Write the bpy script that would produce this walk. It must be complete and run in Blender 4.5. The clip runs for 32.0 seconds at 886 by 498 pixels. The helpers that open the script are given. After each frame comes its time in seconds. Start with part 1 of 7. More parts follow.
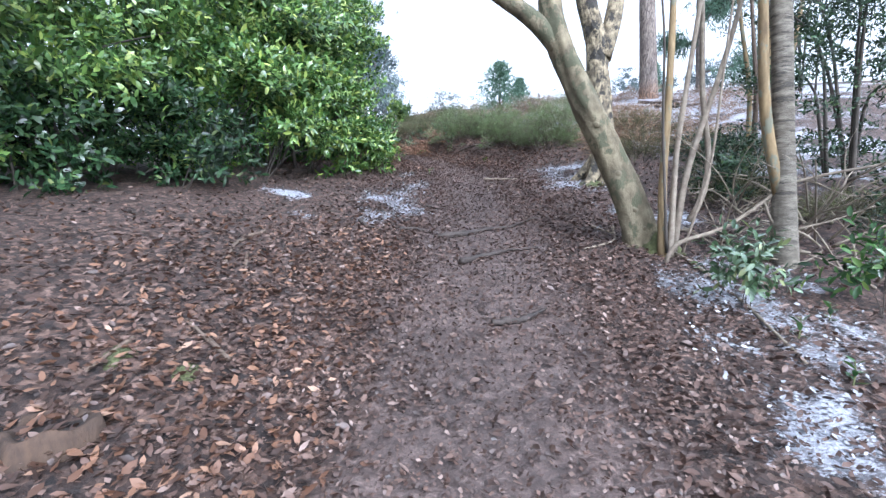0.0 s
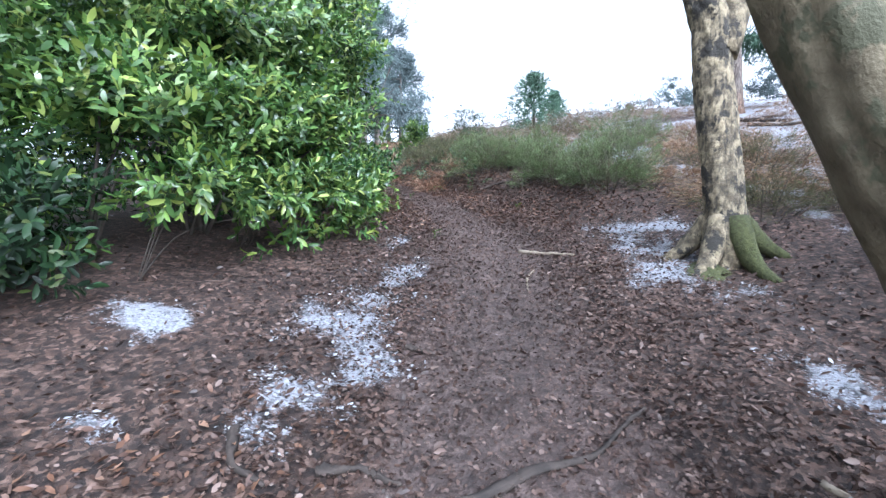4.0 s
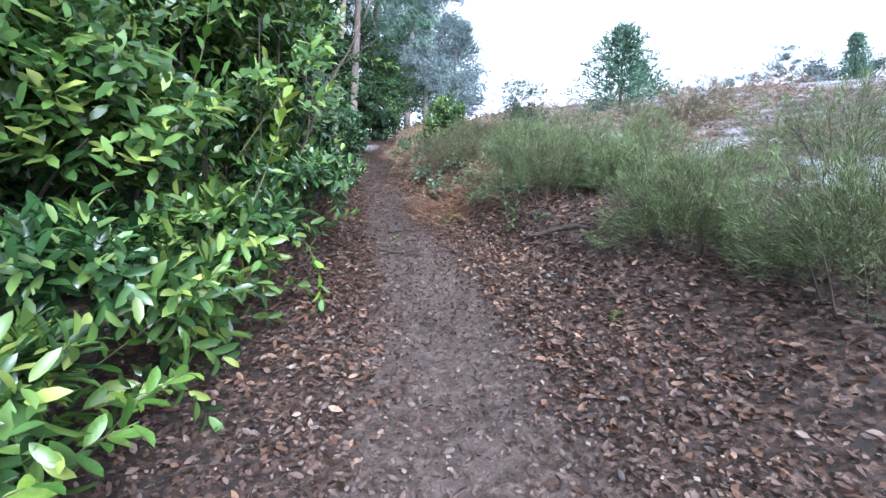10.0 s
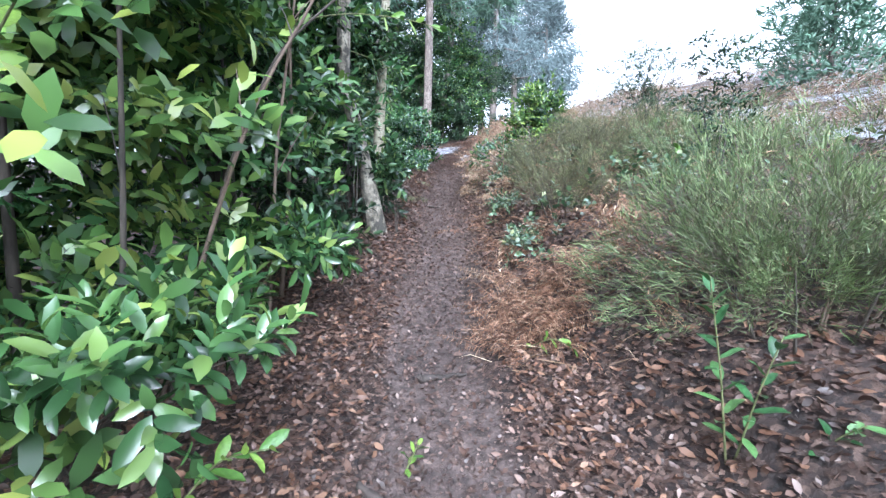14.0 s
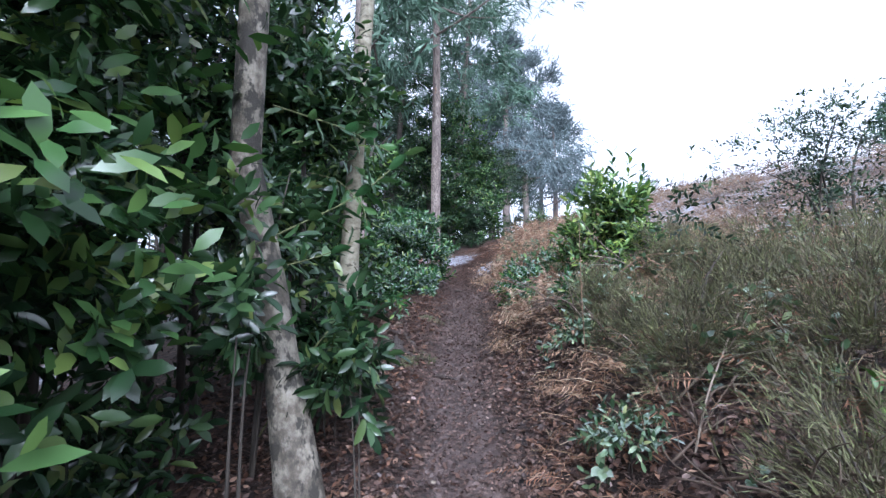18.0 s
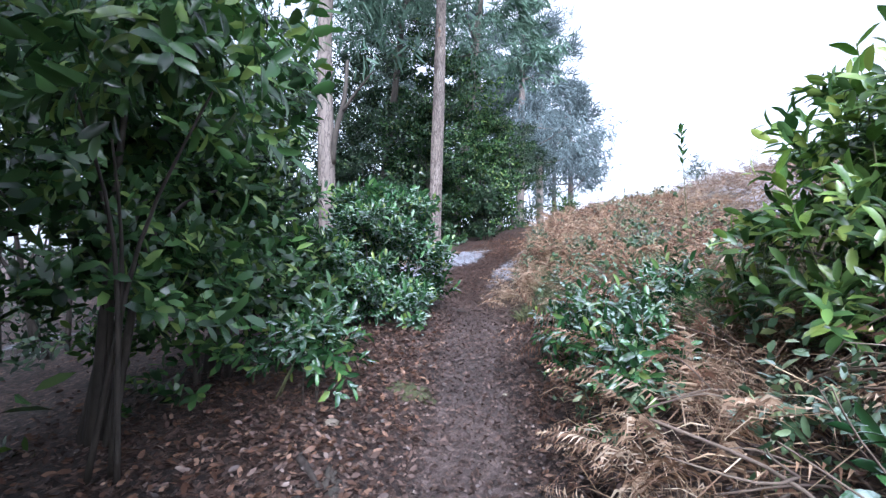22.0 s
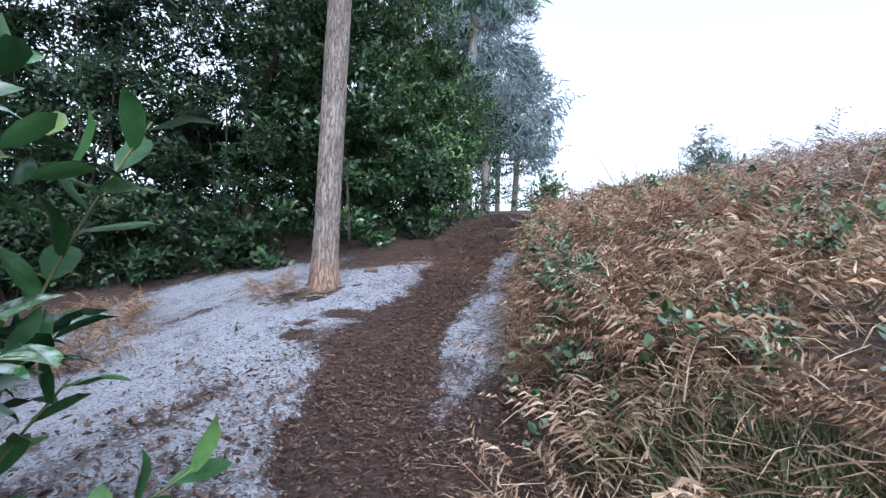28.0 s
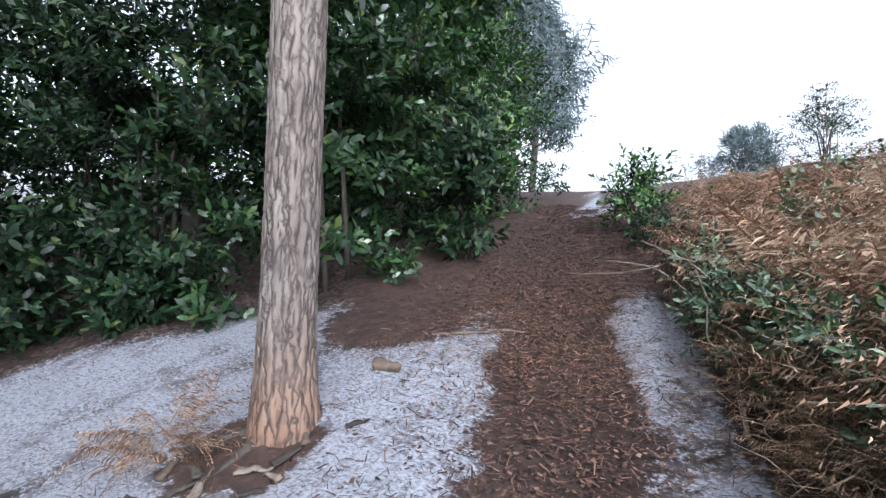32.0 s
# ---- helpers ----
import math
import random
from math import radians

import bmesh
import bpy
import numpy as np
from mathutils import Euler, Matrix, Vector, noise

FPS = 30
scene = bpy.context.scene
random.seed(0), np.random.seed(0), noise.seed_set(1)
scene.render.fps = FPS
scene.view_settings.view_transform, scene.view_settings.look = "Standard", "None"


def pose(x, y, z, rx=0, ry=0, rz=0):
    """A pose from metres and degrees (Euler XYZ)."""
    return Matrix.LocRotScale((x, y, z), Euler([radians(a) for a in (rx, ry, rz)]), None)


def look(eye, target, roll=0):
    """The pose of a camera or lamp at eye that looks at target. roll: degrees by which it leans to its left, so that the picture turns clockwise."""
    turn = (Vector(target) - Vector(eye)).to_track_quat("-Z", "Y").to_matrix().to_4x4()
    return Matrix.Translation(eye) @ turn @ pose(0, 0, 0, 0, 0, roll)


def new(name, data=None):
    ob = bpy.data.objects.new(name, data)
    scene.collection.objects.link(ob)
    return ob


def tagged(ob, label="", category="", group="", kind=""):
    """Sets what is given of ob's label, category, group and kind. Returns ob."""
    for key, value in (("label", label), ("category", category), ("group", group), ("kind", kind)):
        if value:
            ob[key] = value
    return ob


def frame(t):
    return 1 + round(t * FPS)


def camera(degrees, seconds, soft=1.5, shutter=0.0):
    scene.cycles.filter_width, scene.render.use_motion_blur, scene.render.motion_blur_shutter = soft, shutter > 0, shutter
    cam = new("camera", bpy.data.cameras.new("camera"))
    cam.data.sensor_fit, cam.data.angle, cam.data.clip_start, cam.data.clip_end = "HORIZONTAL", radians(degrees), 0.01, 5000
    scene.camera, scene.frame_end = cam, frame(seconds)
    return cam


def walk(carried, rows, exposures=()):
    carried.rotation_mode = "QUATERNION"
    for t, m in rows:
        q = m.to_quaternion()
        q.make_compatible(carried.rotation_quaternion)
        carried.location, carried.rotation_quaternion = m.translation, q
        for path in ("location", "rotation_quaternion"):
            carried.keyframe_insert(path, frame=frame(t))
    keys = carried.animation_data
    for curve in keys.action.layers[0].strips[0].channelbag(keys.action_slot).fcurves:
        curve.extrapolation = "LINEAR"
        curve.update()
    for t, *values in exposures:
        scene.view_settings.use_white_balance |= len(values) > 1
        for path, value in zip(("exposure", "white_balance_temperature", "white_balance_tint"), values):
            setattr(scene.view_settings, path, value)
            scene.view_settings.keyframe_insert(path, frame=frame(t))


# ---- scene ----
cam = camera(87.7, 32.0, 1.4)
PATH = [
    (0, (-0.019, -0.013, 1.521), (-0.029, 1.983, 1.403), -0.6),
    (0.5, (0.092, 0.441, 1.683), (0.04, 2.438, 1.573), -0.0),
    (1, (0.103, 0.865, 1.811), (0.045, 2.861, 1.705), 0.2),
    (1.5, (0.191, 1.269, 1.933), (0.152, 3.268, 1.861), 0.5),
    (2, (0.15, 1.641, 2.05), (0.035, 3.637, 2.004), 0.1),
    (2.5, (0.211, 2.04, 2.166), (0.086, 4.036, 2.148), -0.7),
    (3, (0.256, 2.444, 2.266), (0.113, 4.438, 2.24), -0.9),
    (3.5, (0.198, 2.887, 2.42), (0.045, 4.88, 2.383), -1.1),
    (5.5, (0.258, 4.506, 2.766), (0.214, 6.502, 2.642), 1.1),
    (6, (0.174, 4.882, 2.869), (0.069, 6.875, 2.743), 1.0),
    (6.5, (0.149, 5.302, 3.054), (0.025, 7.296, 2.952), 0.3),
    (7, (0.296, 5.778, 3.146), (0.209, 7.775, 3.084), -0.1),
    (7.5, (0.292, 6.172, 3.287), (0.152, 8.167, 3.24), 0.6),
    (8, (0.364, 6.584, 3.436), (0.179, 8.575, 3.416), 0.9),
    (8.5, (0.46, 7.026, 3.557), (0.254, 9.015, 3.522), 1.1),
    (9, (0.39, 7.462, 3.641), (0.094, 9.438, 3.551), 1.1),
    (9.5, (0.429, 7.894, 3.704), (0.122, 9.867, 3.59), 1.4),
    (10, (0.375, 8.25, 3.758), (0.009, 10.21, 3.605), 1.5),
    (10.5, (0.309, 8.658, 3.915), (-0.095, 10.609, 3.739), 1.7),
    (11, (0.324, 9.096, 4.002), (-0.075, 11.049, 3.833), 1.6),
    (11.5, (0.248, 9.522, 4.071), (-0.248, 11.45, 3.876), 1.2),
    (12, (0.235, 9.939, 4.16), (-0.271, 11.862, 3.941), 1.6),
    (12.5, (0.186, 10.325, 4.292), (-0.371, 12.234, 4.081), 1.4),
    (13, (0.052, 10.774, 4.416), (-0.597, 12.654, 4.207), 1.0),
    (13.5, (-0.054, 11.23, 4.518), (-0.725, 13.103, 4.316), 0.3),
    (14, (-0.287, 11.61, 4.587), (-1.029, 13.457, 4.394), -0.2),
    (14.5, (-0.417, 12.022, 4.68), (-1.147, 13.877, 4.521), -0.5),
    (15, (-0.544, 12.494, 4.844), (-1.249, 14.363, 4.748), -0.7),
    (15.5, (-0.798, 12.897, 4.93), (-1.567, 14.743, 4.883), -0.9),
    (17.5, (-1.463, 14.426, 5.261), (-2.227, 16.264, 5.451), -0.8),
    (18, (-1.672, 14.827, 5.327), (-2.447, 16.656, 5.558), -1.2),
    (18.5, (-1.794, 15.254, 5.378), (-2.507, 17.106, 5.628), -0.7),
    (19, (-1.943, 15.648, 5.44), (-2.671, 17.496, 5.671), -0.5),
    (19.5, (-2.133, 16.051, 5.541), (-2.894, 17.888, 5.755), -0.5),
    (20, (-2.282, 16.489, 5.597), (-3.001, 18.345, 5.787), -0.3),
    (20.5, (-2.498, 16.872, 5.673), (-3.278, 18.708, 5.825), -0.4),
    (21, (-2.608, 17.297, 5.698), (-3.328, 19.155, 5.859), -0.1),
    (21.5, (-2.776, 17.72, 5.774), (-3.516, 19.57, 5.946), 0.1),
    (22, (-2.965, 18.153, 5.897), (-3.765, 19.977, 6.072), 0.1),
    (22.5, (-3.116, 18.592, 5.986), (-3.916, 20.416, 6.173), 0.3),
    (23, (-3.342, 18.981, 6.068), (-4.199, 20.781, 6.228), 0.3),
    (23.5, (-3.45, 19.379, 6.102), (-4.241, 21.211, 6.244), 0.4),
    (24, (-3.642, 19.74, 6.158), (-4.448, 21.565, 6.301), -0.1),
    (24.5, (-3.848, 20.17, 6.274), (-4.663, 21.994, 6.372), -0.0),
    (26.5, (-4.331, 21.913, 6.5), (-4.934, 23.82, 6.525), -1.2),
    (27, (-4.472, 22.343, 6.634), (-5.046, 24.258, 6.68), -0.8),
    (27.5, (-4.535, 22.787, 6.756), (-5.019, 24.726, 6.831), 0.2),
    (28, (-4.707, 23.207, 6.833), (-5.248, 25.13, 6.922), 0.9),
    (28.5, (-4.809, 23.61, 6.87), (-5.37, 25.528, 6.946), 2.0),
    (29, (-4.965, 23.98, 6.98), (-5.601, 25.875, 7.028), 2.2),
    (29.5, (-5.147, 24.339, 7.108), (-5.826, 26.219, 7.176), 2.9),
    (30, (-5.335, 24.701, 7.177), (-6.056, 26.565, 7.265), 2.0),
    (30.5, (-5.649, 24.985, 7.261), (-6.449, 26.818, 7.315), 1.2),
    (31, (-5.753, 25.328, 7.352), (-6.468, 27.195, 7.331), 0.4),
    (31.5, (-5.899, 25.673, 7.466), (-6.517, 27.574, 7.438), 0.1),
    (32, (-6.095, 26.086, 7.601), (-6.661, 28.004, 7.578), 0.7),
]
walk(cam, [(t, look(eye, target, roll)) for t, eye, target, roll in PATH],
     [(0, .45, 5300, 12), (9, .5, 5250, 10), (11, .85, 5250, 10), (12, 1.0, 5250, 10), (15, .95, 5250, 12), (17.5, .4, 5250, 17), (19.5, .17, 5250, 16), (21, .45, 5250, 16), (22.3, .58, 5270, 16), (24, .52, 5300, 18), (26, .42, 5300, 15), (28, .1, 5320, 12), (32, .1, 5650, 13)])

# ---- sky and light: a bright overcast winter day ----
world = bpy.data.worlds.new("overcast_sky")
scene.world = world
world.use_nodes = True
wn, wl = world.node_tree.nodes, world.node_tree.links
sky = wn.new("ShaderNodeTexSky")
sky.sky_type, sky.sun_disc = "NISHITA", False
sky.sun_elevation, sky.sun_rotation = radians(38), radians(150)
sky.air_density, sky.dust_density, sky.ozone_density = 1.0, 6.0, 1.0
grey = wn.new("ShaderNodeHueSaturation")
grey.inputs["Saturation"].default_value, grey.inputs["Value"].default_value = 0.12, 2.8
wl.new(sky.outputs[0], grey.inputs["Color"])
wl.new(grey.outputs[0], wn["Background"].inputs["Color"])
wn["Background"].inputs["Strength"].default_value = 0.15

sun = new("sun", bpy.data.lights.new("sun", "SUN"))
sun.data.energy, sun.data.angle, sun.data.color = 0.5, radians(60), (1.0, 0.97, 0.93)
sun.matrix_world = look((0, 0, 30), (6, 20, 0))

# ---- materials ----


def nodes_of(name):
    m = bpy.data.materials.new(name)
    m.use_nodes = True
    t = m.node_tree
    return m, t.nodes, t.links, t.nodes["Principled BSDF"]


def ramp(n, l, source, stops):
    r = n.new("ShaderNodeValToRGB")
    e = r.color_ramp.elements
    while len(e) < len(stops):
        e.new(0.5)
    for k, (at, c) in enumerate(stops):
        e[k].position, e[k].color = at, (*c, 1)
    l.new(source, r.inputs[0])
    return r.outputs[0]


def noise_of(n, l, scale, detail=4, rough=0.6, stretch=None, kind="Object"):
    tc = n.new("ShaderNodeTexCoord")
    source = tc.outputs[kind]
    if stretch:
        mp = n.new("ShaderNodeMapping")
        mp.inputs["Scale"].default_value = stretch
        l.new(source, mp.inputs["Vector"])
        source = mp.outputs[0]
    t = n.new("ShaderNodeTexNoise")
    t.inputs["Scale"].default_value, t.inputs["Detail"].default_value, t.inputs["Roughness"].default_value = scale, detail, rough
    l.new(source, t.inputs["Vector"])
    return t.outputs[0]


def mixed(n, l, kind, fac, a, b):
    m = n.new("ShaderNodeMix")
    m.data_type, m.blend_type = "RGBA", kind
    for socket, v in ((m.inputs[0], fac), (m.inputs[6], a), (m.inputs[7], b)):
        if isinstance(v, (int, float)):
            socket.default_value = v
        elif isinstance(v, tuple):
            socket.default_value = (*v, 1)
        else:
            l.new(v, socket)
    return m.outputs[2]


def maths(n, l, op, a, b=0.0):
    m = n.new("ShaderNodeMath")
    m.operation = op
    m.use_clamp = op in ("ADD", "MULTIPLY_ADD", "SUBTRACT")
    for socket, v in zip(m.inputs, (a, b)):
        if isinstance(v, (int, float)):
            socket.default_value = v
        else:
            l.new(v, socket)
    return m.outputs[0]


def bumped(n, l, b, source, strength, distance=0.02):
    k = n.new("ShaderNodeBump")
    k.inputs["Strength"].default_value, k.inputs["Distance"].default_value = strength, distance
    l.new(source, k.inputs["Height"])
    l.new(k.outputs[0], b.inputs["Normal"])


def attribute(n, name):
    a = n.new("ShaderNodeAttribute")
    a.attribute_name = name
    return a.outputs["Fac"]


def leaf_material(name, stops, rough=0.4, translucent=0.25, patchy=(0.75, 1.15), scale=1.2, frost=0.0, see=(0.35, 0.5, 0.1), frost_sheen=0.0, old=None, sheen=0.5):
    """Leaves whose colour varies leaf by leaf and in drifts over the plant."""
    m, n, l, b = nodes_of(name)
    g = n.new("ShaderNodeNewGeometry")
    colour = ramp(n, l, g.outputs["Random Per Island"], stops)
    drift = ramp(n, l, noise_of(n, l, scale, 2), [(0.3, (patchy[0],) * 3), (0.7, (patchy[1],) * 3)])
    colour = mixed(n, l, "MULTIPLY", 1.0, colour, drift)
    if frost:
        spots = ramp(n, l, noise_of(n, l, 9, 3), [(0.62 - frost * 0.2, (0, 0, 0)), (0.72 - frost * 0.2, (1, 1, 1))])
        colour = mixed(n, l, "MIX", spots, colour, (0.5, 0.51, 0.53))
    # Pale colour on upward faces: frost, together with painted sky highlights.
    if frost_sheen:
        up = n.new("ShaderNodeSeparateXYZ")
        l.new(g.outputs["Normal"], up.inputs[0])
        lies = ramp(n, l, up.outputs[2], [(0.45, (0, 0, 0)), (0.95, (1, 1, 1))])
        patch = ramp(n, l, noise_of(n, l, 22, 4), [(0.42, (0, 0, 0)), (0.6, (frost_sheen, frost_sheen, frost_sheen))])
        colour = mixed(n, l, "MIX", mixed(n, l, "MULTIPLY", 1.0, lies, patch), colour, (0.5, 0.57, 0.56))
    if old:
        colour = mixed(n, l, "MIX", ramp(n, l, attribute(n, "age"), [(0.1, (0.9, 0.9, 0.9)), (0.6, (0, 0, 0))]), colour, old)
    l.new(colour, b.inputs["Base Color"])
    b.inputs["Roughness"].default_value = rough
    b.inputs["Specular IOR Level"].default_value = sheen
    if translucent:
        t = n.new("ShaderNodeBsdfTranslucent")
        l.new(mixed(n, l, "MULTIPLY", 0.6, colour, see), t.inputs["Color"])
        x = n.new("ShaderNodeMixShader")
        x.inputs[0].default_value = translucent
        l.new(b.outputs[0], x.inputs[1])
        l.new(t.outputs[0], x.inputs[2])
        l.new(x.outputs[0], n["Material Output"].inputs[0])
    return m


def bark_material(name, stops, scale, stretch, rough=0.85, bump=0.6, distance=0.02, blotch=None, cracks=None, foot=None, fissure=None):
    m, n, l, b = nodes_of(name)
    grain = noise_of(n, l, scale, 6, 0.65, stretch)
    colour = ramp(n, l, grain, stops)
    wide = ramp(n, l, noise_of(n, l, 1.6, 3), [(0.3, (0.72, 0.72, 0.72)), (0.7, (1.12, 1.1, 1.05))])
    colour = mixed(n, l, "MULTIPLY", 1.0, colour, wide)
    if blotch:
        mask = ramp(n, l, noise_of(n, l, blotch[1], 4, 0.7, blotch[3]), [(blotch[2], (0, 0, 0)), (blotch[2] + 0.06, (1, 1, 1))])
        colour = mixed(n, l, "MIX", mask, colour, blotch[0])
    if foot:
        up = n.new("ShaderNodeSeparateXYZ")
        l.new(n.new("ShaderNodeTexCoord").outputs["Object"], up.inputs[0])
        low = maths(n, l, "ADD", maths(n, l, "MULTIPLY", up.outputs[2], 1.0), maths(n, l, "MULTIPLY", noise_of(n, l, 7, 3), 0.5))
        colour = mixed(n, l, "MIX", ramp(n, l, low, [(0.3, (0.7, 0.7, 0.7)), (0.85, (0, 0, 0))]), colour, foot)
    if cracks:
        colour = mixed(n, l, "MIX", ramp(n, l, attribute(n, "crack"), [(0.3, (0, 0, 0)), (0.75, (0.9, 0.9, 0.9))]), colour, cracks)
    if fissure:
        scale_, stretch_, width_, dark_ = fissure
        v = n.new("ShaderNodeTexVoronoi")
        v.feature = "DISTANCE_TO_EDGE"
        v.inputs["Scale"].default_value = scale_
        tc = n.new("ShaderNodeTexCoord").outputs["Object"]
        bend = n.new("ShaderNodeTexNoise")
        bend.inputs["Scale"].default_value, bend.inputs["Detail"].default_value = 12, 4
        l.new(tc, bend.inputs["Vector"])
        warp = n.new("ShaderNodeVectorMath")
        warp.operation = "MULTIPLY_ADD"
        l.new(bend.outputs["Color"], warp.inputs[0])
        warp.inputs[1].default_value = (0.06, 0.06, 0.12)
        l.new(tc, warp.inputs[2])
        mp = n.new("ShaderNodeMapping")
        mp.inputs["Scale"].default_value = (1, 1, stretch_)
        l.new(warp.outputs[0], mp.inputs["Vector"])
        l.new(mp.outputs[0], v.inputs["Vector"])
        open_ = mixed(n, l, "MULTIPLY", 1.0, ramp(n, l, noise_of(n, l, 5, 3), [(0.35, (0.55, 0.55, 0.55)), (0.55, (1, 1, 1))]), ramp(n, l, v.outputs["Distance"], [(0.0, (1, 1, 1)), (width_, (0, 0, 0))]))
        colour = mixed(n, l, "MIX", open_, colour, dark_)
        high = ramp(n, l, v.outputs["Distance"], [(0.0, (0, 0, 0)), (width_ * 2, (1, 1, 1))])
        grain = maths(n, l, "ADD", maths(n, l, "MULTIPLY", grain, 0.35), maths(n, l, "MULTIPLY", high, 0.6))
    l.new(colour, b.inputs["Base Color"])
    b.inputs["Roughness"].default_value = rough
    bumped(n, l, b, grain, bump, distance)
    return m


LAUREL = leaf_material("laurel_leaf", [(0, (0.018, 0.046, 0.017)), (0.45, (0.047, 0.11, 0.036)), (0.8, (0.092, 0.185, 0.054)), (1, (0.23, 0.32, 0.08))], 0.26, 0.3, (0.5, 1.35), 1.9, sheen=0.7)
LAUREL_YOUNG = leaf_material("young_laurel_leaf", [(0, (0.024, 0.055, 0.018)), (0.4, (0.078, 0.155, 0.042)), (0.8, (0.165, 0.265, 0.062)), (1, (0.36, 0.43, 0.1))], 0.27, 0.33, (0.5, 1.35), 1.9, sheen=0.7)
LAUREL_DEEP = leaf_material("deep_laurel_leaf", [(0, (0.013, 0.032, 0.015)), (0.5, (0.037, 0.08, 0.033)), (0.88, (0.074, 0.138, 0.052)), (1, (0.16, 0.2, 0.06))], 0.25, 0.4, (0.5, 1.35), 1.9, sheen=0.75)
# Laurel green darkened to paint the thicket's shade; naturally dark hollies share it.
SHADE_DARK_LEAF = leaf_material("shade_dark_leaf", [(0, (0.007, 0.017, 0.008)), (0.5, (0.016, 0.038, 0.016)), (0.88, (0.034, 0.075, 0.028)), (1, (0.1, 0.13, 0.045))], 0.42, 0.2, (0.55, 1.25), 1.6, sheen=0.35)
# Frosted leaves, with pale sky highlights painted on their upper faces.
LAUREL_BLUE = leaf_material("frost_sheen_laurel_leaf", [(0, (0.014, 0.042, 0.015)), (0.45, (0.036, 0.105, 0.036)), (0.85, (0.085, 0.19, 0.06)), (1, (0.22, 0.29, 0.07))], 0.22, 0.25, (0.55, 1.3), 2.2, frost_sheen=0.85, sheen=0.7)
HEATHER = leaf_material("heather_sprig", [(0, (0.055, 0.082, 0.032)), (0.5, (0.11, 0.155, 0.06)), (0.85, (0.175, 0.22, 0.09)), (1, (0.26, 0.28, 0.145))], 0.6, 0.25, (0.6, 1.3), 5.0, old=(0.05, 0.034, 0.022))
HEATHER_BROWN = leaf_material("brown_heather", [(0, (0.035, 0.03, 0.016)), (0.45, (0.078, 0.07, 0.033)), (0.7, (0.095, 0.11, 0.043)), (1, (0.17, 0.18, 0.075))], 0.7, 0.2, (0.6, 1.3), 5.0, old=(0.045, 0.028, 0.018))
BRACKEN = leaf_material("dead_bracken", [(0, (0.07, 0.036, 0.02)), (0.35, (0.19, 0.108, 0.062)), (0.75, (0.37, 0.24, 0.147)), (1, (0.52, 0.4, 0.28))], 0.75, 0.25, (0.55, 1.25), 3.0, see=(0.6, 0.3, 0.1))
BRACKEN_FROST = leaf_material("frosted_bracken", [(0, (0.0975, 0.0525, 0.03)), (0.4, (0.203, 0.12, 0.0675)), (0.75, (0.3, 0.22, 0.17)), (1, (0.42, 0.39, 0.37))], 0.8, 0.15, (0.65, 1.2), 3.0, frost=0.3, see=(0.6, 0.3, 0.1))
BRACKEN_RED = leaf_material("rusty_bracken", [(0, (0.055, 0.027, 0.016)), (0.35, (0.15, 0.075, 0.043)), (0.75, (0.28, 0.155, 0.092)), (1, (0.42, 0.29, 0.2))], 0.75, 0.2, (0.55, 1.25), 3.0, see=(0.6, 0.3, 0.1))
BRACKEN_PALE = leaf_material("pale_bracken", [(0, (0.12, 0.07, 0.04)), (0.35, (0.26, 0.165, 0.1)), (0.75, (0.42, 0.3, 0.2)), (1, (0.56, 0.46, 0.34))], 0.75, 0.25, (0.6, 1.2), 3.0, see=(0.6, 0.35, 0.15))
GRASS = leaf_material("winter_grass", [(0, (0.03, 0.04, 0.016)), (0.5, (0.075, 0.095, 0.036)), (0.85, (0.14, 0.165, 0.065)), (1, (0.26, 0.23, 0.12))], 0.6, 0.2)
CHIPS = leaf_material("bark_chip", [(0, (0.016, 0.0085, 0.006)), (0.4, (0.058, 0.029, 0.02)), (0.75, (0.12, 0.065, 0.044)), (1, (0.21, 0.125, 0.088))], 0.7, 0.05, (0.75, 1.15), 1.0, see=(0.6, 0.35, 0.2))
STRAW = leaf_material("dead_straw", [(0, (0.08, 0.047, 0.028)), (0.5, (0.21, 0.135, 0.078)), (0.9, (0.37, 0.28, 0.18)), (1, (0.5, 0.42, 0.31))], 0.8, 0.1)
BRAMBLE = leaf_material("bramble_leaf", [(0, (0.02, 0.042, 0.018)), (0.5, (0.058, 0.108, 0.05)), (0.85, (0.12, 0.18, 0.09)), (1, (0.25, 0.28, 0.12))], 0.4, 0.2, frost_sheen=0.4)
CONIFER = leaf_material("conifer_needle", [(0, (0.045, 0.095, 0.06)), (0.6, (0.09, 0.17, 0.11)), (1, (0.17, 0.26, 0.19))], 0.6, 0.1, (0.7, 1.15), 0.8)
# Distance haze is painted into this paler, bluer needle colour.
FAR_CONIFER = leaf_material("haze_painted_needle", [(0, (0.07, 0.098, 0.102)), (0.6, (0.115, 0.152, 0.156)), (1, (0.175, 0.22, 0.225))], 0.8, 0.1, (0.75, 1.15), 0.3)
LITTER = leaf_material("fallen_leaf", [(0, (0.026, 0.015, 0.011)), (0.35, (0.055, 0.031, 0.023)), (0.7, (0.092, 0.055, 0.041)), (0.92, (0.14, 0.09, 0.07)), (1, (0.21, 0.155, 0.13))], 0.5, 0.08, (0.65, 1.2), 1.0, see=(0.6, 0.35, 0.2))
ORANGE_LITTER = leaf_material("tan_fallen_leaf", [(0, (0.05, 0.024, 0.014)), (0.5, (0.115, 0.057, 0.033)), (0.85, (0.19, 0.103, 0.062)), (1, (0.28, 0.18, 0.125))], 0.55, 0.1, (0.75, 1.15), 1.0, see=(0.6, 0.35, 0.2))
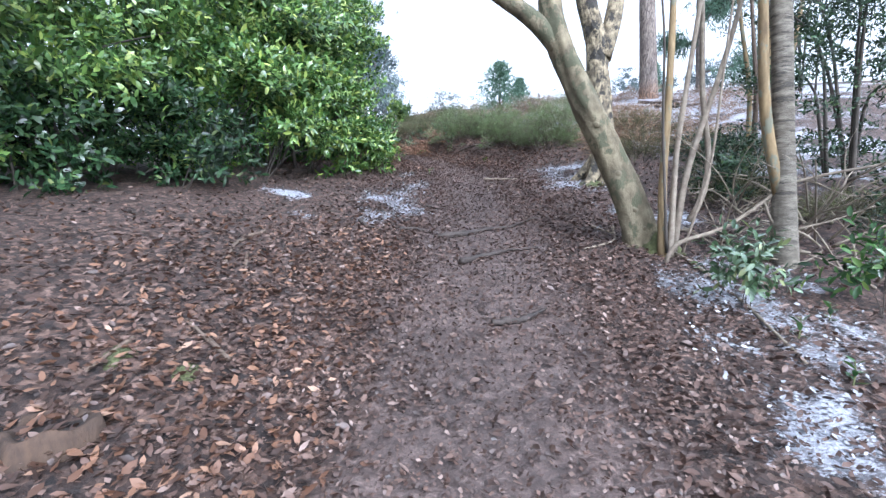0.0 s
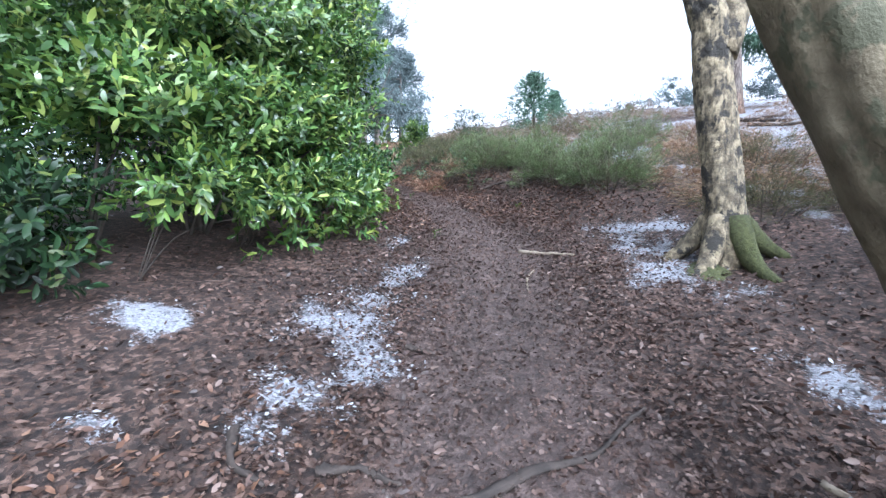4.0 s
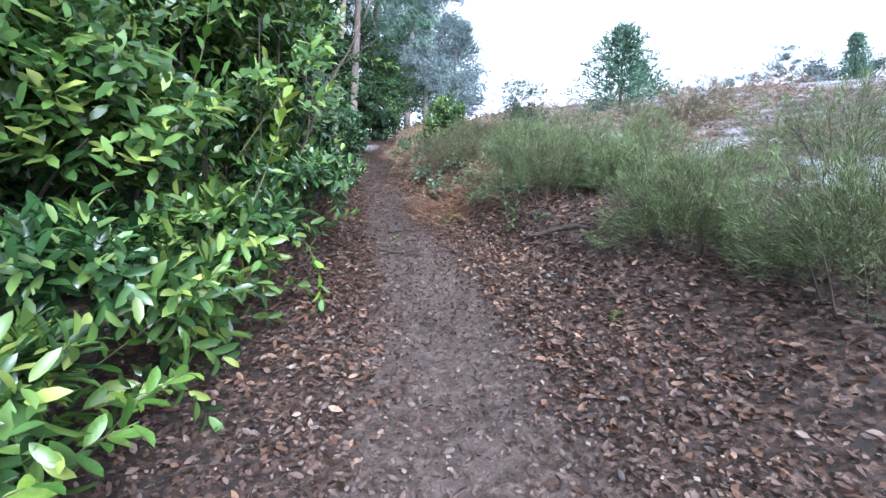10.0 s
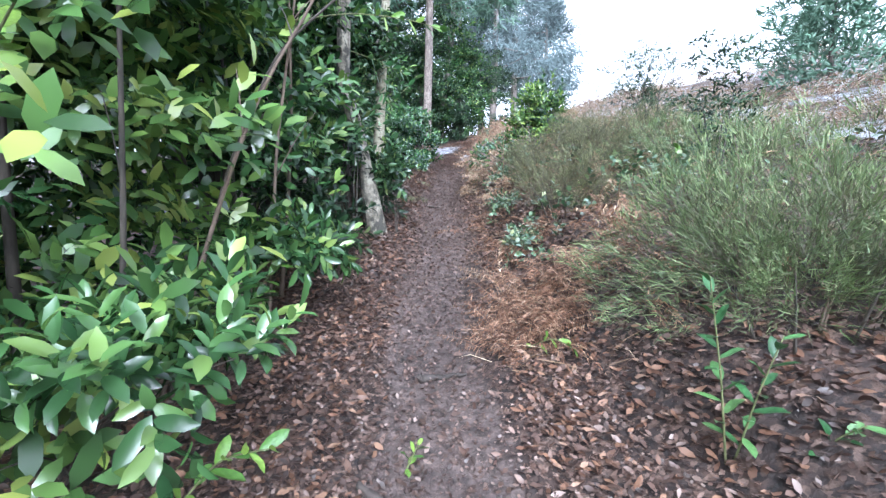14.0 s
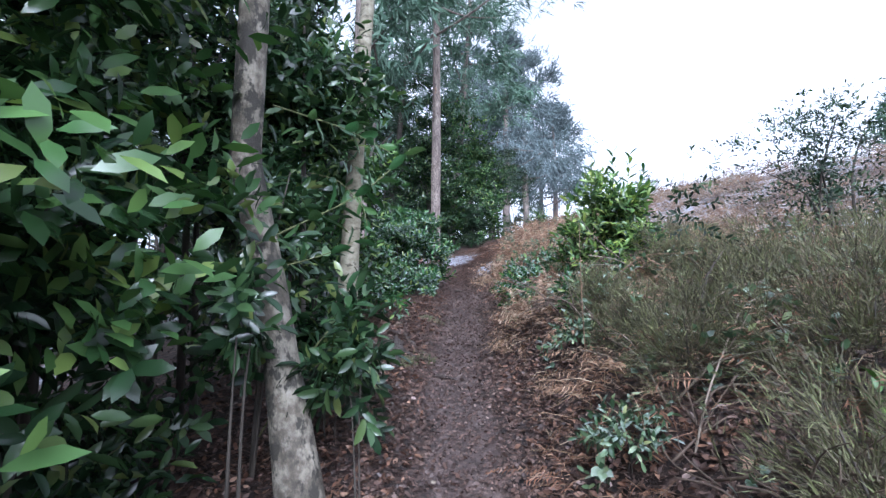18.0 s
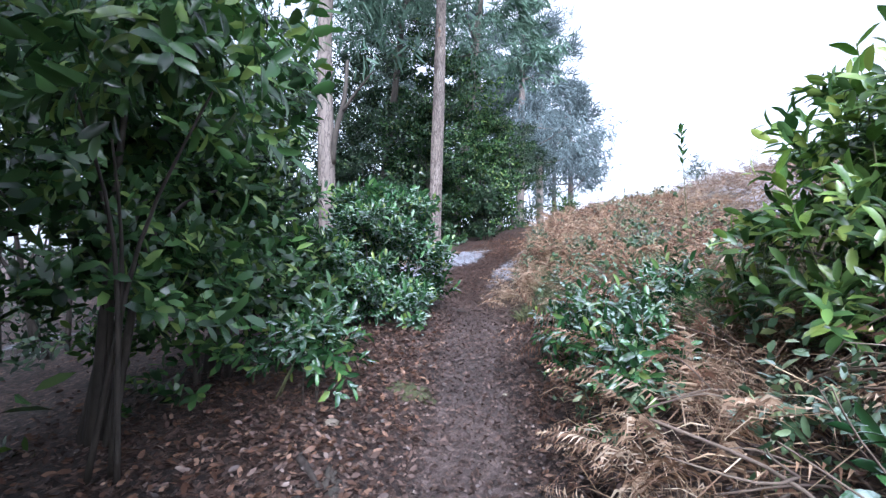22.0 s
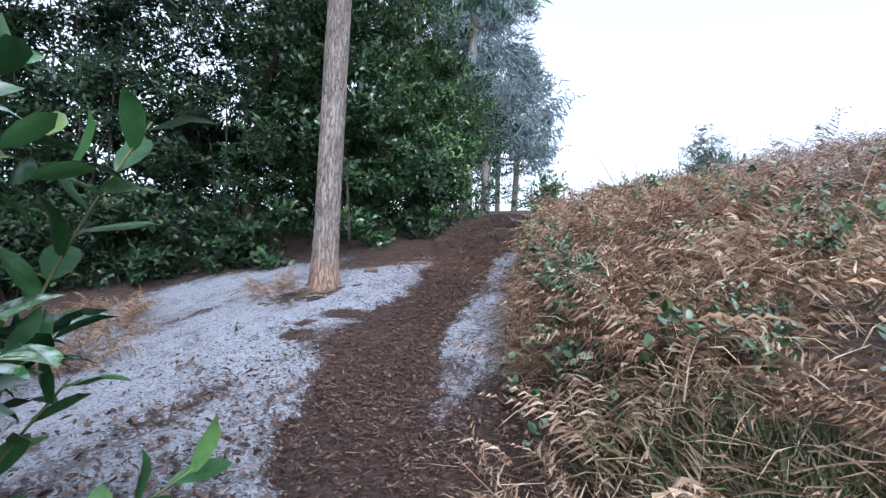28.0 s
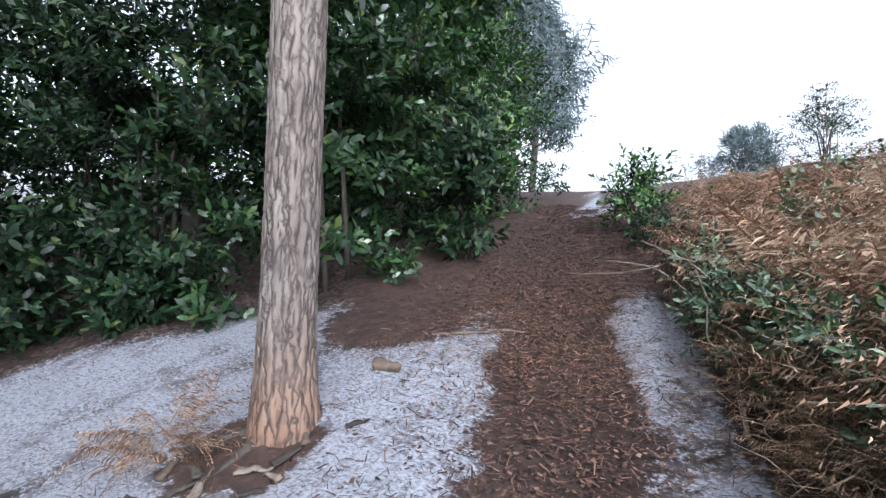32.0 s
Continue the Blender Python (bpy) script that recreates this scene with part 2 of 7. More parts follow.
SNOW = leaf_material("snow_crust", [(0, (0.12, 0.122, 0.13)), (0.6, (0.24, 0.248, 0.265)), (1, (0.36, 0.37, 0.39))], 0.6, 0.0, (0.9, 1.05), 3)

PINE_BARK = bark_material("pine_bark", [(0.25, (0.09, 0.07, 0.06)), (0.42, (0.17, 0.138, 0.12)), (0.6, (0.25, 0.212, 0.187)), (0.8, (0.34, 0.3, 0.27))], 9, (1, 1, 0.3), bump=0.8, blotch=((0.26, 0.14, 0.075), 3, 0.64, (1, 1, 0.5)), cracks=(0.03, 0.02, 0.016), foot=(0.2, 0.1, 0.05), fissure=(19, 0.15, 0.11, (0.042, 0.031, 0.026)))
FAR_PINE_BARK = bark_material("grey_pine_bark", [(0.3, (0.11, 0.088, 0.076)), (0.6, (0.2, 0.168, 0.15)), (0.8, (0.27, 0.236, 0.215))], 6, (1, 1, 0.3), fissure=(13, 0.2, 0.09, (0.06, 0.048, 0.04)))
DARK_BARK = bark_material("dark_bark", [(0.3, (0.024, 0.02, 0.016)), (0.7, (0.075, 0.062, 0.05))], 12, (1, 1, 0.3))
SMOOTH_BARK = bark_material("smooth_bark", [(0.25, (0.035, 0.028, 0.018)), (0.45, (0.105, 0.088, 0.053)), (0.72, (0.2, 0.172, 0.112))], 9, (1, 1, 0.7), bump=0.9, distance=0.03, blotch=((0.06, 0.06, 0.032), 6, 0.52, (1, 1, 0.7)))
BIRCH_BARK = bark_material("birch_bark", [(0.32, (0.035, 0.03, 0.023)), (0.47, (0.1, 0.087, 0.066)), (0.58, (0.22, 0.2, 0.16)), (0.78, (0.31, 0.292, 0.25))], 9, (1, 1, 0.8), bump=0.9, distance=0.03, blotch=((0.03, 0.027, 0.02), 8, 0.5, (1, 1, 0.6)), cracks=(0.03, 0.025, 0.02))
PALE_BIRCH_BARK = bark_material("pale_birch_bark", [(0.32, (0.09, 0.078, 0.05)), (0.48, (0.2, 0.183, 0.13)), (0.7, (0.34, 0.322, 0.25))], 9, (1, 1, 1.6), bump=0.6, blotch=((0.06, 0.05, 0.033), 7, 0.57, (1, 1, 2.2)))
OLD_BIRCH_BARK = bark_material("old_birch_bark", [(0.32, (0.045, 0.038, 0.027)), (0.46, (0.14, 0.115, 0.075)), (0.6, (0.33, 0.275, 0.18))], 10, (1, 1, 0.8), bump=1.0, distance=0.05, blotch=((0.028, 0.025, 0.02), 5.5, 0.53, (1, 1, 0.8)), cracks=(0.025, 0.022, 0.018))
ORANGE_BARK = bark_material("ochre_bark", [(0.3, (0.1, 0.068, 0.032)), (0.6, (0.22, 0.16, 0.08)), (0.8, (0.29, 0.24, 0.16))], 9, (1, 1, 0.4), bump=0.6, blotch=((0.13, 0.13, 0.09), 9, 0.55, (1, 1, 0.5)))
RINGED_BARK = bark_material("ringed_grey_bark", [(0.3, (0.06, 0.052, 0.04)), (0.5, (0.13, 0.115, 0.09)), (0.72, (0.24, 0.22, 0.18))], 7, (1, 1, 3), bump=0.8, blotch=((0.05, 0.043, 0.034), 5, 0.55, (1, 1, 5)))
TWIG_PALE = bark_material("pale_twig", [(0.3, (0.11, 0.086, 0.062)), (0.7, (0.25, 0.215, 0.17))], 14, (1, 1, 1), bump=0.3)
TWIG = bark_material("brown_twig", [(0.3, (0.063, 0.042, 0.0315)), (0.7, (0.14, 0.105, 0.077))], 14, (1, 1, 1), bump=0.3)
GREEN_STEM = bark_material("green_stem", [(0.3, (0.06, 0.07, 0.025)), (0.7, (0.13, 0.14, 0.055))], 14, (1, 1, 1), bump=0.2)
ROTTEN_WOOD = bark_material("rotten_wood", [(0.3, (0.016, 0.009, 0.006)), (0.7, (0.075, 0.045, 0.027))], 16, (1, 1, 0.4), bump=0.8)
# Near-black paint for the shade inside the hollow stump.
HOLLOW_SHADE = bark_material("hollow_shade", [(0.3, (0.006, 0.004, 0.003)), (0.7, (0.02, 0.013, 0.009))], 20, (1, 1, 1))
ROOT = bark_material("root_wood", [(0.3, (0.016, 0.012, 0.01)), (0.7, (0.055, 0.042, 0.035))], 14, (1, 1, 1), bump=0.6)
MOSS = bark_material("moss", [(0.3, (0.028, 0.032, 0.013)), (0.7, (0.085, 0.095, 0.035))], 30, (1, 1, 1), rough=1, bump=1.0)


def ground_material():
    """Leaf mould, trodden mud, pine needles and thin snow, laid by the ground's own masks."""
    m, n, l, b = nodes_of("woodland_ground")
    fine, mid, wide = noise_of(n, l, 60, 5, 0.7), noise_of(n, l, 14, 5, 0.65), noise_of(n, l, 1.1, 3)
    v = n.new("ShaderNodeTexVoronoi")
    v.inputs["Scale"].default_value, v.inputs["Randomness"].default_value = 30, 1.0
    warp = n.new("ShaderNodeVectorMath")
    warp.operation = "MULTIPLY_ADD"
    bend = n.new("ShaderNodeTexNoise")
    bend.inputs["Scale"].default_value = 25
    here = n.new("ShaderNodeTexCoord").outputs["Object"]
    l.new(here, bend.inputs["Vector"])
    l.new(bend.outputs["Color"], warp.inputs[0])
    warp.inputs[1].default_value = (0.05, 0.05, 0.05)
    l.new(here, warp.inputs[2])
    l.new(warp.outputs[0], v.inputs["Vector"])
    cell = n.new("ShaderNodeSeparateColor")
    l.new(v.outputs["Color"], cell.inputs[0])
    mould = ramp(n, l, cell.outputs[0], [(0, (0.012, 0.007, 0.0055)), (0.45, (0.033, 0.019, 0.0145)), (0.78, (0.072, 0.044, 0.033)), (1, (0.15, 0.102, 0.082))])
    mould = mixed(n, l, "MULTIPLY", 0.9, mould, ramp(n, l, mid, [(0.35, (0.35, 0.35, 0.35)), (0.65, (1.5, 1.45, 1.4))]))
    mud = ramp(n, l, mid, [(0.28, (0.026, 0.018, 0.0165)), (0.5, (0.082, 0.059, 0.053)), (0.72, (0.18, 0.137, 0.124))])
    mud = mixed(n, l, "MULTIPLY", 0.85, mud, ramp(n, l, fine, [(0.32, (0.35, 0.35, 0.35)), (0.68, (1.4, 1.38, 1.35))]))
    needle = ramp(n, l, mid, [(0.3, (0.016, 0.009, 0.0065)), (0.55, (0.045, 0.024, 0.016)), (0.8, (0.1, 0.056, 0.037))])
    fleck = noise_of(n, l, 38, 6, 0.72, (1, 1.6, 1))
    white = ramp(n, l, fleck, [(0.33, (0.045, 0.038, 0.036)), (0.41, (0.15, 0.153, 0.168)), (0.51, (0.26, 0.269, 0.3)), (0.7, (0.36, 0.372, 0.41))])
    edge = maths(n, l, "SUBTRACT", maths(n, l, "ADD", attribute(n, "mud"), maths(n, l, "MULTIPLY", mid, 0.6)), 0.3)
    colour = mixed(n, l, "MIX", ramp(n, l, edge, [(0.25, (0, 0, 0)), (0.75, (1, 1, 1))]), mould, mud)
    colour = mixed(n, l, "MIX", attribute(n, "needle"), colour, needle)
    # Bank litter, darkened to paint the shade between bracken clumps.
    fern = ramp(n, l, mid, [(0.3, (0.018, 0.011, 0.008)), (0.5, (0.048, 0.029, 0.019)), (0.72, (0.12, 0.078, 0.052))])
    fern = mixed(n, l, "MULTIPLY", 0.8, fern, ramp(n, l, fine, [(0.32, (0.4, 0.4, 0.4)), (0.68, (1.35, 1.33, 1.3))]))
    colour = mixed(n, l, "MIX", attribute(n, "fern"), colour, fern)
    colour = mixed(n, l, "MULTIPLY", 1.0, colour, ramp(n, l, wide, [(0.3, (0.75, 0.75, 0.75)), (0.7, (1.12, 1.1, 1.08))]))
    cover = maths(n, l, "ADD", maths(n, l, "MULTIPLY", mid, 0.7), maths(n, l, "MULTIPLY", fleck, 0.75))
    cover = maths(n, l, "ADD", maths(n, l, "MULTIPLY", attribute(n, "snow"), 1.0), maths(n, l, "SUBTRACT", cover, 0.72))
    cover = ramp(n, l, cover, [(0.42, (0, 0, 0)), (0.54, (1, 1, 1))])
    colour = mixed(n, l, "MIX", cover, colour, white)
    l.new(colour, b.inputs["Base Color"])
    b.inputs["Roughness"].default_value = 0.75
    bumped(n, l, b, maths(n, l, "ADD", maths(n, l, "MULTIPLY", mid, 0.7), maths(n, l, "MULTIPLY", fine, 0.4)), 0.9, 0.03)
    return m


GROUND = ground_material()

# ---- mesh helpers ----
rng = np.random.default_rng(7)


def mesh_np(name, verts, faces, material, smooth=False, attributes=None):
    """A mesh from arrays; faces is a list of arrays with 3 or 4 columns."""
    me = bpy.data.meshes.new(name)
    verts = np.asarray(verts, np.float32)
    faces = [np.asarray(f, np.int32) for f in faces if len(f)]
    loops = np.concatenate([f.ravel() for f in faces])
    sizes = np.concatenate([np.full(len(f), f.shape[1], np.int32) for f in faces])
    me.vertices.add(len(verts))
    me.vertices.foreach_set("co", verts.ravel())
    me.loops.add(len(loops))
    me.loops.foreach_set("vertex_index", loops)
    me.polygons.add(len(sizes))
    me.polygons.foreach_set("loop_start", np.concatenate([[0], np.cumsum(sizes)[:-1]]).astype(np.int32))
    me.polygons.foreach_set("loop_total", sizes)
    if smooth:
        me.polygons.foreach_set("use_smooth", np.ones(len(sizes), bool))
    me.update(calc_edges=True)
    me.validate()
    for key, values in (attributes or {}).items():
        me.attributes.new(key, "FLOAT", "POINT").data.foreach_set("value", np.asarray(values, np.float32))
    me.materials.append(material)
    return me


def part(name, data, parent, label="", at=(0, 0, 0)):
    ob = new(name, data)
    ob.parent = parent
    ob.location = at
    return tagged(ob, label)


def thing(name, at, label, category, group="", data=None):
    ob = new(name, data)
    ob.location = at
    if data is None:
        ob.empty_display_size = 0.1
    return tagged(ob, label, category, group)


def unit(v):
    return v / np.maximum(np.linalg.norm(v, axis=-1, keepdims=True), 1e-9)


def join(pieces):
    """Joins (verts, [faces3, faces4]) pieces."""
    vs, out, at = [], {3: [], 4: []}, 0
    for v, fs in pieces:
        vs.append(v)
        for f in fs:
            if len(f):
                out[f.shape[1]].append(f + at)
        at += len(v)
    return np.concatenate(vs), [np.concatenate(f) for f in out.values() if f]


def tube(points, radii, sides=8, knobs=0.0, seed=0, flat=1.0):
    """A tapering round stem along points, with closed ends."""
    p = np.asarray(points, float)
    r = np.broadcast_to(np.asarray(radii, float), (len(p),))
    d = unit(np.gradient(p, axis=0))
    ref = np.array([0.0, 0.0, 1.0]) if abs(d[:, 2]).mean() < 0.7 else np.array([0.0, 1.0, 0.0])
    a = unit(np.cross(d, ref))
    b = np.cross(d, a)
    ang = np.linspace(0, 2 * np.pi, sides, endpoint=False)
    ring = np.cos(ang)[None, :, None] * a[:, None] + flat * np.sin(ang)[None, :, None] * b[:, None]
    rr = r[:, None] * np.ones((1, sides))
    if knobs:
        k = np.random.default_rng(seed)
        ph = k.uniform(0, 6.28, 4)
        s = np.arange(len(p))[:, None]
        rr = rr * (1 + knobs * (np.sin(2 * ang[None] + ph[0] + s * 0.35) * 0.5 + np.sin(3 * ang[None] + ph[1] - s * 0.6) * 0.4 + k.normal(0, 0.35, rr.shape)))
    v = (p[:, None] + rr[:, :, None] * ring).reshape(-1, 3)
    i = np.arange(len(p) - 1)[:, None] * sides
    j = np.arange(sides)[None]
    f = np.stack([i + j, i + (j + 1) % sides, i + sides + (j + 1) % sides, i + sides + j], -1).reshape(-1, 4)
    v = np.concatenate([v, p[:1], p[-1:] + d[-1:] * r[-1]])
    j = np.arange(sides)
    n0, last = len(v) - 2, (len(p) - 1) * sides
    caps = np.concatenate([np.stack([(j + 1) % sides, j, 0 * j + n0], -1), np.stack([last + j, last + (j + 1) % sides, 0 * j + n0 + 1], -1)])
    return v, [caps, f]


def bent(points, n=12):
    """A smooth line through a few points."""
    p = np.asarray(points, float)
    s = np.concatenate([[0], np.cumsum(np.linalg.norm(np.diff(p, axis=0), axis=1))])
    t = np.linspace(0, s[-1], n)
    q = np.stack([np.interp(t, s, p[:, k]) for k in range(3)], 1)
    for _ in range(2):
        q[1:-1] = (q[:-2] + 2 * q[1:-1] + q[2:]) / 4
    return q


def stamp(tv, tf, origin, ax, ay, az, size):
    """Many copies of one small shape joined: axes and sizes by copy."""
    size = np.asarray(size, float)
    size = size[:, None] * np.ones((1, 3)) if size.ndim == 1 else size
    v = origin[:, None] + (tv[None, :, 0:1] * ax[:, None] * size[:, None, 0:1] + tv[None, :, 1:2] * ay[:, None] * size[:, None, 1:2] + tv[None, :, 2:3] * az[:, None] * size[:, None, 2:3])
    step = (np.arange(len(origin)) * len(tv))[:, None, None]
    return v.reshape(-1, 3), [(f[None] + step).reshape(-1, f.shape[1]) for f in tf]


# A leaf along y, one long: folded at the rib, drooping to the tip.
LEAF_V = np.array([(0, 0, 0), (-.17, .3, .05), (0, .3, 0), (.17, .3, .05), (-.19, .62, .02), (0, .64, -.035), (.19, .62, .02), (0, 1, -.13)], float)
LEAF_F = [np.array([(0, 2, 1), (0, 3, 2), (4, 5, 7), (5, 6, 7)]), np.array([(1, 2, 5, 4), (2, 3, 6, 5)])]
# A cheaper leaf for plants that stay further off.
LEAF2_V = np.array([(0, 0, 0), (-.18, .5, .03), (.18, .5, .03), (0, 1, -.1)], float)
LEAF2_F = [np.array([(0, 2, 1), (1, 2, 3)])]
# A curled dead leaf, roughly round.
LEAF4_V = np.array([(0, 0, 0), (-.12, .17, .045), (0, .17, 0), (.12, .17, .045), (-.175, .45, .05), (0, .45, -.01), (.175, .45, .05), (-.15, .76, .0), (0, .78, -.06), (.15, .76, .0), (0, 1, -.15)], float)
LEAF4_F = [np.array([(0, 2, 1), (0, 3, 2), (7, 8, 10), (8, 9, 10)]), np.array([(1, 2, 5, 4), (2, 3, 6, 5), (4, 5, 8, 7), (5, 6, 9, 8)])]
LEAF3_V = np.array([(0, 0, 0), (-.17, .3, .04), (.17, .3, .0), (-.18, .7, -.01), (.18, .7, -.05), (0, 1, -.15)], float)
LEAF3_F = [np.array([(0, 2, 1), (3, 4, 5)]), np.array([(1, 2, 4, 3)])]
DEAD_V = np.array([(0, -.62, .12), (.3, -.22, .03), (.27, .25, .16), (-.02, .66, .05), (-.3, .2, .05), (-.28, -.25, .15)], float)
DEAD_F = [np.array([(0, 1, 5), (1, 2, 4), (1, 4, 5), (2, 3, 4)])]
CURL_V = np.array([(0, -.6, .02), (.26, -.3, .2), (.3, .12, .24), (0, .62, .1), (-.22, .2, .02), (-.27, -.15, -.02), (.02, -.05, .0)], float)
CURL_F = [np.array([(0, 1, 6), (1, 2, 6), (2, 3, 6), (3, 4, 6), (4, 5, 6), (5, 0, 6)])]
SCRAP_V = np.array([(-.3, -.5, .08), (.3, -.35, 0), (.2, .5, .1), (-.3, .3, 0)], float)
SCRAP_F = [np.array([(0, 1, 2), (0, 2, 3)])]

# ---- the lie of the land ----
PATH_Y = [-8, 0, 3, 6, 9, 11, 12.9, 15, 17.3, 19.5, 21.9, 24, 26, 28, 31, 34, 40, 60]
PATH_X = [0, .1, .3, .45, .4, 0, -.75, -1.7, -2.55, -3.5, -4.3, -4.9, -5.75, -6.15, -6.1, -5.9, -5.5, -4]
RISE_Y = [-40, -8, 0, 4.5, 7.4, 10.4, 13, 14.2, 16.5, 19.5, 21.5, 24.5, 27, 29, 34, 40, 50, 80, 200]
RISE_Z = [-8, -1.8, .05, 1.17, 1.95, 2.7, 3.3, 3.52, 4.0, 4.55, 4.95, 5.58, 6.22, 6.75, 7.95, 9.0, 10.3, 11.5, 12]
SIDE_Y = [-8, 0, 8, 12, 16, 20, 24, 28, 34, 45, 80]
SLOPE_R = [.02, .03, .1, .2, .26, .28, .28, .3, .25, .15, .05]
START_R = [3, 3, 2.3, 1.3, .7, .5, .5, .85, .85, 1, 1]
BANK_R = [0, 0, 0, .15, .3, .35, .3, .3, .2, .1, 0]
LIP_L = [0, 0, 0, 0, .15, .25, .2, .05, .05, 0, 0]
SLOPE_L = [.2, .3, .1, .02, -.06, -.08, -.08, -.07, -.03, 0, 0]
def smooth(a, b, v):
    t = np.clip((v - a) / (b - a), 0, 1)
    return t * t * (3 - 2 * t)
def wave(x, y):
    return (np.sin(x * 1.7 + 2 * np.sin(y * .9)) * np.sin(y * 1.3 + 1.5 * np.sin(x * .8 + 1))
            + .5 * np.sin(x * 4.1 + y * 2.3) * np.sin(y * 3.7 - x * 1.1 + 2))
def path_x(y):
    w = .6
    return (np.interp(y - w, PATH_Y, PATH_X) + np.interp(y, PATH_Y, PATH_X) + np.interp(y + w, PATH_Y, PATH_X)) / 3
def height(x, y):
    x, y = np.asarray(x, float), np.asarray(y, float)
    z = (np.interp(y - .7, RISE_Y, RISE_Z) + np.interp(y, RISE_Y, RISE_Z) + np.interp(y + .7, RISE_Y, RISE_Z)) / 3
    off = x - path_x(y)
    g = lambda a: np.interp(y, SIDE_Y, a)
    d = np.maximum(off - g(START_R), 0)
    z = z + g(SLOPE_R) * 9 * (1 - np.exp(-d / 9)) + g(BANK_R) * smooth(0, .65, d)
    e = np.maximum(-off - 1.0, 0)
    z = z + g(SLOPE_L) * 7 * (1 - np.exp(-e / 7)) + g(LIP_L) * smooth(.3, .9, -off)
    return z + .025 * wave(x, y) * smooth(.2, 1.0, np.abs(off)) + .05 * wave(x * .35, y * .35) * smooth(1, 3, np.abs(off))

# ---- ground ----


def aside(y):
    """How far the trodden line runs to the side of the path's middle."""
    return np.interp(y, [13, 15, 22, 24.4, 25.3, 26.6, 28, 29, 31, 33], [0, .05, .05, .22, .34, .27, .09, .12, .1, 0])


def snow_amount(x, y):
    """Thin snow where it lies: patches by the first trees, the clearing by the pine, drifts on the heath."""
    off = x - path_x(y)
    w = wave(x * 2.1, y * 2.1) * .16 + wave(x * 5, y * 5) * .1
    blob = lambda cx, cy, rx, ry: 1 - np.sqrt(((x - cx) / rx) ** 2 + ((y - cy) / ry) ** 2)
    early = np.maximum.reduce([blob(-.85, 9.2, .2, .4), blob(-.66, 8.1, .26, .6), blob(-.78, 7.5, .34, .45), blob(-1.05, 6.95, .3, .35), blob(-.6, 7.0, .28, .3), blob(-1.22, 6.6, .2, .22), blob(-.6, 6.4, .3, .5), blob(-.85, 6.05, .35, .35),
                               blob(-2.35, 6.65, .45, .3), blob(-1.78, 5.5, .3, .18), blob(2.6, 9.7, .7, .5), blob(2.45, 8.9, .5, .7), blob(2.15, 8.15, .35, .45), blob(2.5, 7.7, .4, .4)]) * .28 + .33
    early = np.maximum(early, np.maximum.reduce([blob(2.35, 6.2, .35, .6), blob(2.9, 5.8, .4, .5), blob(2.1, 3.8, .4, .6), blob(1.75, 2.9, .3, .5), blob(1.8, 5.3, .2, .3), blob(2.35, 2.7, .35, .6), blob(1.72, 1.95, .25, .4), blob(2.7, 3.8, .35, .5)]) * .24 + .28)
    early = np.maximum(early, np.maximum.reduce([blob(.6, 12.44, .2, .14), blob(-1.48, 18.0, .12, .12)]) * .25 + .2)
    clear = np.minimum(blob(-8.1, 26.9, 2.8, 3.1) * 1.8 + .44, .535)
    strip = np.minimum(blob(-5.58, 28.3, .6, 2.4) * 1.5 + .4, .54)
    keep = smooth(.2, .5, np.abs(off + aside(y) + .1 * wave(y * .9, x) + .07 * wave(x * 6, y * 6)))
    bare = np.maximum.reduce([.6 * smooth(.36, .2, np.hypot((x + 7.72) * .9, y - 28.1) + .07 * wave(x * 7, y * 7)), smooth(.7, .25, np.hypot(x + 7.55, y - 29.75)), smooth(.22, .04, np.hypot((x + 6.9) * .8, (y - 27.32) * 1.3)), smooth(.15, .03, np.hypot(x + 7.08, (y - 27.0) * 1.3)), smooth(.15, .03, np.hypot(x + 6.97, (y - 26.66) * 1.2))])
    strip = strip * smooth(1.0, .78, off)
    late = (np.maximum(clear, strip) * keep - bare * .7) * smooth(24.2, 25.0, y)
    heath = (.4 + .16 * wave(x * .7, y * .7) + .22 * smooth(2.6, 1.2, np.hypot(x - 7.4, y - 14.9))) * smooth(2.9, 4.4, off) * smooth(5.5, 8, y)
    deep = (.3 + .25 * wave(x * .9, y * .9)) * smooth(-4.5, -7, off) * smooth(17, 19, y) * smooth(25, 23, y)
    top = .45 * smooth(33, 36, y) * smooth(.9, .3, np.abs(off))
    return np.clip(np.maximum.reduce([early + w, late + w * .5, heath + w, deep + w, top + w]), 0, 1)


def mud_amount(x, y):
    half = np.interp(y, [-8, 6, 9, 12, 15, 26.6, 28, 40], [.55, .6, .55, .42, .28, .29, .37, .37])
    fade = np.interp(y, [9, 14], [.35, .11])
    return smooth(half + fade, half - .1, np.abs(x - path_x(y) + aside(y) + .08 * wave(y, x)))


def needle_amount(x, y):
    return smooth(23.5, 25.5, y) * smooth(2.7, 1.7, np.abs(x - path_x(y)))


# One sheet: fine along the walk, wide strips out to the horizon.
u = np.concatenate([-np.geomspace(900, 14.5, 26), np.arange(-14, -5.1, .4), np.arange(-5, 5.01, .1), np.arange(5.2, 14.1, .3), np.geomspace(14.6, 900, 26)])
v = np.concatenate([-np.geomspace(600, 6, 16), np.arange(-5.5, 37.01, .1), np.geomspace(37.5, 1500, 40)])
uu, gy = np.meshgrid(u, v)
gx = uu + path_x(gy) * np.exp(-np.abs(uu) / 60)
gz = height(gx, gy)
tread = mud_amount(gx, gy)
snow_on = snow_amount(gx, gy)
